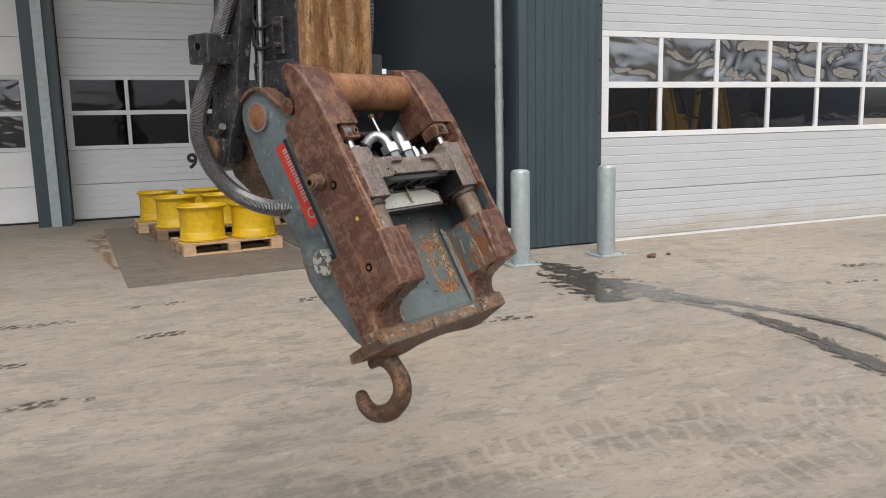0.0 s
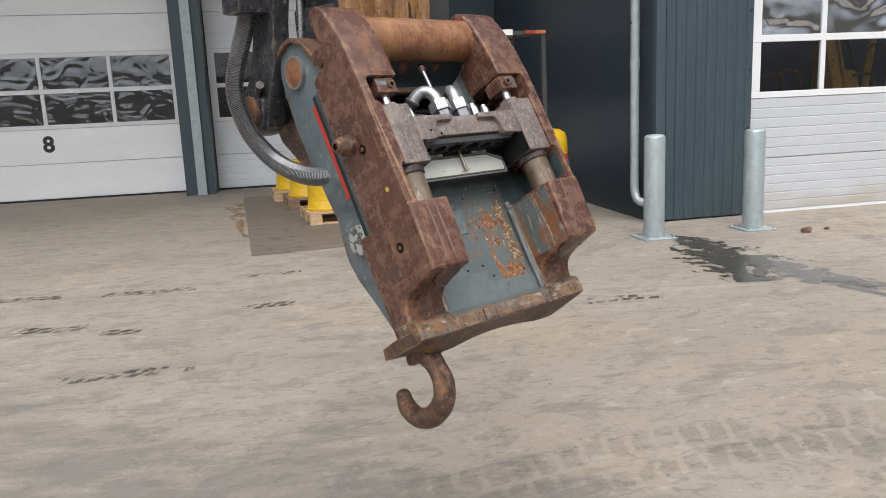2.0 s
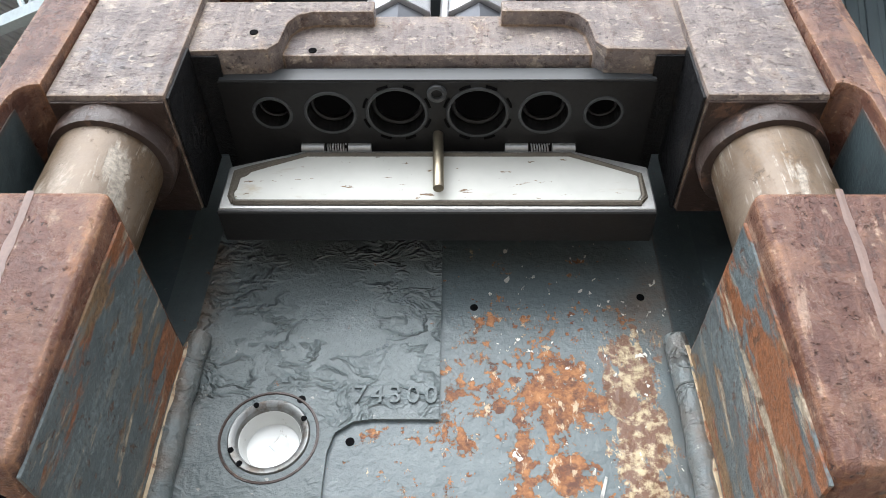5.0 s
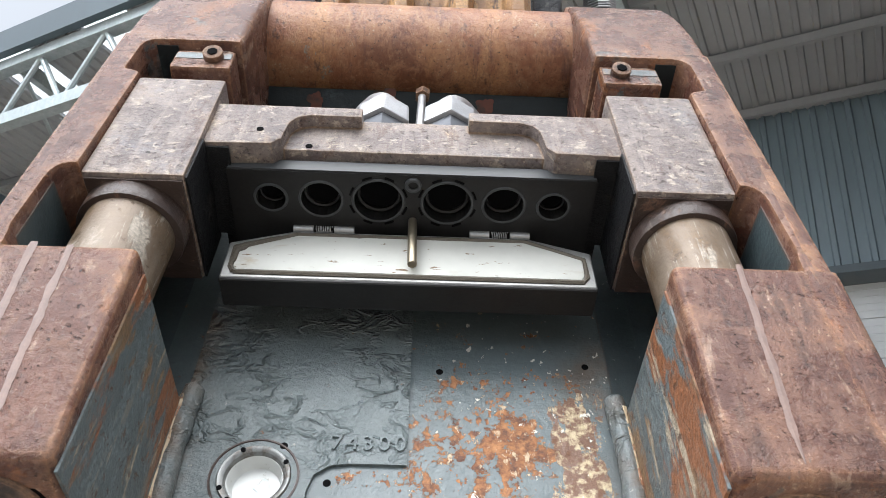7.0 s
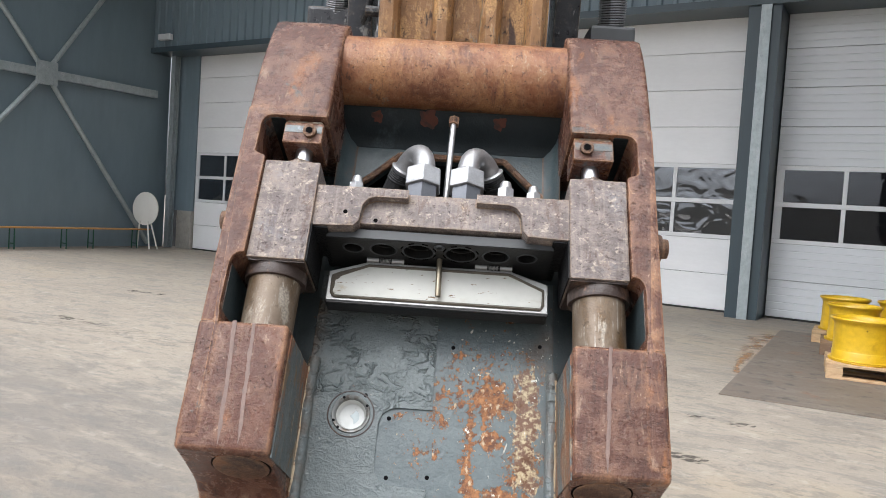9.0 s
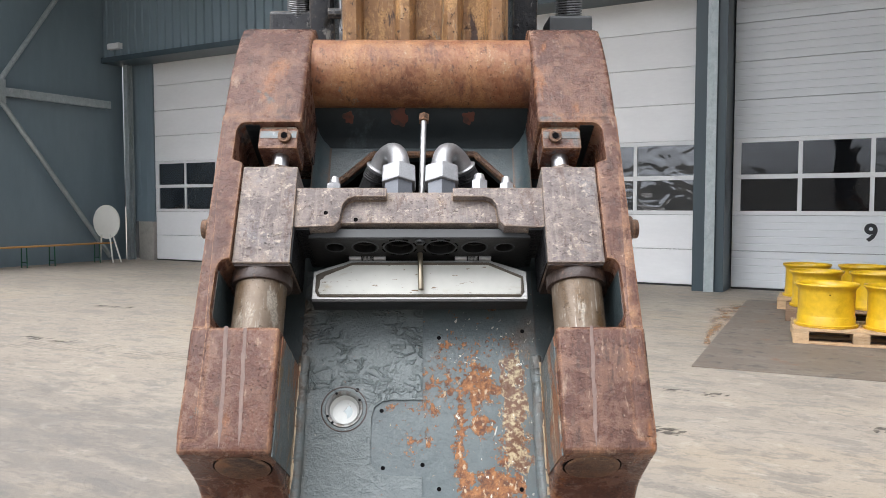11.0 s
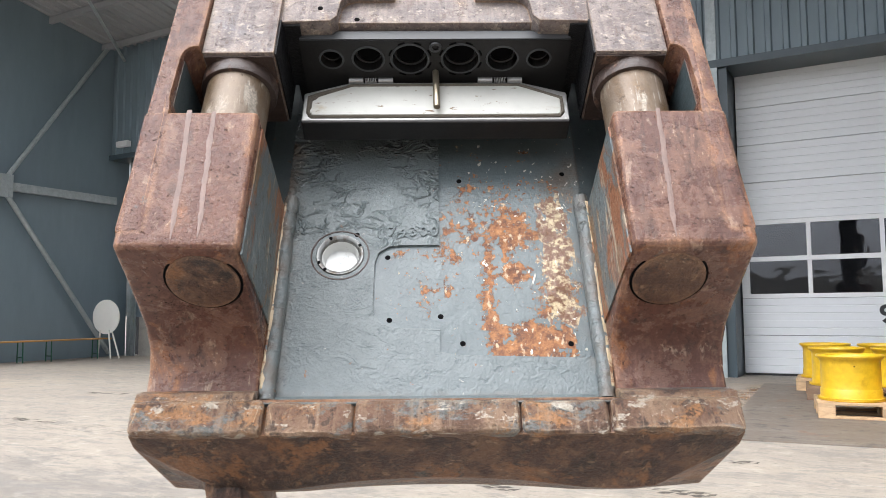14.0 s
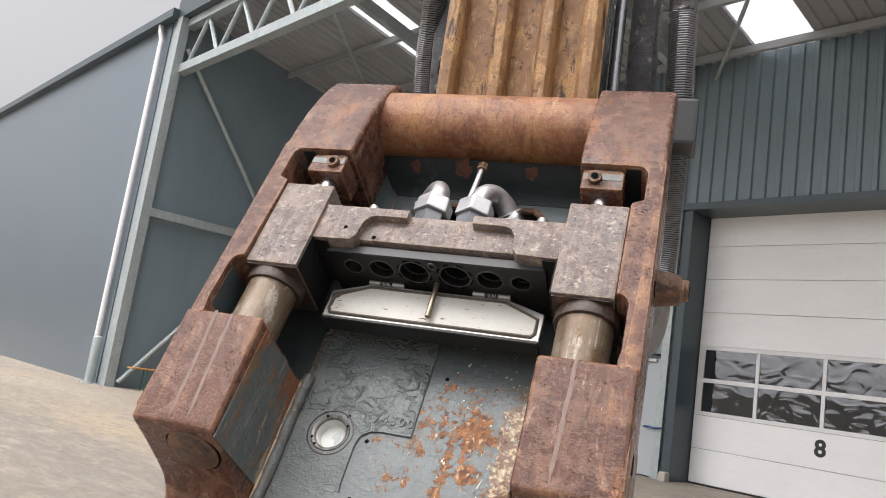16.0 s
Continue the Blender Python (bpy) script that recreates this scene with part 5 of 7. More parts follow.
for s in (-1, 1):
    # cast side frame: lower block, slotted rail, curved head
    a, b = span(s, 0.173, 0.285)
    low = [(0.152, 0.007), (-0.003, -0.002), (-0.010, -0.045), (-0.018, -0.085), (-0.025, -0.112), (-0.037, -0.132), (-0.056, -0.143), (-0.076, -0.146), (-0.098, -0.150), (-0.104, -0.215), (0.153, -0.215)]
    fr = prism(low, "x", a, b, 0.007, 3)
    rail = [(0.2855, 0.012), (0.2855, 0.480), (0.172, 0.480), (0.172, 0.467), (0.250, 0.467), (0.258, 0.463), (0.262, 0.454), (0.262, 0.404), (0.247, 0.398), (0.247, 0.247), (0.256, 0.246), (0.262, 0.238), (0.263, 0.228), (0.263, 0.172), (0.261, 0.162), (0.260, 0.152), (0.260, 0.012)]
    rl = prism(flip(rail, s), "z", -0.16, 0.0006, 0.004, 2)
    for v in rl.verts:
        if v.co.z > -0.02:
            v.co.z += swell(v.co.y)
    merged(fr, rl)
    ha, hb = span(s, 0.170, 0.285)
    head = [(0.4672, 0.0009), (0.52, -0.001), (0.565, -0.006), (0.60, -0.012), (0.640, -0.022), (0.670, -0.034), (0.688, -0.052), (0.692, -0.076), (0.678, -0.093), (0.63, -0.088), (0.59, -0.088), (0.563, -0.096), (0.553, -0.112), (0.560, -0.135), (0.545, -0.16), (0.4675, -0.16)]
    prism(head, "x", ha, hb, 0.016, 4, into=fr)
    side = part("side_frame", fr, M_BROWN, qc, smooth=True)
    part("rear_web", box(*span(s, 0.168, 0.2835), 0.10, 0.52, -0.172, -0.1575), M_GREEN, qc)
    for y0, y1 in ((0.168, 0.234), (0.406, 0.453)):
        part("slot_paint", box(*span(s, 0.2621, 0.2636), y0, y1, -0.156, -0.004), M_GREEN if y0 < 0.3 else M_NEARBLACK, qc)
    part("pocket_paint", box(*span(s, 0.2325, 0.2600), 0.4655, 0.4668, -0.156, -0.006), M_NEARBLACK, qc)
    part("slot_lining", box(*span(s, 0.209, 0.2835), 0.10, 0.52, -0.185, -0.1725), M_NEARBLACK, qc)
    step = [(-0.100, -0.20), (-0.100, -0.132), (-0.094, -0.126), (-0.086, -0.128), (-0.079, -0.138), (-0.074, -0.150), (-0.074, -0.20)]
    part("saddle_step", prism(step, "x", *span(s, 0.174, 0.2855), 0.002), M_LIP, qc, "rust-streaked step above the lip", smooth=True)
    # recessed seam and bolt holes on the outer side
    for y, z in ((0.321, -0.075), (0.078, -0.078)):
        part("bolt_hole", cyl((s * 0.2845, y, z), (s * 0.2865, y, z), 0.011, 16), M_HOLE, qc)
        part("bolt_head", cyl((s * 0.2864, y, z), (s * 0.2872, y, z), 0.0062, 6), M_RUSTDARK, qc)
        part("hole_rim", cyl((s * 0.284, y, z), (s * 0.2855, y, z), 0.014, 16), M_RUSTDARK, qc)
    bs = cyl((s * 0.28, 0.352, -0.112), (s * 0.318, 0.352, -0.112), 0.026, 20, 0.020, 0.004)
    cyl((s * 0.30, 0.352, -0.112), (s * 0.327, 0.352, -0.112), 0.0145, 16, bevel=0.002, into=bs)
    boss = part("stop_boss", bs, M_RUSTDARK, qc, smooth=True)
    part("boss_socket", cyl((s * 0.3255, 0.352, -0.112), (s * 0.328, 0.352, -0.112), 0.008, 6), M_HOLE, qc)
    # grey ear plates with the two hinge pins
    e0, e1 = span(s, 0.172, 0.208)
    ear = [(-0.10, -0.20), (-0.105, -0.285), (-0.061, -0.318), (0.032, -0.352), (0.10, -0.382), (0.159, -0.394), (0.215, -0.388), (0.26, -0.374), (0.33, -0.384), (0.444, -0.396), (0.55, -0.402), (0.62, -0.398), (0.665, -0.393), (0.70, -0.386), (0.729, -0.37), (0.748, -0.345), (0.755, -0.31), (0.748, -0.275), (0.728, -0.247), (0.70, -0.23), (0.66, -0.215), (0.60, -0.18), (0.54, -0.161), (0.10, -0.161)]
    part("ear_plate", prism(ear, "x", e0, e1, 0.004), M_EAR, qc, "grey-green painted ear plate", smooth=True)
    # rusty cast shoulder over the ear plate's edge
    c0, c1 = span(s, 0.165, 0.222)
    sh = [(0.745, -0.355), (0.757, -0.33), (0.760, -0.305), (0.752, -0.272), (0.730, -0.242), (0.700, -0.224), (0.66, -0.209), (0.632, -0.185), (0.625, -0.15), (0.60, -0.135), (0.58, -0.15), (0.62, -0.195), (0.655, -0.222), (0.697, -0.238), (0.722, -0.253), (0.741, -0.278), (0.748, -0.308), (0.745, -0.335)]
    part("shoulder", prism(sh, "x", c0, c1, 0.003), M_RUSTDARK, qc, smooth=True)
    part("shoulder_stub", cyl((s * 0.17, 0.602, -0.138), (s * 0.262, 0.602, -0.138), 0.026, 20, 0.024, 0.004), M_BROWN, qc, smooth=True)
    up = cyl((s * 0.19, 0.67, -0.31), (s * 0.219, 0.67, -0.31), 0.039, 32, bevel=0.003)
    pinu = part("hinge_pin", up, M_TUBE, qc, "rusty pin end with a bright rim", smooth=True)
    rg = lathe([(0.0435, -0.008), (0.0435, 0.005), (0.0385, 0.005), (0.0385, -0.008)], 32)
    bmesh.ops.transform(rg, matrix=pose(s * 0.2145, 0.67, -0.31, 0, 90 * s), verts=rg.verts)
    part("pin_ring", rg, M_LIDSTEEL, qc)
    lw = cyl((s * 0.19, 0.174, -0.281), (s * 0.238, 0.174, -0.281), 0.040, 32, bevel=0.004)
    part("lower_hinge_pin", lw, M_PINEND, qc, "pin end with flaking white paint", smooth=True)
    # locking pin, drawn back, with its shoulder in the slot
    px = s * 0.2135
    part("locking_pin", cyl((px, -0.004, -0.045), (px, 0.30, -0.045), 0.034, 36), M_PIN, qc, "scuffed bare steel locking pin", smooth=True)
    low_n = Vector((0, -0.978, 0.207))
    pc = Vector((px, -0.0104, -0.047))
    part("pin_gap", cyl(pc - low_n * 0.004, pc + low_n * 0.0010, 0.0359, 32), M_HOLE, qc)
    part("pin_end", cyl(pc - low_n * 0.004, pc + low_n * 0.0030, 0.0338, 32, bevel=0.0022), M_RUSTDARK, qc, "worn end of the locking pin", smooth=True)
    part("pin_collar", cyl((px, 0.226, -0.047), (px, 0.246, -0.047), 0.0405, 36, bevel=0.003), M_COLLAR, qc, smooth=True)
    # short cylinder rod and its clamp
    part("rod", cyl((s * 0.203, 0.38, -0.034), (s * 0.203, 0.45, -0.034), 0.0125, 20), M_CHROME, qc, "bright piston rod", smooth=True)
    part("rod_nut", cyl((s * 0.203, 0.392, -0.034), (s * 0.203, 0.402, -0.034), 0.026, 6), M_BLOCK, qc)
    k0, k1 = span(s, 0.176, 0.232)
    cl = box(k0, k1, 0.428, 0.462, -0.07, -0.008, 0.003)
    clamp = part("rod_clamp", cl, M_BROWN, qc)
    cap = box(k0 + 0.001, k1 - 0.003, 0.4565, 0.4665, -0.06, -0.0095, 0.003, 2)
    rough_up(cap, 0.0022, 90, s)
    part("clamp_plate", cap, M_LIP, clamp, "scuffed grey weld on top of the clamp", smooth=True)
    part("clamp_paint", box(k0 + 0.002, k1 - 0.002, 0.4445, 0.4560, -0.0082, -0.0074), M_EAR, clamp)
    bo = cyl((s * 0.194, 0.4475, -0.012), (s * 0.194, 0.4445, 0.000), 0.0095, 18, bevel=0.001)
    part("clamp_bolt", bo, M_RUSTDARK, clamp)
    part("bolt_socket", cyl((s * 0.194, 0.4447, -0.0015), (s * 0.194, 0.4443, 0.0008), 0.005, 6), M_HOLE, clamp)
    # inner block wall, weld bead
    i0, i1 = span(s, 0.1715, 0.1735)
    part("inner_wall", box(i0, i1, -0.005, 0.145, -0.150, -0.012), M_INNER, qc, "inner wall with scraped grey paint and rust")
    wd = smooth_line([(s * 0.166, 0.163, -0.149), (s * 0.167, 0.10, -0.148), (s * 0.166, 0.03, -0.149), (s * 0.167, -0.05, -0.149), (s * 0.166, -0.085, -0.150)], 24)
    part("weld_bead", sweep(wd, [0.0082 + 0.0022 * noise.noise(Vector((k * 0.7, s, 5))) for k in range(24)], 12), M_CAST, qc, smooth=True)
    part("worn_weld_edge", sweep([p + Vector((s * 0.0045, 0, 0.0052)) for p in wd[1:-2]], [0.0027 + 0.0014 * noise.noise(Vector((k * 0.8, s, 2))) for k in range(21)], 6), M_WELDTOP, qc)
    # dried runs on the block's face
    for k, (x, y0, y1) in enumerate(((0.2105, 0.006, 0.150), (0.2335, 0.004, 0.152)) if s < 0 else ((0.212, 0.004, 0.152),)):
        rr = random.Random(k + 7 * s)
        n_ = 34
        mid_ = smooth_line([(s * (x + rr.uniform(-0.0008, 0.0008) + 0.006 * (1 - j / 7)), y1 + (y0 - y1) * j / 7, 0) for j in range(8)], n_)
        rb = bmesh.new()
        wide = [(0.0024 + 0.0007 * noise.noise(Vector((j * 0.31, k, s))) + 0.0004 * rr.uniform(-1, 1)) * min(1, (n_ - j) / 6) for j in range(n_)]
        ed = [(rb.verts.new((p.x - w, p.y, swell(p.y) + 0.0003)), rb.verts.new((p.x, p.y, swell(p.y) + 0.0005)), rb.verts.new((p.x + w, p.y, swell(p.y) + 0.0003))) for p, w in zip(mid_, wide)]
        for u, w in zip(ed, ed[1:]):
            rb.faces.new((u[0], u[1], w[1], w[0]))
            rb.faces.new((u[1], u[2], w[2], w[1]))
        part("dried_run", rb, M_SCRATCH, side, "pale dried run down the block's face")

part("hinge_bar", cyl((-0.19, 0.67, -0.31), (0.19, 0.67, -0.31), 0.034, 28), M_RUSTDARK, qc, smooth=True)

# back plate and the raw cast skin round its machined field, with a bore through both
BORE = (-0.1065, 0.089)


def holed(poly, r, z0, z1):
    """A polygon swept from z0 to z1, with the bore's round hole in its front."""
    bm = bmesh.new()
    lo, hi = [bm.verts.new((*p, z0)) for p in poly], [bm.verts.new((*p, z1)) for p in poly]
    n = len(poly)
    if z1 - z0 > 0.05:
        bm.faces.new(lo[::-1])
    for j in range(n):
        bm.faces.new((lo[j], lo[(j + 1) % n], hi[(j + 1) % n], hi[j]))
    es = [bm.edges.get((hi[j], hi[(j + 1) % n])) for j in range(n)]
    rim = [bm.verts.new((BORE[0] + r * math.cos(j * math.pi / 20), BORE[1] + r * math.sin(j * math.pi / 20), z1)) for j in range(40)]
    deep = [bm.verts.new((v.co.x, v.co.y, z1 - 0.020)) for v in rim]
    es += [bm.edges.new((rim[j], rim[(j + 1) % 40])) for j in range(40)]
    for j in range(40):
        bm.faces.new((rim[j], rim[(j + 1) % 40], deep[(j + 1) % 40], deep[j]))
    bmesh.ops.triangle_fill(bm, use_beauty=True, use_dissolve=False, edges=es)
    ring = set(rim)
    bmesh.ops.delete(bm, geom=[f for f in bm.faces if all(v in ring for v in f.verts)], context="FACES_ONLY")
    return bm


bp = holed([(-0.2, -0.10), (0.2, -0.10), (0.2, 0.36), (-0.2, 0.36)], 0.0266, -0.30, -0.1615)
plate = part("back_plate", bp, M_PLATE, qc, "grey-green plate with orange rust and chipped paint")
skin = [(-0.1725, 0.355), (-0.1725, -0.092), (0.1725, -0.092), (0.1725, -0.038), (0.150, -0.038), (0.020, -0.034), (0.003, -0.030), (0.003, -0.004), (-0.045, -0.002), (-0.058, 0.003), (-0.0665, 0.014), (-0.068, 0.030), (-0.068, 0.078), (-0.064, 0.092), (-0.053, 0.100), (-0.040, 0.102), (0.003, 0.102), (0.003, 0.355)]
part("cast_skin", holed(skin, 0.0268, -0.1620, -0.1585), M_CAST, plate, "rough cast face of the plate")
for k, ch in enumerate("74300"):
    letters("cast_digit", ch, 0.0185, 0.0016, M_CAST, pose(-0.0500 + 0.0119 * k, 0.1190, -0.1584), plate)
for x, y in ((0.027, 0.195), (0.138, -0.021), (0.0265, -0.020), (-0.054, 0.087), (-0.089, 0.116), (-0.05, 0.008), (0.004, 0.012), (0.150, 0.205)):
    deep = -0.1583 if x < -0.07 else -0.1611
    part("tapped_hole", cyl((x, y, -0.163), (x, y, deep), 0.0030, 12), M_HOLE, plate)
# bore with a deep white seat
at = Matrix.Translation((*BORE, -0.1592))
for nm, prof, mat, lab in (("bore_groove", [(0.0328, 0.0003), (0.0325, 0.0013), (0.0312, 0.0015), (0.0305, 0.0003)], M_COLLAR, ""),
                           ("snap_ring", [(0.0268, -0.004), (0.0266, 0.0008), (0.0258, 0.0020), (0.0238, 0.0018), (0.0216, 0.0004), (0.0204, -0.003), (0.0202, -0.0045)], M_RINGSTEEL, "worn grey snap ring"),
                           ("bore_seat", [(0.0217, -0.003), (0.0202, -0.0032), (0.0194, -0.005), (0.0188, -0.0125), (0.0172, -0.0150), (0.0001, -0.0160), (0.0001, -0.018), (0.0217, -0.018)], M_SEATWHITE, "white seat deep inside the bore")):
    lb = lathe(prof, 40)
    bmesh.ops.transform(lb, matrix=at, verts=lb.verts)
    part(nm, lb, mat, plate, lab, smooth=True)
part("bore_patch", prism([(BORE[0] + 0.0160 * math.cos(radians(a)), BORE[1] - 0.001 + 0.0160 * math.sin(radians(a))) for a in range(-68, 62, 10)] + [(BORE[0] + 0.004, BORE[1] + 0.009), (BORE[0] + 0.001, BORE[1] + 0.004), (BORE[0] - 0.003, BORE[1] + 0.001), (BORE[0] + 0.002, BORE[1] - 0.003), (BORE[0] + 0.003, BORE[1] - 0.009)], "z", -0.1755, -0.1746), M_GALV, plate, "grey patch on one side of the white seat")
for ang in (205, 232, 30, 118):
    nx, ny = math.cos(radians(ang)) * 0.0247, math.sin(radians(ang)) * 0.0247
    part("ring_hole", cyl((nx + BORE[0], ny + BORE[1], -0.160), (nx + BORE[0], ny + BORE[1], -0.1568), 0.0019, 10), M_HOLE, plate)
scr = prism([(0.1005, 0.046), (0.1028, 0.0452), (0.1088, 0.064), (0.1072, 0.0648)], "z", -0.1615, -0.1608)
part("scratch", scr, M_PINEND, plate)

plate.location.z = 0.004

# lower lip with its raised pads
lip = bmesh.new()
cols = []
for k in range(25):
    x = -0.285 + 0.57 * k / 24
    ax = abs(x)
    f = min(1.0, (0.285 - ax) / 0.075)
    arch = 0.012 * max(0.0, 1 - (x / 0.15) ** 2)
    ring_ = [(x, -0.090, -0.134), (x, -0.127, -0.131), (x, -0.131 - 0.024 * f + arch, -0.150 - 0.055 * f), (x, -0.126 - 0.006 * f + arch * 0.6, -0.285), (x, -0.100, -0.278)]
    cols.append([lip.verts.new(p) for p in ring_])
for c0, c1 in zip(cols, cols[1:]):
    for j in range(5):
        lip.faces.new((c0[j], c0[(j + 1) % 5], c1[(j + 1) % 5], c1[j]))
lip.faces.new(cols[0])
lip.faces.new(cols[-1][::-1])
lips = part("lower_lip", lip, M_RUSTDARK, qc, "rust-brown lower lip of the coupler")
for x0, x1, z in ((-0.286, -0.1625, -0.122), (-0.161, -0.0785, -0.127), (-0.077, 0.077, -0.1225), (0.0785, 0.161, -0.127), (0.1625, 0.286, -0.122)):
    pad = box(x0, x1, -0.128, -0.094, -0.150, z)
    bmesh.ops.bevel(pad, geom=pad.edges[:], offset=0.007, segments=3, affect="EDGES", profile=0.6)
    bmesh.ops.subdivide_edges(pad, edges=[e for e in pad.edges if e.calc_length() > 0.02], cuts=9, use_grid_fill=True)
    for v in pad.verts:
        v.co += Vector((0, 0.0022 * noise.noise(v.co * 55), 0.0028 * noise.noise(v.co * 48 + Vector((3, 1, 7)))))
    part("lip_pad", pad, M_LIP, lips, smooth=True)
part("lip_fillet", prism([(-0.097, -0.128), (-0.080, -0.152), (-0.074, -0.1605), (-0.10, -0.1605)], "x", -0.172, 0.172), M_PLATE, lips)
# crane hook under the lip
line = smooth_line([(-0.205, -0.135, -0.235), (-0.203, -0.172, -0.220), (-0.2, -0.215, -0.217), (-0.2, -0.250, -0.231), (-0.2, -0.276, -0.268), (-0.2, -0.284, -0.315), (-0.2, -0.274, -0.358), (-0.2, -0.247, -0.386), (-0.2, -0.215, -0.388), (-0.2, -0.196, -0.377)], 40)
hk = sweep(line, [(0.021 + 0.006 * math.sin(math.pi * min(1, k / 34)) - 0.003 * max(0, k - 32) / 7 + 0.016 * max(0.0, 1 - k / 6) ** 2) * (1.0 if k < 36 else math.sqrt(max(0.03, 1 - ((k - 36) / 3.1) ** 2))) for k in range(40)], 18)
for v in hk.verts:
    v.co += Vector([0.0016 * noise.noise(v.co * 38 + Vector((0, 7 * k, 2))) for k in range(3)])
box(-0.232, -0.172, -0.158, -0.13, -0.285, -0.205, 0.010, into=hk)
part("lifting_hook", hk, M_RUSTDARK, qc, "rusty forged lifting hook", smooth=True)

# cross tube and the housing behind it
part("cross_tube", cyl((-0.174, 0.616, -0.078), (0.174, 0.616, -0.078), 0.0545, 48), M_TUBE, qc, "orange-rusted cross tube", smooth=True)
hs = bmesh.new()
outer = [(-0.1725, 0.30), (0.1725, 0.30), (0.1725, 0.55), (-0.1725, 0.55)]
hole = [(-0.150, 0.345), (0.150, 0.345), (0.150, 0.448), (0.128, 0.470), (0.088, 0.513), (-0.080, 0.513), (-0.122, 0.470), (-0.150, 0.448)]
hv = {z: [hs.verts.new((x, y, z)) for x, y in hole] for z in (-0.15, -0.178)}
ov = {z: [hs.verts.new((x, y, z)) for x, y in outer] for z in (-0.15, -0.178)}
for z in (-0.15, -0.178):
    h, o = hv[z], ov[z]
    for f in ((o[0], o[1], h[1], h[0]), (o[1], o[2], h[3], h[2], h[1]), (o[2], h[4], h[3]), (o[2], o[3], h[5], h[4]), (o[3], h[6], h[5]), (o[3], o[0], h[0], h[7], h[6])):
        hs.faces.new(f)
for j in range(8):
    a, b = hv[-0.15], hv[-0.178]
    hs.faces.new((a[j], a[(j + 1) % 8], b[(j + 1) % 8], b[j]))
house = part("rear_housing", hs, M_GREEN, qc, "dark grey-green housing wall with a cut opening")
part("rear_box", box(-0.171, 0.171, 0.30, 0.60, -0.40, -0.385), M_VALVE, house)
for a, b in ((0.30, 0.312), (0.588, 0.60)):
    part("box_wall", box(-0.171, 0.171, a, b, -0.385, -0.1785), M_VALVE, house)
for a, b in zip(hole[2:7], hole[3:8]):
    part("opening_edge", sweep([(*a, -0.1545), (*b, -0.1545)], 0.0060, 8), M_RUSTDARK, house)
bend = [(0.522, -0.149), (0.530, -0.1455), (0.537, -0.138), (0.545, -0.127), (0.560, -0.105), (0.605, -0.075), (0.605, -0.17), (0.522, -0.17)]
part("upper_wall", prism(bend, "x", -0.172, 0.172), M_NEARBLACK, house, "near-black wall under the cross tube", smooth=True)
for x, r in ((-0.118, 0.010), (-0.036, 0.017), (0.076, 0.011)):
    spot = prism([(r * q * math.cos(j * math.pi / 16), 1.2 * r * q * math.sin(j * math.pi / 16)) for j in range(32) for q in (0.85 + 0.5 * noise.noise(Vector((math.cos(j * math.pi / 16) * 1.7, math.sin(j * math.pi / 16) * 1.7, x * 90))),)], "z", -0.001, 0.0006)
    bmesh.ops.transform(spot, matrix=Matrix.Translation((x, 0.556, -0.1105)) @ pose(0, 0, 0, 56), verts=spot.verts)
    part("rust_spot", spot, M_REDRUST, house)
for s in (-1, 1):
    fil = [(0.1722, -0.150), (0.148, -0.150), (0.160, -0.144), (0.167, -0.134), (0.1722, -0.118)]
    part("side_fillet", prism(flip(fil, s), "y", 0.37, 0.58), M_GREEN, house, smooth=True)
    # dark hose stubs inside the opening
    for x, w in ((0.118, 0.016), (0.098, 0.011)):
        part("inner_block", box(*span(s, x - w, x + w), 0.36, 0.442 if w > 0.012 else 0.425, -0.215, -0.19, 0.003), M_VALVE, house)
    part("inner_hose", sweep(smooth_line([(s * 0.05, 0.50, -0.25), (s * 0.09, 0.485, -0.22), (s * 0.125, 0.455, -0.225), (s * 0.13, 0.38, -0.25)], 16), 0.008, 10), M_RUBBER, house, smooth=True)
part("guide_rod", cyl((0.004, 0.540, -0.088), (0.001, 0.36, -0.074), 0.0046, 14), M_ZINC, qc, "bright guide rod", smooth=True)
part("guide_nut", cyl((0.0045, 0.543, -0.0885), (0.004, 0.530, -0.0872), 0.0085, 6), M_RUSTDARK, qc)

# sliding cross block with the hydraulic coupling plate
sl = bmesh.new()
prism([(-0.171, 0.362), (0.171, 0.362), (0.171, 0.300), (0.150, 0.300), (0.142, 0.3125), (-0.142, 0.3125), (-0.150, 0.300), (-0.171, 0.300)], "z", -0.10, -0.020, 0.002, into=sl)
for s in (-1, 1):
    prism(flip([(0.171, 0.300), (0.171, 0.362), (0.046, 0.362), (0.046, 0.348), (0.090, 0.348), (0.100, 0.344), (0.106, 0.335), (0.109, 0.310), (0.116, 0.302)], s), "z", -0.03, -0.0075, 0.0015, into=sl)
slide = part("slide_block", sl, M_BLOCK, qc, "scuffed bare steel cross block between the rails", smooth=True)
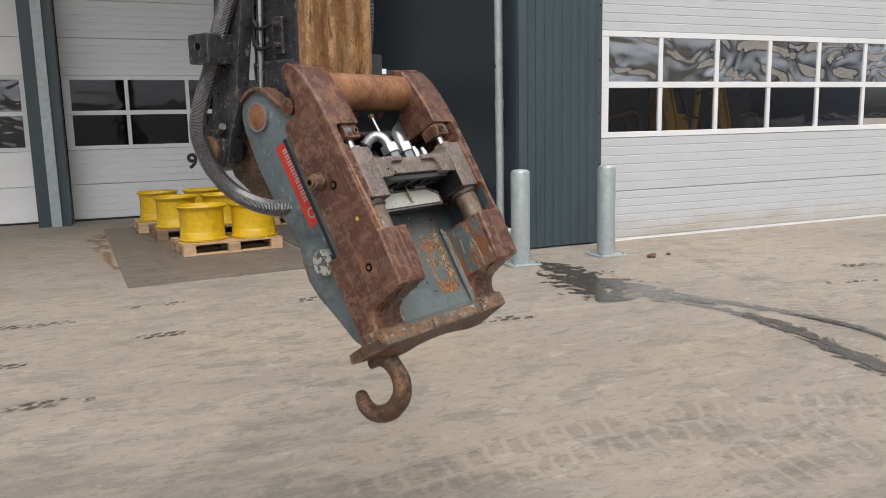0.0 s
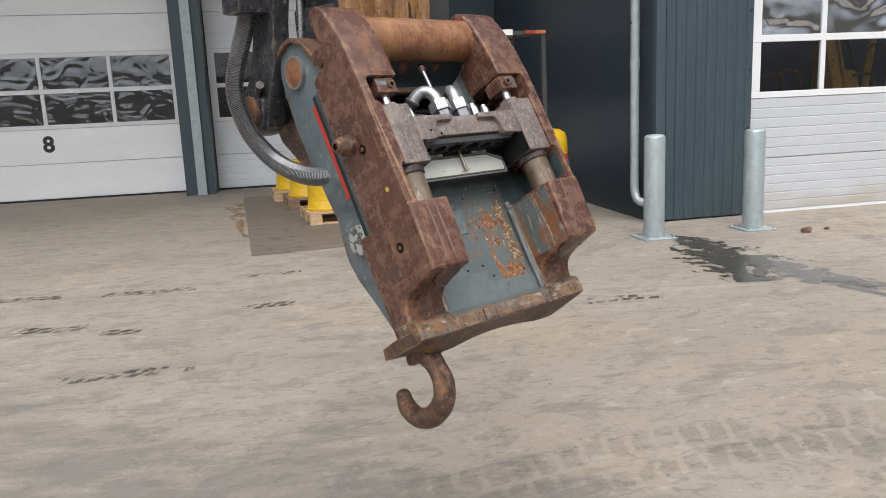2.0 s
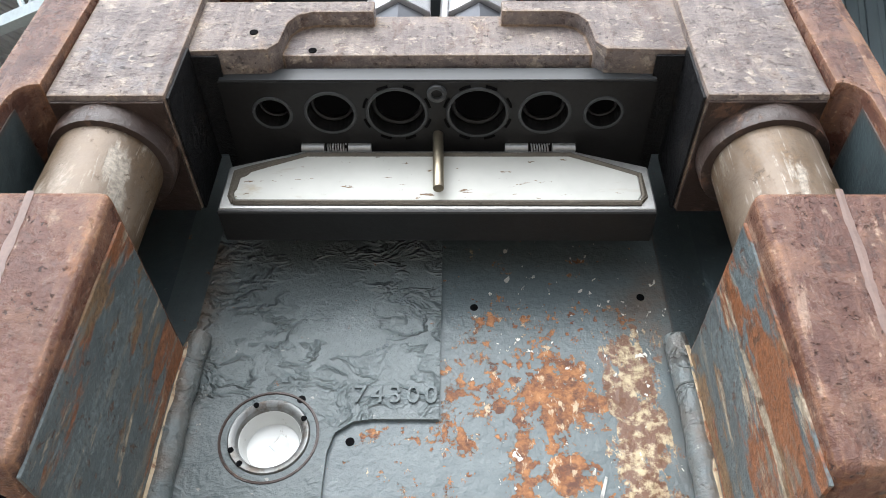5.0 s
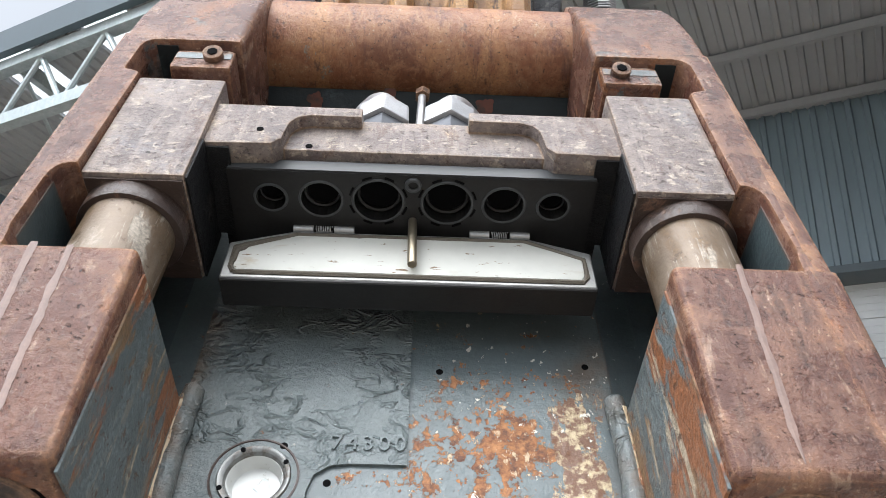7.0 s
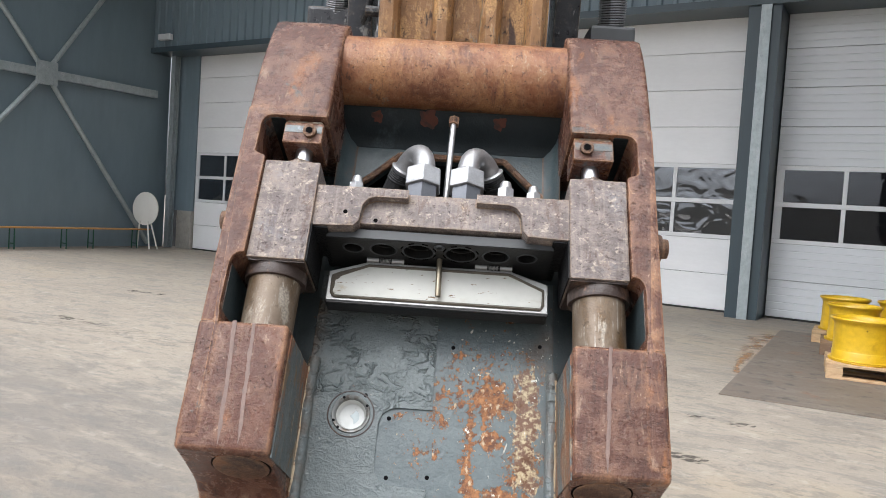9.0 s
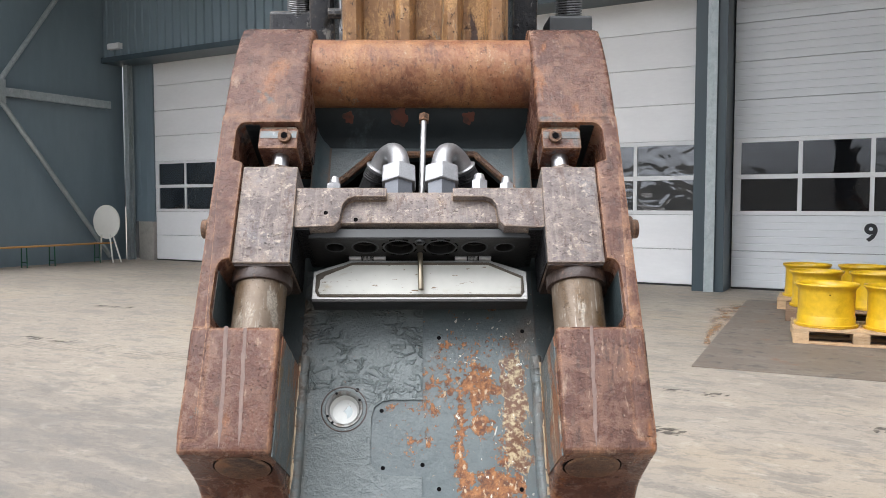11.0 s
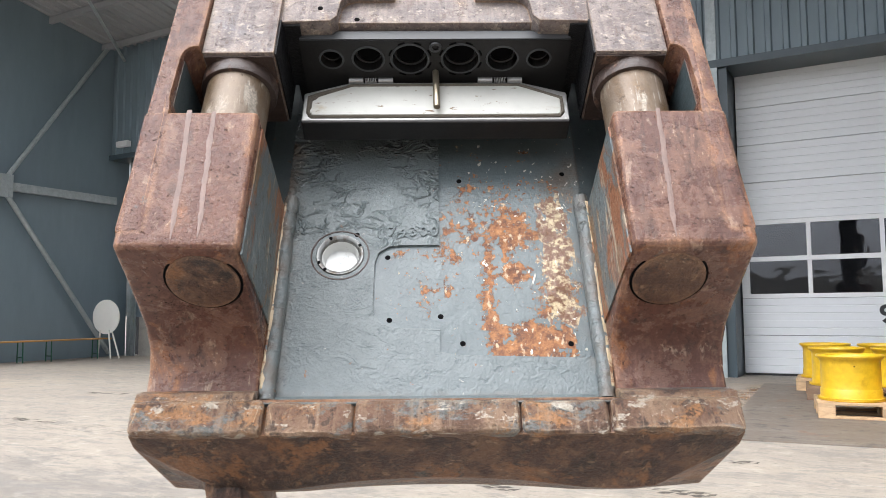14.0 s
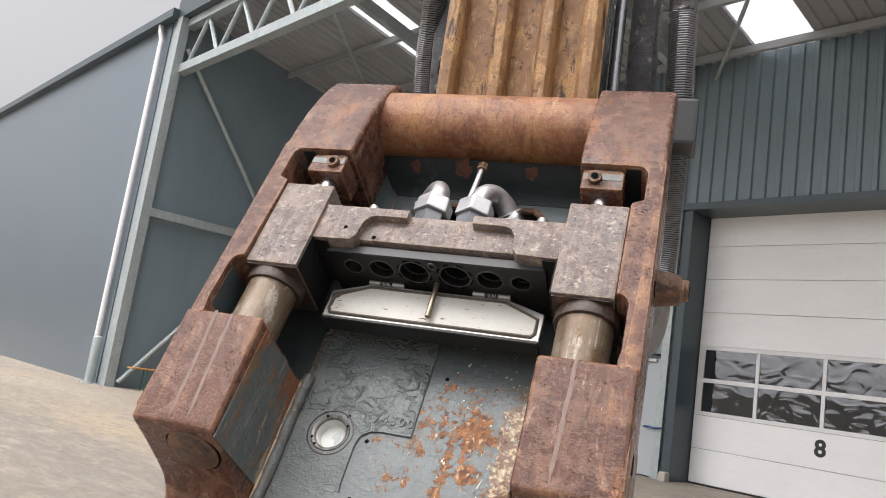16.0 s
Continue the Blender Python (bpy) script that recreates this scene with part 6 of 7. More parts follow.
for s in (-1, 1):
    a, b = span(s, 0.170, 0.2465)
    part("slide_shoe", box(a, b, 0.2440, 0.393, -0.105, -0.0015, 0.003, 2), M_BLOCK, slide, smooth=True)
    # Dark films paint the cavity's shade onto the shoes and cross block.
    g0, g1 = span(s, 0.1682, 0.1698)
    part("shade_film", box(g0, g1, 0.2450, 0.2995, -0.104, -0.0045), M_SHADE_GREASE, slide, "black grease and painted shade on the shoe's inner side")
    part("under_shade", box(*span(s, 0.1495, 0.1680), 0.2978, 0.2998, -0.0995, -0.0110), M_SHADE_GREASE, slide, "painted black shade under the cross block")
    part("foot_shade", box(*span(s, 0.1715, 0.2440), 0.2418, 0.2438, -0.1035, -0.0060), M_COLLAR, slide)
for x, y, z in ((-0.128, 0.322, -0.0075), (-0.088, 0.318, -0.020)):
    part("grease_hole", cyl((x, y, z - 0.002), (x, y, z + 0.0006), 0.003, 12), M_HOLE, slide)
PORTS = [(q * x, r) for q in (-1, 1) for x, r in ((0.029, 0.0205), (0.077, 0.0170), (0.119, 0.0125))]
vp = bmesh.new()
rect = [vp.verts.new((x, 0.2905, z)) for x, z in ((-0.153, -0.122), (0.153, -0.122), (0.153, -0.031), (-0.153, -0.031))]
top = [vp.verts.new((v.co.x, 0.3055, v.co.z)) for v in rect]
loops = [vp.edges.new((rect[j], rect[(j + 1) % 4])) for j in range(4)]
for x, r in PORTS:
    lo = [vp.verts.new((x + r * math.cos(j * math.pi / 14), 0.2905, -0.058 + r * math.sin(j * math.pi / 14))) for j in range(28)]
    hi = [vp.verts.new((v.co.x, 0.3050, v.co.z)) for v in lo]
    loops += [vp.edges.new((lo[j], lo[(j + 1) % 28])) for j in range(28)]
    for j in range(28):
        vp.faces.new((lo[j], lo[(j + 1) % 28], hi[(j + 1) % 28], hi[j]))
    vp.faces.new(hi)
bmesh.ops.triangle_fill(vp, use_beauty=True, use_dissolve=False, edges=loops)
for j in range(4):
    vp.faces.new((rect[j], rect[(j + 1) % 4], top[(j + 1) % 4], top[j]))
vp.faces.new(top)
valve = part("coupling_plate", vp, M_VALVE, slide, "black coupling plate with six round ports")
valve.location = (0, 0.003, 0.002)
# Added black filler behind the block; it keeps light out of the cavity.
part("rear_filler", box(-0.166, 0.166, 0.306, 0.358, -0.152, -0.1005, 0.004), M_SHADE_GREASE, slide, "black filler added behind the cross block to keep light out")
part("plate_front_strip", box(-0.152, 0.152, 0.2915, 0.3045, -0.031, -0.0295), M_FKDARK, valve)
for x, r in PORTS:
    part("port_seat", lathe_ring(r - 0.0005, r * 0.80, 0.004, (x, 0.3046, -0.058)), M_VALVE, valve, smooth=True)
    part("port_bore", cyl((x, 0.3049, -0.058), (x, 0.3041, -0.058), r * 0.79, 24), M_HOLE, valve)
    part("port_rim", lathe_ring(r + 0.0022, r - 0.0002, 0.0010, (x, 0.2905, -0.058)), M_FKDARK, valve)
    if r > 0.02:
        for j in range(8):
            arc = [(x + 0.0243 * math.cos(j * math.pi / 4 + 0.39 + q), 0.2903, -0.058 + 0.0243 * math.sin(j * math.pi / 4 + 0.39 + q)) for q in (-0.17, -0.085, 0, 0.085, 0.17)]
            part("port_notch", sweep(arc, 0.0010, 6), M_HOLE, valve)
part("centre_screw", lathe_ring(0.007, 0.004, 0.003, (0.0, 0.2905, -0.040)), M_FKDARK, valve)
# hinged cover, hanging open, its white inside to the front
lidp = [(-0.1525, 0.2225), (0.1525, 0.2225), (0.1525, 0.266), (0.100, 0.2835), (-0.100, 0.2835), (-0.1525, 0.266)]
lid = part("cover_flap", prism(lidp, "z", -0.100, -0.0885, 0.0012, 1), M_LIDSTEEL, slide, "open hinged cover flap with a white inside")
lid.location = (0, 0.004, 0.002)
inn = [(-0.142, 0.2285), (0.142, 0.2285), (0.1455, 0.2345), (0.1455, 0.256), (0.098, 0.2775), (-0.098, 0.2775), (-0.1455, 0.256), (-0.1455, 0.2345)]
gas = [Vector((x, y, -0.0882)) for x, y in [*inn, inn[0]]]
part("seal", sweep(gas, 0.0024, 6), M_SEALANT, lid, "grey-brown sealant bead")
part("sealant_smear", prism([(-0.1475, 0.2350), (-0.1478, 0.2600), (-0.138, 0.2648), (-0.118, 0.2722), (-0.105, 0.2755), (-0.112, 0.2702), (-0.128, 0.2640), (-0.134, 0.2600), (-0.1375, 0.2545), (-0.1415, 0.2525), (-0.1420, 0.2400)], "z", -0.0885, -0.0862, 0.0008, 1), M_SEALANT, lid)
part("inside_face", prism([(x * 0.985, 0.2535 + (y - 0.2535) * 0.93) for x, y in inn], "z", -0.0888, -0.0872, 0.0005, 1), M_LID, lid, "oily white inside of the flap")
part("flap_edge", box(-0.152, 0.152, 0.2185, 0.2222, -0.117, -0.0875, 0.001, 1), M_VALVE, lid)
for s in (-1, 1):
    a, b = span(s, 0.050, 0.102)
    hg = sweep([(a, 0.2875, -0.090), (a + 0.017, 0.2875, -0.090)], 0.0042, 10)
    sweep([(b - 0.017, 0.2875, -0.090), (b, 0.2875, -0.090)], 0.0042, 10, into=hg)
    hinge = part("hinge", hg, M_LIDSTEEL, lid, smooth=True)
    coil = [Vector((a + 0.019 + 0.014 * k / 60, 0.2875 + 0.0034 * math.cos(k * 0.75), -0.090 + 0.0034 * math.sin(k * 0.75))) for k in range(61)]
    part("hinge_spring", sweep(coil, 0.0007, 5), M_LIDSTEEL, hinge)
part("release_pin", cyl((0.0, 0.300, -0.076), (0.0015, 0.238, -0.0775), 0.0040, 14, bevel=0.001), M_BRASSY, slide, "oily brass-coloured pin", smooth=True)

# hydraulic elbows and nuts on the cross block
for s in (-1, 1):
    x = s * 0.031
    nut = part("hose_nut", cyl((x, 0.388, -0.047), (x, 0.416, -0.047), 0.0280, 6, 0.0270, 0.002), M_ZINC, slide, "large zinc hexagon nut")
    part("adapter", cyl((x, 0.358, -0.047), (x, 0.389, -0.047), 0.0225, 6), M_ZINCDARK, slide, smooth=True)
    el = smooth_line([(x, 0.412, -0.047), (x + s * 0.001, 0.432, -0.049), (x + s * 0.006, 0.449, -0.056), (x + s * 0.015, 0.458, -0.068), (x + s * 0.026, 0.456, -0.082), (x + s * 0.033, 0.449, -0.092)], 20)
    part("elbow", sweep(el, 0.0155, 16), M_ZINC, slide, "zinc-plated pipe elbow", smooth=True)
    hz = smooth_line([el[-1], (x + s * 0.043, 0.436, -0.108), (x + s * 0.058, 0.410, -0.138), (x + s * 0.070, 0.375, -0.185)], 70)
    part("ferrule", sweep([hz[0], hz[2], hz[3], hz[6], hz[7], hz[9]], [0.0175, 0.0200, 0.0200, 0.0185, 0.0180, 0.0165], 20), M_ZINC, slide, "bright crimped hose end", smooth=True)
    part("elbow_hose", sweep(hz[8:], [0.0168 + (0.0012 if k < 16 and k % 3 else 0.0) for k in range(62)], 14), M_RUBBER, slide, "black rubber hose")
    for dx, r, y1 in ((0.126, 0.0108, 0.400), (0.0865, 0.0125 if s > 0 else 0.006, 0.405 if s > 0 else 0.374)):
        part("small_nut", cyl((s * dx, 0.361, -0.055), (s * dx, y1 - 0.006, -0.055), r, 6), M_ZINC, slide)
        part("cap", cyl((s * dx, y1 - 0.006, -0.055), (s * dx, y1 + 0.006, -0.055), r * 0.8, 16, r * 0.6), M_ZINC, slide, smooth=True)
        bz = smooth_line([(s * dx, 0.385, -0.058), (s * (dx + 0.012), 0.392, -0.075), (s * (dx + 0.016), 0.386, -0.13), (s * (dx + 0.005), 0.375, -0.22)], 16)
        part("thin_hose", sweep(bz, 0.0065, 10), M_RUBBER, slide, smooth=True)

# red label on the ear plate, its print worn to bars
for s in (-1,):
    lb = part("label_plate", box(-0.2105, -0.2082, 0.290, 0.556, -0.298, -0.236), M_RED, qc, "red sticker with worn pale print")
    for k in range(9):
        y = 0.366 + 0.0195 * k
        for j, (dy, w0, w1) in enumerate(((0.0, 0.34, 0.74), (0.0088, 0.34, 0.60 + 0.14 * (k % 2)))):
            part("print_bar", box(-0.2112, -0.2104, y + dy, y + dy + 0.0052, -0.298 + 0.062 * w0, -0.298 + 0.062 * w1, 0.0003, 1), M_LABELGREY, lb)
    emblem = lathe([(0.0165, 0.0), (0.0165, 0.0008), (0.0120, 0.0008), (0.0120, 0.0)], 28)
    bmesh.ops.transform(emblem, matrix=Matrix.Translation((-0.2104, 0.326, -0.266)) @ pose(0, 0, 0, 0, -90), verts=emblem.verts)
    part("print_ring", emblem, M_LABELGREY, lb)
part("paint_spot", cyl((-0.2845, 0.206, -0.046), (-0.2858, 0.206, -0.046), 0.006, 9), M_YDOT, qc)

# ---- the excavator arm: x across, y away from the coupler's face, z up; origin at the coupler's foot ----
arm = thing("excavator_arm", Matrix.Translation(CO) @ pose(0, 0, 0, 0, 0, TURN), "black excavator stick with a worn brown ribbed wear plate", "excavator arm")
TOP = 3.2
part("stick", box(-0.135, 0.135, 0.492, 0.70, 0.52, TOP, 0.012), M_ARM, arm, "black scratched box-section stick")
part("stick_end", prism([(0.505, 0.60), (0.50, 0.47), (0.53, 0.385), (0.58, 0.35), (0.63, 0.355), (0.675, 0.40), (0.69, 0.60)], "x", -0.15, 0.15, 0.01), M_ARM, arm)
part("wear_plate", box(-0.138, 0.150, 0.482, 0.4915, 0.50, TOP, 0.003), M_WEAR, arm, "worn brown wear plate")
for x in (-0.121, -0.030, 0.052, 0.128):
    part("wear_rib", prism([(x - 0.019, 0.4815), (x - 0.016, 0.460), (x - 0.008, 0.450), (x + 0.008, 0.450), (x + 0.016, 0.460), (x + 0.019, 0.4815)], "z", 0.50, TOP, 0.003), M_WEAR, arm)
for s in (-1, 1):
    lk_ = [(0.805 - 0.062, 0.29), (0.805, 0.262), (0.805 + 0.062, 0.29), (0.875, 0.335), (0.862, 0.39), (0.812, 0.44), (0.785, 0.56), (0.765, 0.78), (0.745, TOP), (0.615, TOP), (0.63, 0.78), (0.674, 0.56), (0.68, 0.46), (0.72, 0.38), (0.735, 0.32)]
    a, b = span(s, 0.175, 0.225)
    link = part("link_arm", prism(lk_, "x", a, b, 0.006), M_ARM, arm, "black link arm", smooth=True)
    part("link_pin", cyl((s * 0.20, 0.805, 0.33), (s * 0.252, 0.805, 0.33), 0.046, 28, bevel=0.005), M_RUSTDARK, link, smooth=True)
    part("link_boss", cyl((s * 0.17, 0.805, 0.33), (s * 0.238, 0.805, 0.33), 0.066, 32, bevel=0.005), M_ARM, link, smooth=True)
    part("pin_bolt", cyl((s * 0.236, 0.76, 0.385), (s * 0.250, 0.725, 0.405), 0.012, 6), M_ARM, link)
    part("cylinder_rod", cyl((s * 0.155, 0.655, 0.40), (s * 0.155, 0.62, 1.0), 0.011, 14), M_CHROME, arm, smooth=True)
    if s < 0:
        hx = [(-0.20, 0.47, 1.45), (-0.212, 0.545, 1.15), (-0.232, 0.628, 0.86), (-0.246, 0.670, 0.765), (-0.252, 0.706, 0.690), (-0.257, 0.745, 0.592), (-0.267, 0.782, 0.508), (-0.279, 0.798, 0.450), (-0.288, 0.797, 0.402), (-0.289, 0.785, 0.350), (-0.272, 0.748, 0.265), (-0.245, 0.672, 0.195), (-0.222, 0.56, 0.162), (-0.165, 0.45, 0.165)]
    else:
        hx = [(0.262, 0.62, 2.2), (0.27, 0.60, 0.95), (0.275, 0.59, 0.80), (0.28, 0.62, 0.62), (0.28, 0.70, 0.46), (0.275, 0.70, 0.30), (0.26, 0.60, 0.20), (0.21, 0.44, 0.175)]
    core = smooth_line(hx, 90)
    hose = part("hydraulic_hose", sweep(core, 0.0212, 14), M_RUBBER, arm, "black hose in a steel spiral guard", smooth=True)
    fine_ = smooth_line(hx, 600)
    runs = [0.0]
    for a_, b_ in zip(fine_, fine_[1:]):
        runs.append(runs[-1] + (b_ - a_).length)
    n = int(runs[-1] / 0.0044) * 9
    dense, j_ = [], 0
    for k in range(n):
        want = runs[-1] * k / (n - 1)
        while j_ < 598 and runs[j_ + 1] < want:
            j_ += 1
        dense.append(fine_[j_].lerp(fine_[j_ + 1], (want - runs[j_]) / max(1e-9, runs[j_ + 1] - runs[j_])))
    coil, side_ = [], None
    for k, p in enumerate(dense):
        d = (dense[min(k + 1, n - 1)] - dense[max(k - 1, 0)]).normalized()
        side_ = d.orthogonal().normalized() if side_ is None else (side_ - d * side_.dot(d)).normalized()
        ang = 2 * math.pi * k / 9
        coil.append(p + (side_ * math.cos(ang) + d.cross(side_) * math.sin(ang)) * 0.0245)
    part("spiral_guard", sweep(coil, 0.0016, 5), M_HOSE, hose)
part("hose_clamp", box(-0.312, -0.195, 0.690, 0.785, 0.590, 0.678, 0.008), M_ARM, arm, "dark bent hose clamp with a rusty face")
part("hose_clamp", box(0.235, 0.316, 0.565, 0.655, 0.555, 0.640, 0.006), M_FKDARK, arm, "grey steel hose clamp")
part("clamp_face", box(-0.262, -0.193, 0.692, 0.735, 0.597, 0.672, 0.004), M_RUSTDARK, arm)
part("clamp_screw", cyl((-0.310, 0.735, 0.640), (-0.3145, 0.735, 0.640), 0.010, 12), M_HOLE, arm)
bk = box(-0.150, -0.1355, 0.545, 0.585, 0.615, 0.725, 0.004)
for z in (0.64, 0.70):
    cyl((-0.15, 0.562, z), (-0.175, 0.562, z), 0.010, 10, into=bk)
part("pipe_bracket", bk, M_ARM, arm)
for z in (0.64, 0.70):
    part("steel_pipe", sweep(smooth_line([(-0.172, 0.562, z), (-0.185, 0.60, z - 0.01), (-0.182, 0.63, z + 0.01), (-0.180, 0.64, z + 0.12), (-0.18, 0.64, z + 1.2)], 24), 0.006, 8), M_VALVE, arm, smooth=True)
part("side_bolt", cyl((-0.14, 0.53, 1.02), (-0.185, 0.53, 1.02), 0.016, 6), M_ZINC, arm)
# rear ear of the coupler that takes the link pin
for s in (-1, 1):
    a, b = span(s, 0.085, 0.135)
    ear2 = [(0.42, 0.02), (0.50, 0.05), (0.62, 0.118), (0.72, 0.17), (0.83, 0.24), (0.868, 0.30), (0.865, 0.36), (0.82, 0.40), (0.76, 0.39), (0.71, 0.34), (0.60, 0.29), (0.42, 0.26)]
    re_ = prism(ear2, "x", a, b, 0.006)
    ob_ = part("rear_ear", re_, M_RUSTDARK, qc, smooth=True)
    ob_.matrix_parent_inverse = (COUPLER.inverted() @ arm.matrix_world)
part("link_pin_bar", cyl((-0.17, 0.805, 0.33), (0.17, 0.805, 0.33), 0.04, 24), M_ARM, arm, smooth=True)

# ---- pallets with wheel rims ----
def pallet(m, label, wood):
    p = thing("pallet", m, label, "pallet", "pallets")
    bd, bl = [], []
    for k in range(7):
        y = 0.05 + k * (0.8 - 0.1) / 6
        part("deck_board", box(0, 1.2, y - 0.048, y + 0.048, 0.122, 0.144, 0.002, 1), wood, p)
    for y in (0.05, 0.4, 0.75):
        for x in (0.0725, 0.6, 1.1275):
            part("block", box(x - 0.0725, x + 0.0725, y - 0.05, y + 0.05, 0.022, 0.1, 0.002, 1), wood, p)
        part("bottom_board", box(0, 1.2, y - 0.05, y + 0.05, 0.0, 0.022, 0.002, 1), wood, p)
    for x in (0.0725, 0.6, 1.1275):
        part("cross_board", box(x - 0.0725, x + 0.0725, 0, 0.8, 0.1, 0.122, 0.002, 1), wood, p)
    return p


def wheel_rim(m):
    r = thing("wheel_rim", m, "yellow painted steel wheel rim standing on a pallet", "wheel rim", "wheel rims")
    prof = [(0.322, 0.0), (0.328, 0.010), (0.324, 0.022), (0.304, 0.030), (0.299, 0.040), (0.298, 0.105), (0.294, 0.110), (0.291, 0.118), (0.290, 0.200), (0.290, 0.355), (0.295, 0.385), (0.312, 0.406), (0.328, 0.418), (0.333, 0.430), (0.327, 0.444), (0.312, 0.440), (0.298, 0.425), (0.282, 0.39), (0.272, 0.34), (0.270, 0.20), (0.270, 0.10), (0.276, 0.05), (0.29, 0.012)]
    prof = [(r_ * 0.90, z_ * 0.97) for r_, z_ in prof]
    part("barrel", lathe(prof, 48), M_YELLOW, r, smooth=True)
    part("disc", lathe([(0.245, 0.16), (0.19, 0.20), (0.12, 0.205), (0.12, 0.22), (0.19, 0.215), (0.245, 0.175)], 40), M_YELLOW, r, smooth=True)
    part("lock_ring", lathe([(0.297, 0.02), (0.298, 0.026), (0.290, 0.03), (0.288, 0.024)], 48), M_YELLOW, r, smooth=True)
    part("valve_hole", cyl((0.0, -0.255, 0.33), (0.0, -0.2635, 0.33), 0.007, 10), M_HOLE, r)
    return r


stacks = [((-0.49, 8.44), 6.5, M_WOOD, "pale new pine pallet under yellow rims", ((0.31, 0.36), (0.93, 0.30))),
          ((-0.70, 9.98), 5.0, M_WOODOLD, "dark weathered wooden pallet under yellow rims", ((0.33, 0.40), (0.97, 0.40))),
          ((-0.90, 11.05), 3.0, M_WOOD, "pale pine pallet under yellow rims near the door", ((0.34, 0.42), (1.0, 0.42)))]
rim0 = None
for (x, y), turn, wood, lab, spots in stacks:
    pm = pose(x, y, 0.012, 0, 0, turn)
    pallet(pm, lab, wood)
    for k, (u, v) in enumerate(spots):
        m_ = pm @ pose(u, v, 0.1445, 0, 0, 40 * k + 10 * u)
        if rim0 is None:
            rim0 = wheel_rim(m_)
        else:
            copy_thing(rim0, m_)
pb = pallet(pose(1.0, 10.9, 0.012, 0, 0, 4), "pale pallet with blue plastic on it", M_WOOD)
bt = thing("blue_sheet", pose(1.05, 10.92, 0.1605, 0, 0, 4), "crumpled blue plastic sheeting on a pallet", "sheet")
bb = bmesh.new()
bmesh.ops.create_grid(bb, x_segments=22, y_segments=14, size=0.5)
for v in bb.verts:
    e = max(abs(v.co.x), abs(v.co.y)) / 0.5
    v.co = Vector((v.co.x * 1.08 + 0.55, v.co.y * 0.74 + 0.38, (1 - e ** 6) * (0.16 + 0.09 * noise.noise(v.co * 7)) + 0.002))
part("sheeting", bb, M_BLUE, bt, smooth=True)

# ---- forklift, seen from behind: x across, y ahead ----
fk = thing("forklift", pose(1.76, 7.04, 0, 0, 0, 5.0), "yellow and grey forklift truck with a scraped counterweight", "forklift")


def rounded(hw, d, z, taper=1.0):
    pts = [(-1, 1.0), (-1, 0.42), (-0.93, 0.22), (-0.78, 0.08), (-0.5, 0.0), (0.5, 0.0), (0.78, 0.08), (0.93, 0.22), (1, 0.42), (1, 1.0)]
    return [(x * hw * taper, y * d, z) for x, y in pts]


def loft(sections):
    bm = bmesh.new()
    rows = [[bm.verts.new(p) for p in s] for s in sections]
    n = len(rows[0])
    for a, b in zip(rows, rows[1:]):
        for k in range(n):
            bm.faces.new((a[k], a[(k + 1) % n], b[(k + 1) % n], b[k]))
    bm.faces.new(rows[0][::-1])
    bm.faces.new(rows[-1])
    return bm


def inset(sec, dy):
    return [(x, y + dy, z) for x, y, z in sec]


cw = part("counterweight", loft([inset(rounded(0.575, 0.5, 0.10, 0.55), 0.10), inset(rounded(0.575, 0.5, 0.20, 0.72), 0.04), inset(rounded(0.575, 0.5, 0.40, 0.96), 0.0), rounded(0.575, 0.5, 0.52), rounded(0.575, 0.5, 0.715)]), M_SCRAPED, fk, "scraped dark grey cast counterweight", smooth=True)
part("tow_recess", box(-0.17, -0.02, -0.004, 0.06, 0.46, 0.54), M_HOLE, cw)
part("tow_recess", box(0.0, 0.17, -0.004, 0.06, 0.46, 0.54), M_HOLE, cw)
part("tow_block", prism([(-0.17, 0.445), (0.19, 0.445), (0.19, 0.17), (-0.20, 0.17)], "y", -0.012, 0.10, 0.006), M_SCRAPED, cw)
part("tow_hole", box(-0.06, 0.06, -0.016, 0.05, 0.30, 0.38), M_HOLE, cw)
for x in (-0.12, 0.14):
    part("lower_notch", cyl((x, 0.05, 0.115), (x, 0.16, 0.115), 0.05, 16), M_HOLE, cw)


def notched(hw, d, z, taper=1.0, grow=0.0):
    """A hood section with the grille's recess cut into its rear."""
    pts = [(-1, 1.0), (-1, 0.42), (-0.93, 0.22), (-0.78, 0.08), (-0.49, 0.0), (-0.49, 0.62), (0.52, 0.62), (0.52, 0.0), (0.78, 0.08), (0.93, 0.22), (1, 0.42), (1, 1.0)]
    return [(x * (hw * taper + grow), y * d - grow, z) for x, y in pts]


hood = part("hood", loft([inset(rounded(0.565, 0.55, 0.905), 0.012), inset(rounded(0.565, 0.55, 0.955), 0.02), inset(rounded(0.55, 0.52, 1.01), 0.045), inset(rounded(0.50, 0.42, 1.045), 0.11), inset(rounded(0.42, 0.35, 1.055), 0.18)]), M_YELLOW, fk, "yellow rounded rear hood", smooth=True)
part("hood_side", loft([inset(notched(0.565, 0.55, 0.716), 0.012), inset(notched(0.565, 0.55, 0.905), 0.012)]), M_YELLOW, fk, smooth=True)
part("red_band", loft([inset(notched(0.565, 0.55, 0.722, 1.0, 0.003), 0.012), inset(notched(0.565, 0.55, 0.785, 1.0, 0.003), 0.012)]), M_REDST, fk)
part("grille_cavity", box(-0.275, 0.29, 0.335, 0.345, 0.716, 0.905), M_HOLE, fk)
part("engine_cover", box(-0.55, 0.55, 0.5, 1.25, 0.60, 1.02, 0.03), M_YELLOW, fk, smooth=True)
part("side_band", prism([(0.45, 0.72), (1.25, 0.66), (1.25, 0.60), (0.45, 0.655)], "x", -0.556, 0.556), M_REDST, fk)
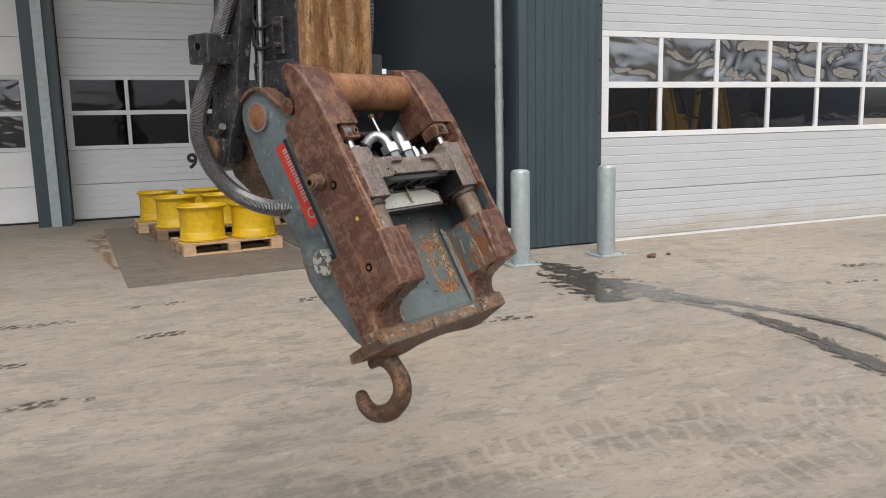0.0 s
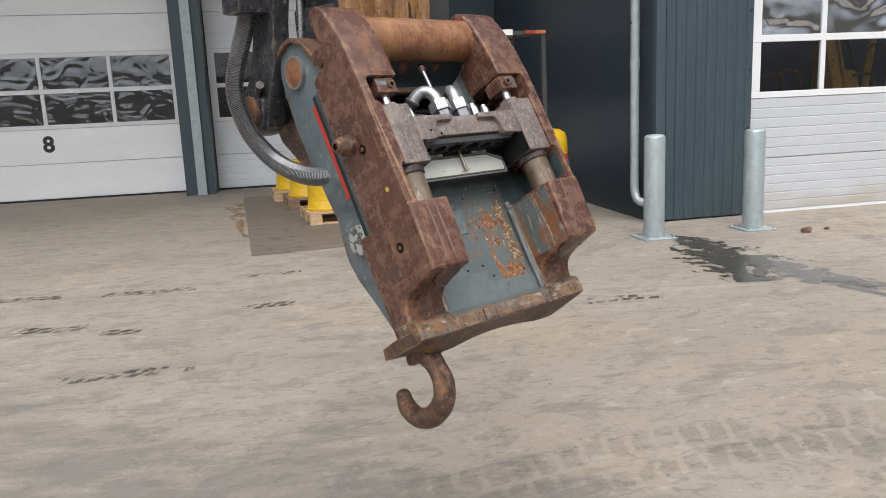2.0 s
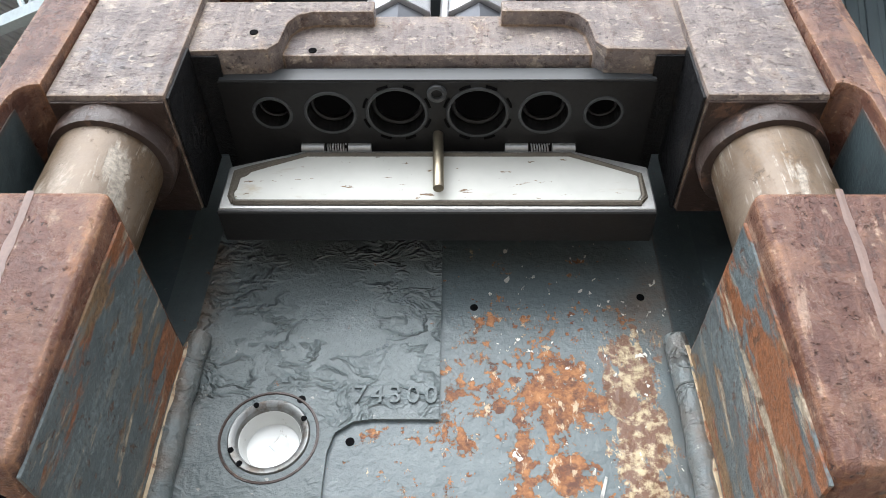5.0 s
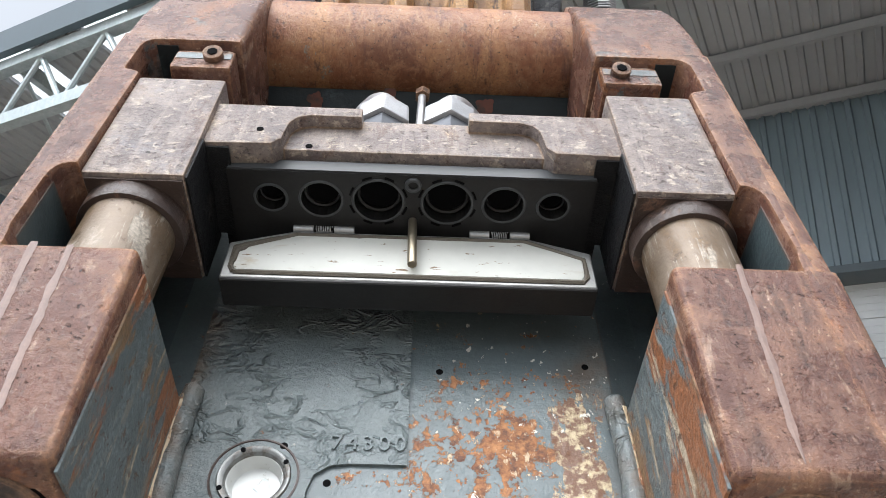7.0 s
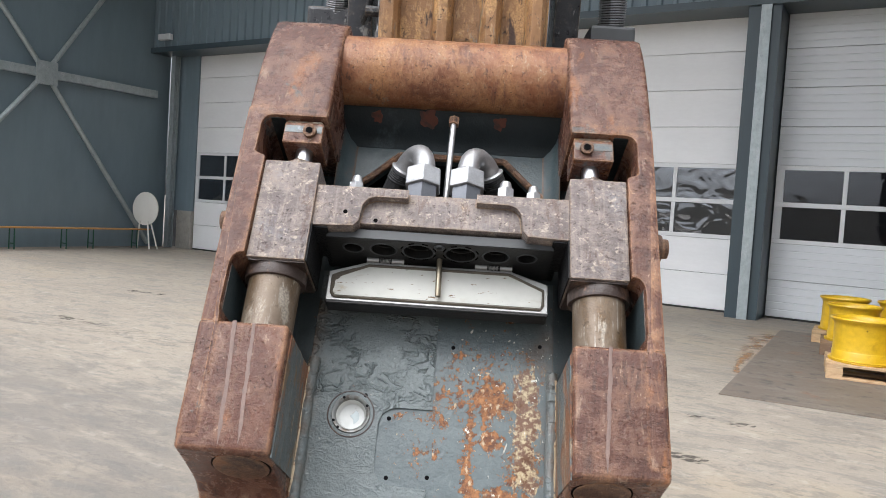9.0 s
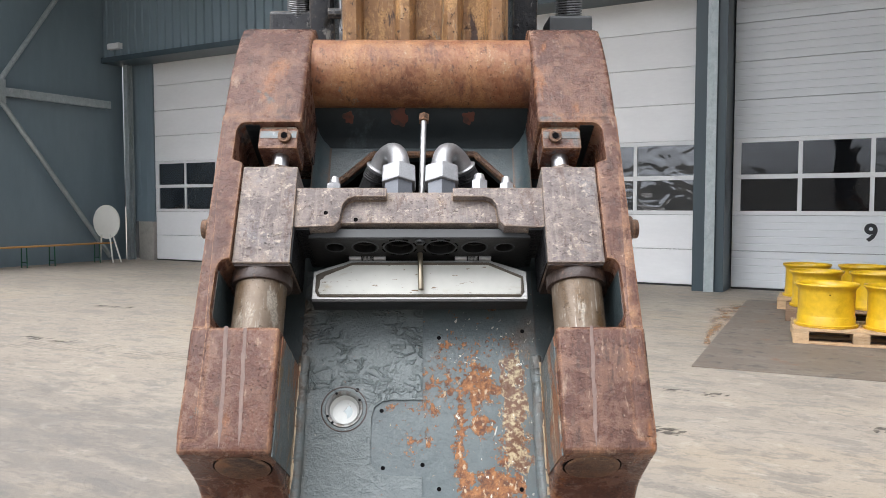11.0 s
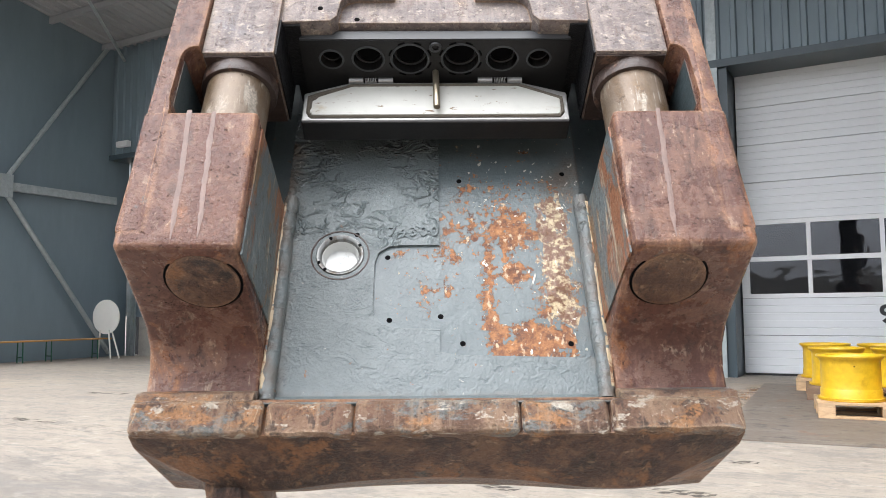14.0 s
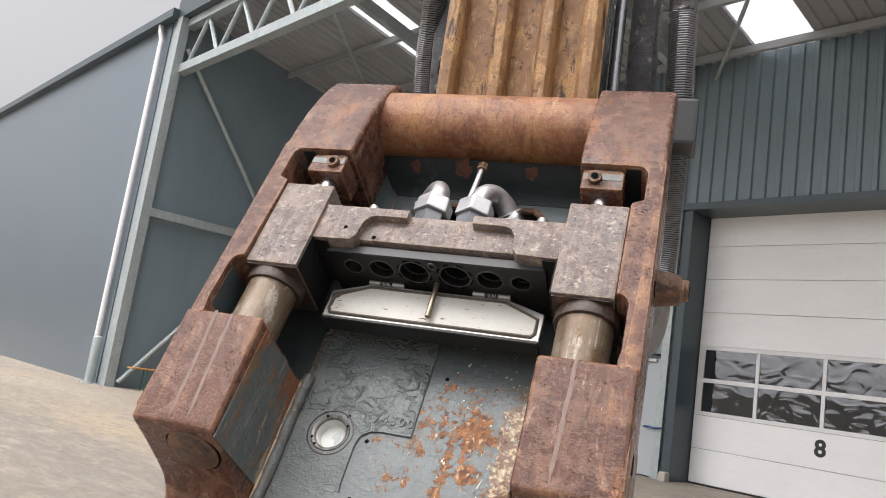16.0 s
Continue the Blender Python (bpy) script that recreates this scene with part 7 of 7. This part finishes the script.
ch = part("chassis", prism([(0.55, 0.20), (0.55, 0.62), (1.3, 0.60), (1.45, 0.74), (2.0, 0.74), (2.12, 0.40), (1.95, 0.22)], "x", -0.50, 0.50, 0.015), M_FKDARK, fk)
for x in (-0.43, 0.43):
    for y, r, w in ((0.46, 0.275, 0.10), (1.72, 0.335, 0.12)):
        wh = part("wheel", cyl((x - w, y, r), (x + w, y, r), r, 36, bevel=0.03), M_TYRE, fk, "grey solid tyre", smooth=True)
        sx = -1 if x < 0 else 1
        part("wheel_disc", cyl((x + sx * (w - 0.02), y, r), (x + sx * (w + 0.006), y, r), r * 0.55, 24, r * 0.45), M_FKDARK, wh)
for x in (-0.52, 0.46):
    part("fender", prism([(1.33, 0.55), (1.40, 0.70), (1.55, 0.78), (1.9, 0.78), (2.08, 0.66), (2.14, 0.5), (2.10, 0.5), (2.03, 0.63), (1.88, 0.74), (1.57, 0.74), (1.44, 0.67), (1.37, 0.55)], "x", x, x + 0.10), M_FKDARK, fk)
gd = [((-0.50, 0.52, 0.98), (-0.46, 0.50, 2.08)), ((0.44, 0.52, 0.98), (0.42, 0.50, 2.08)), ((-0.50, 1.75, 0.80), (-0.46, 1.35, 2.12)), ((0.44, 1.75, 0.80), (0.42, 1.35, 2.12))]
for a, b in gd:
    part("guard_post", sweep([a, b], 0.034, 4), M_FKDARK, fk)
for a, b in (((-0.48, 0.50, 2.09), (0.44, 0.50, 2.09)), ((-0.46, 1.35, 2.12), (0.42, 1.35, 2.12)), ((-0.46, 0.50, 2.09), (-0.46, 1.35, 2.12)), ((0.42, 0.50, 2.09), (0.42, 1.35, 2.12)), ((-0.2, 0.5, 2.09), (-0.2, 1.35, 2.12)), ((0.0, 0.5, 2.09), (0.0, 1.35, 2.12)), ((0.2, 0.5, 2.09), (0.2, 1.35, 2.12))):
    part("guard_bar", sweep([a, b], 0.030 if abs(a[0]) > .3 else 0.016, 4), M_FKDARK, fk)
for x, mt in ((-0.28, M_LAMP), (-0.15, M_AMBER), (0.26, M_LAMP), (0.37, M_AMBER)):
    part("rear_lamp", box(x - 0.07, x + 0.07, 0.45, 0.48, 2.072, 2.112, 0.008), mt, fk)
part("white_plate", box(-0.07, 0.05, 0.455, 0.478, 2.065, 2.125), M_WHITE, fk)
part("beacon_wire", box(-0.3, -0.22, 0.62, 0.7, 1.98, 2.03, 0.01), M_YDOT, fk)
st = part("seat", box(-0.36, 0.06, 0.78, 0.93, 1.02, 1.42, 0.035, 3), M_SEAT, fk, "black vinyl driver's seat", smooth=True)
part("seat_cushion", box(-0.36, 0.06, 0.9, 1.3, 1.02, 1.14, 0.03, 3), M_SEAT, st, smooth=True)
part("seat_mark", prism([(-0.20, 1.245), (-0.14, 1.245), (-0.125, 1.23), (-0.125, 1.19), (-0.15, 1.19), (-0.15, 1.22), (-0.20, 1.22)], "y", 0.774, 0.782), M_WHITE, st)
for x in (-0.36, 0.22):
    mast = part("mast_rail", box(x, x + 0.10, 2.0, 2.14, 0.15, 2.28, 0.004), M_FKDARK, fk)
    part("lift_chain", box(x + 0.12, x + 0.145, 2.02, 2.05, 0.5, 2.2), M_TYRE, fk)
    part("lift_cylinder", cyl((x + 0.05, 1.96, 0.4), (x + 0.05, 1.96, 2.1), 0.028, 14), M_CHROME if x < 0 else M_FKDARK, fk)
part("mast_head", box(-0.5, 0.42, 1.95, 2.16, 2.24, 2.31, 0.02), M_FKDARK, fk)
part("mast_cross", box(-0.36, 0.32, 2.02, 2.1, 1.0, 1.12), M_FKDARK, fk)
part("dash", box(-0.42, 0.40, 1.52, 1.66, 0.78, 1.12, 0.03), M_FKDARK, fk)
part("steering_wheel", (lambda b_: (bmesh.ops.transform(b_, matrix=pose(-0.15, 1.42, 1.25, 50), verts=b_.verts), b_)[1])(lathe([(0.16, 0.0), (0.165, 0.01), (0.16, 0.02), (0.15, 0.01)], 24)), M_SEAT, fk)
part("shield", box(0.10, 0.32, 1.70, 1.72, 1.1, 1.62, 0.01), M_FACADE, fk)
part("carriage", box(-0.45, 0.45, 2.18, 2.24, 0.2, 0.72, 0.01), M_FKDARK, fk)
for x in (-0.28, 0.2):
    part("fork", prism([(2.24, 0.62), (2.28, 0.62), (2.28, 0.09), (3.3, 0.06), (3.3, 0.045), (2.24, 0.05)], "x", x, x + 0.1), M_FKDARK, fk)
for k in range(3):
    part("faded_print", box(-0.06 + k * 0.115, 0.03 + k * 0.115, 0.016, 0.04, 0.955, 0.99), M_PINK, fk)

# ---- bench and folding table by the dark wall ----
be = thing("bench", pose(-15.85, 10.7, 0, 0, 0, 0), "beer bench with an orange wooden seat on green legs", "bench", "benches")
part("seat", box(-0.13, 0.13, -1.85, 0.0, 0.44, 0.47, 0.004, 1), M_BENCH, be)
for y in (-1.5, -0.35):
    lg = sweep([(-0.1, y, 0.0), (-0.09, y, 0.44)], 0.014, 8)
    sweep([(0.1, y, 0.0), (0.09, y, 0.44)], 0.014, 8, into=lg)
    sweep([(-0.1, y, 0.12), (0.1, y, 0.12)], 0.012, 8, into=lg)
    part("leg_frame", lg, M_BENCHLEG, be)
copy_thing(be, pose(-15.85, 12.5, 0))
copy_thing(be, pose(-15.85, 8.8, 0))
ta = thing("folding_table", pose(-15.70, 12.3, 0, 0, 0, 8), "white round garden table folded up against the wall", "table")
tp = cyl((0, 0.0, 0), (0, 0.03, 0), 0.40, 40, bevel=0.006)
bmesh.ops.transform(tp, matrix=Matrix.Translation((0, 0, 0.96)), verts=tp.verts)
part("tabletop", tp, M_PLASTIC, ta, smooth=True)
for x0, x1, y in ((-0.13, -0.17, -0.02), (0.12, 0.22, -0.02), (0.13, 0.32, 0.06)):
    part("leg", sweep([(x0, y, 0.66), (x1, y * 2, 0.0)], 0.018, 10), M_PLASTIC, ta)
for x, y, s_ in ((4.15, 5.75, 0.05), (4.25, 5.85, 0.035), (4.42, 5.8, 0.03)):
    c_ = bmesh.new()
    bmesh.ops.create_icosphere(c_, subdivisions=2, radius=s_)
    for v in c_.verts:
        v.co *= 1 + 0.35 * noise.noise(v.co * 30 + Vector((x, y, 0)))
        v.co.z = max(v.co.z * 0.6, -s_ * 0.3)
    o_ = part("clod", c_, M_RUSTDARK)
    o_.location = (x, y, s_ * 0.3)
    tagged(o_, "small brown clod of dirt on the concrete", "clod", "clods")
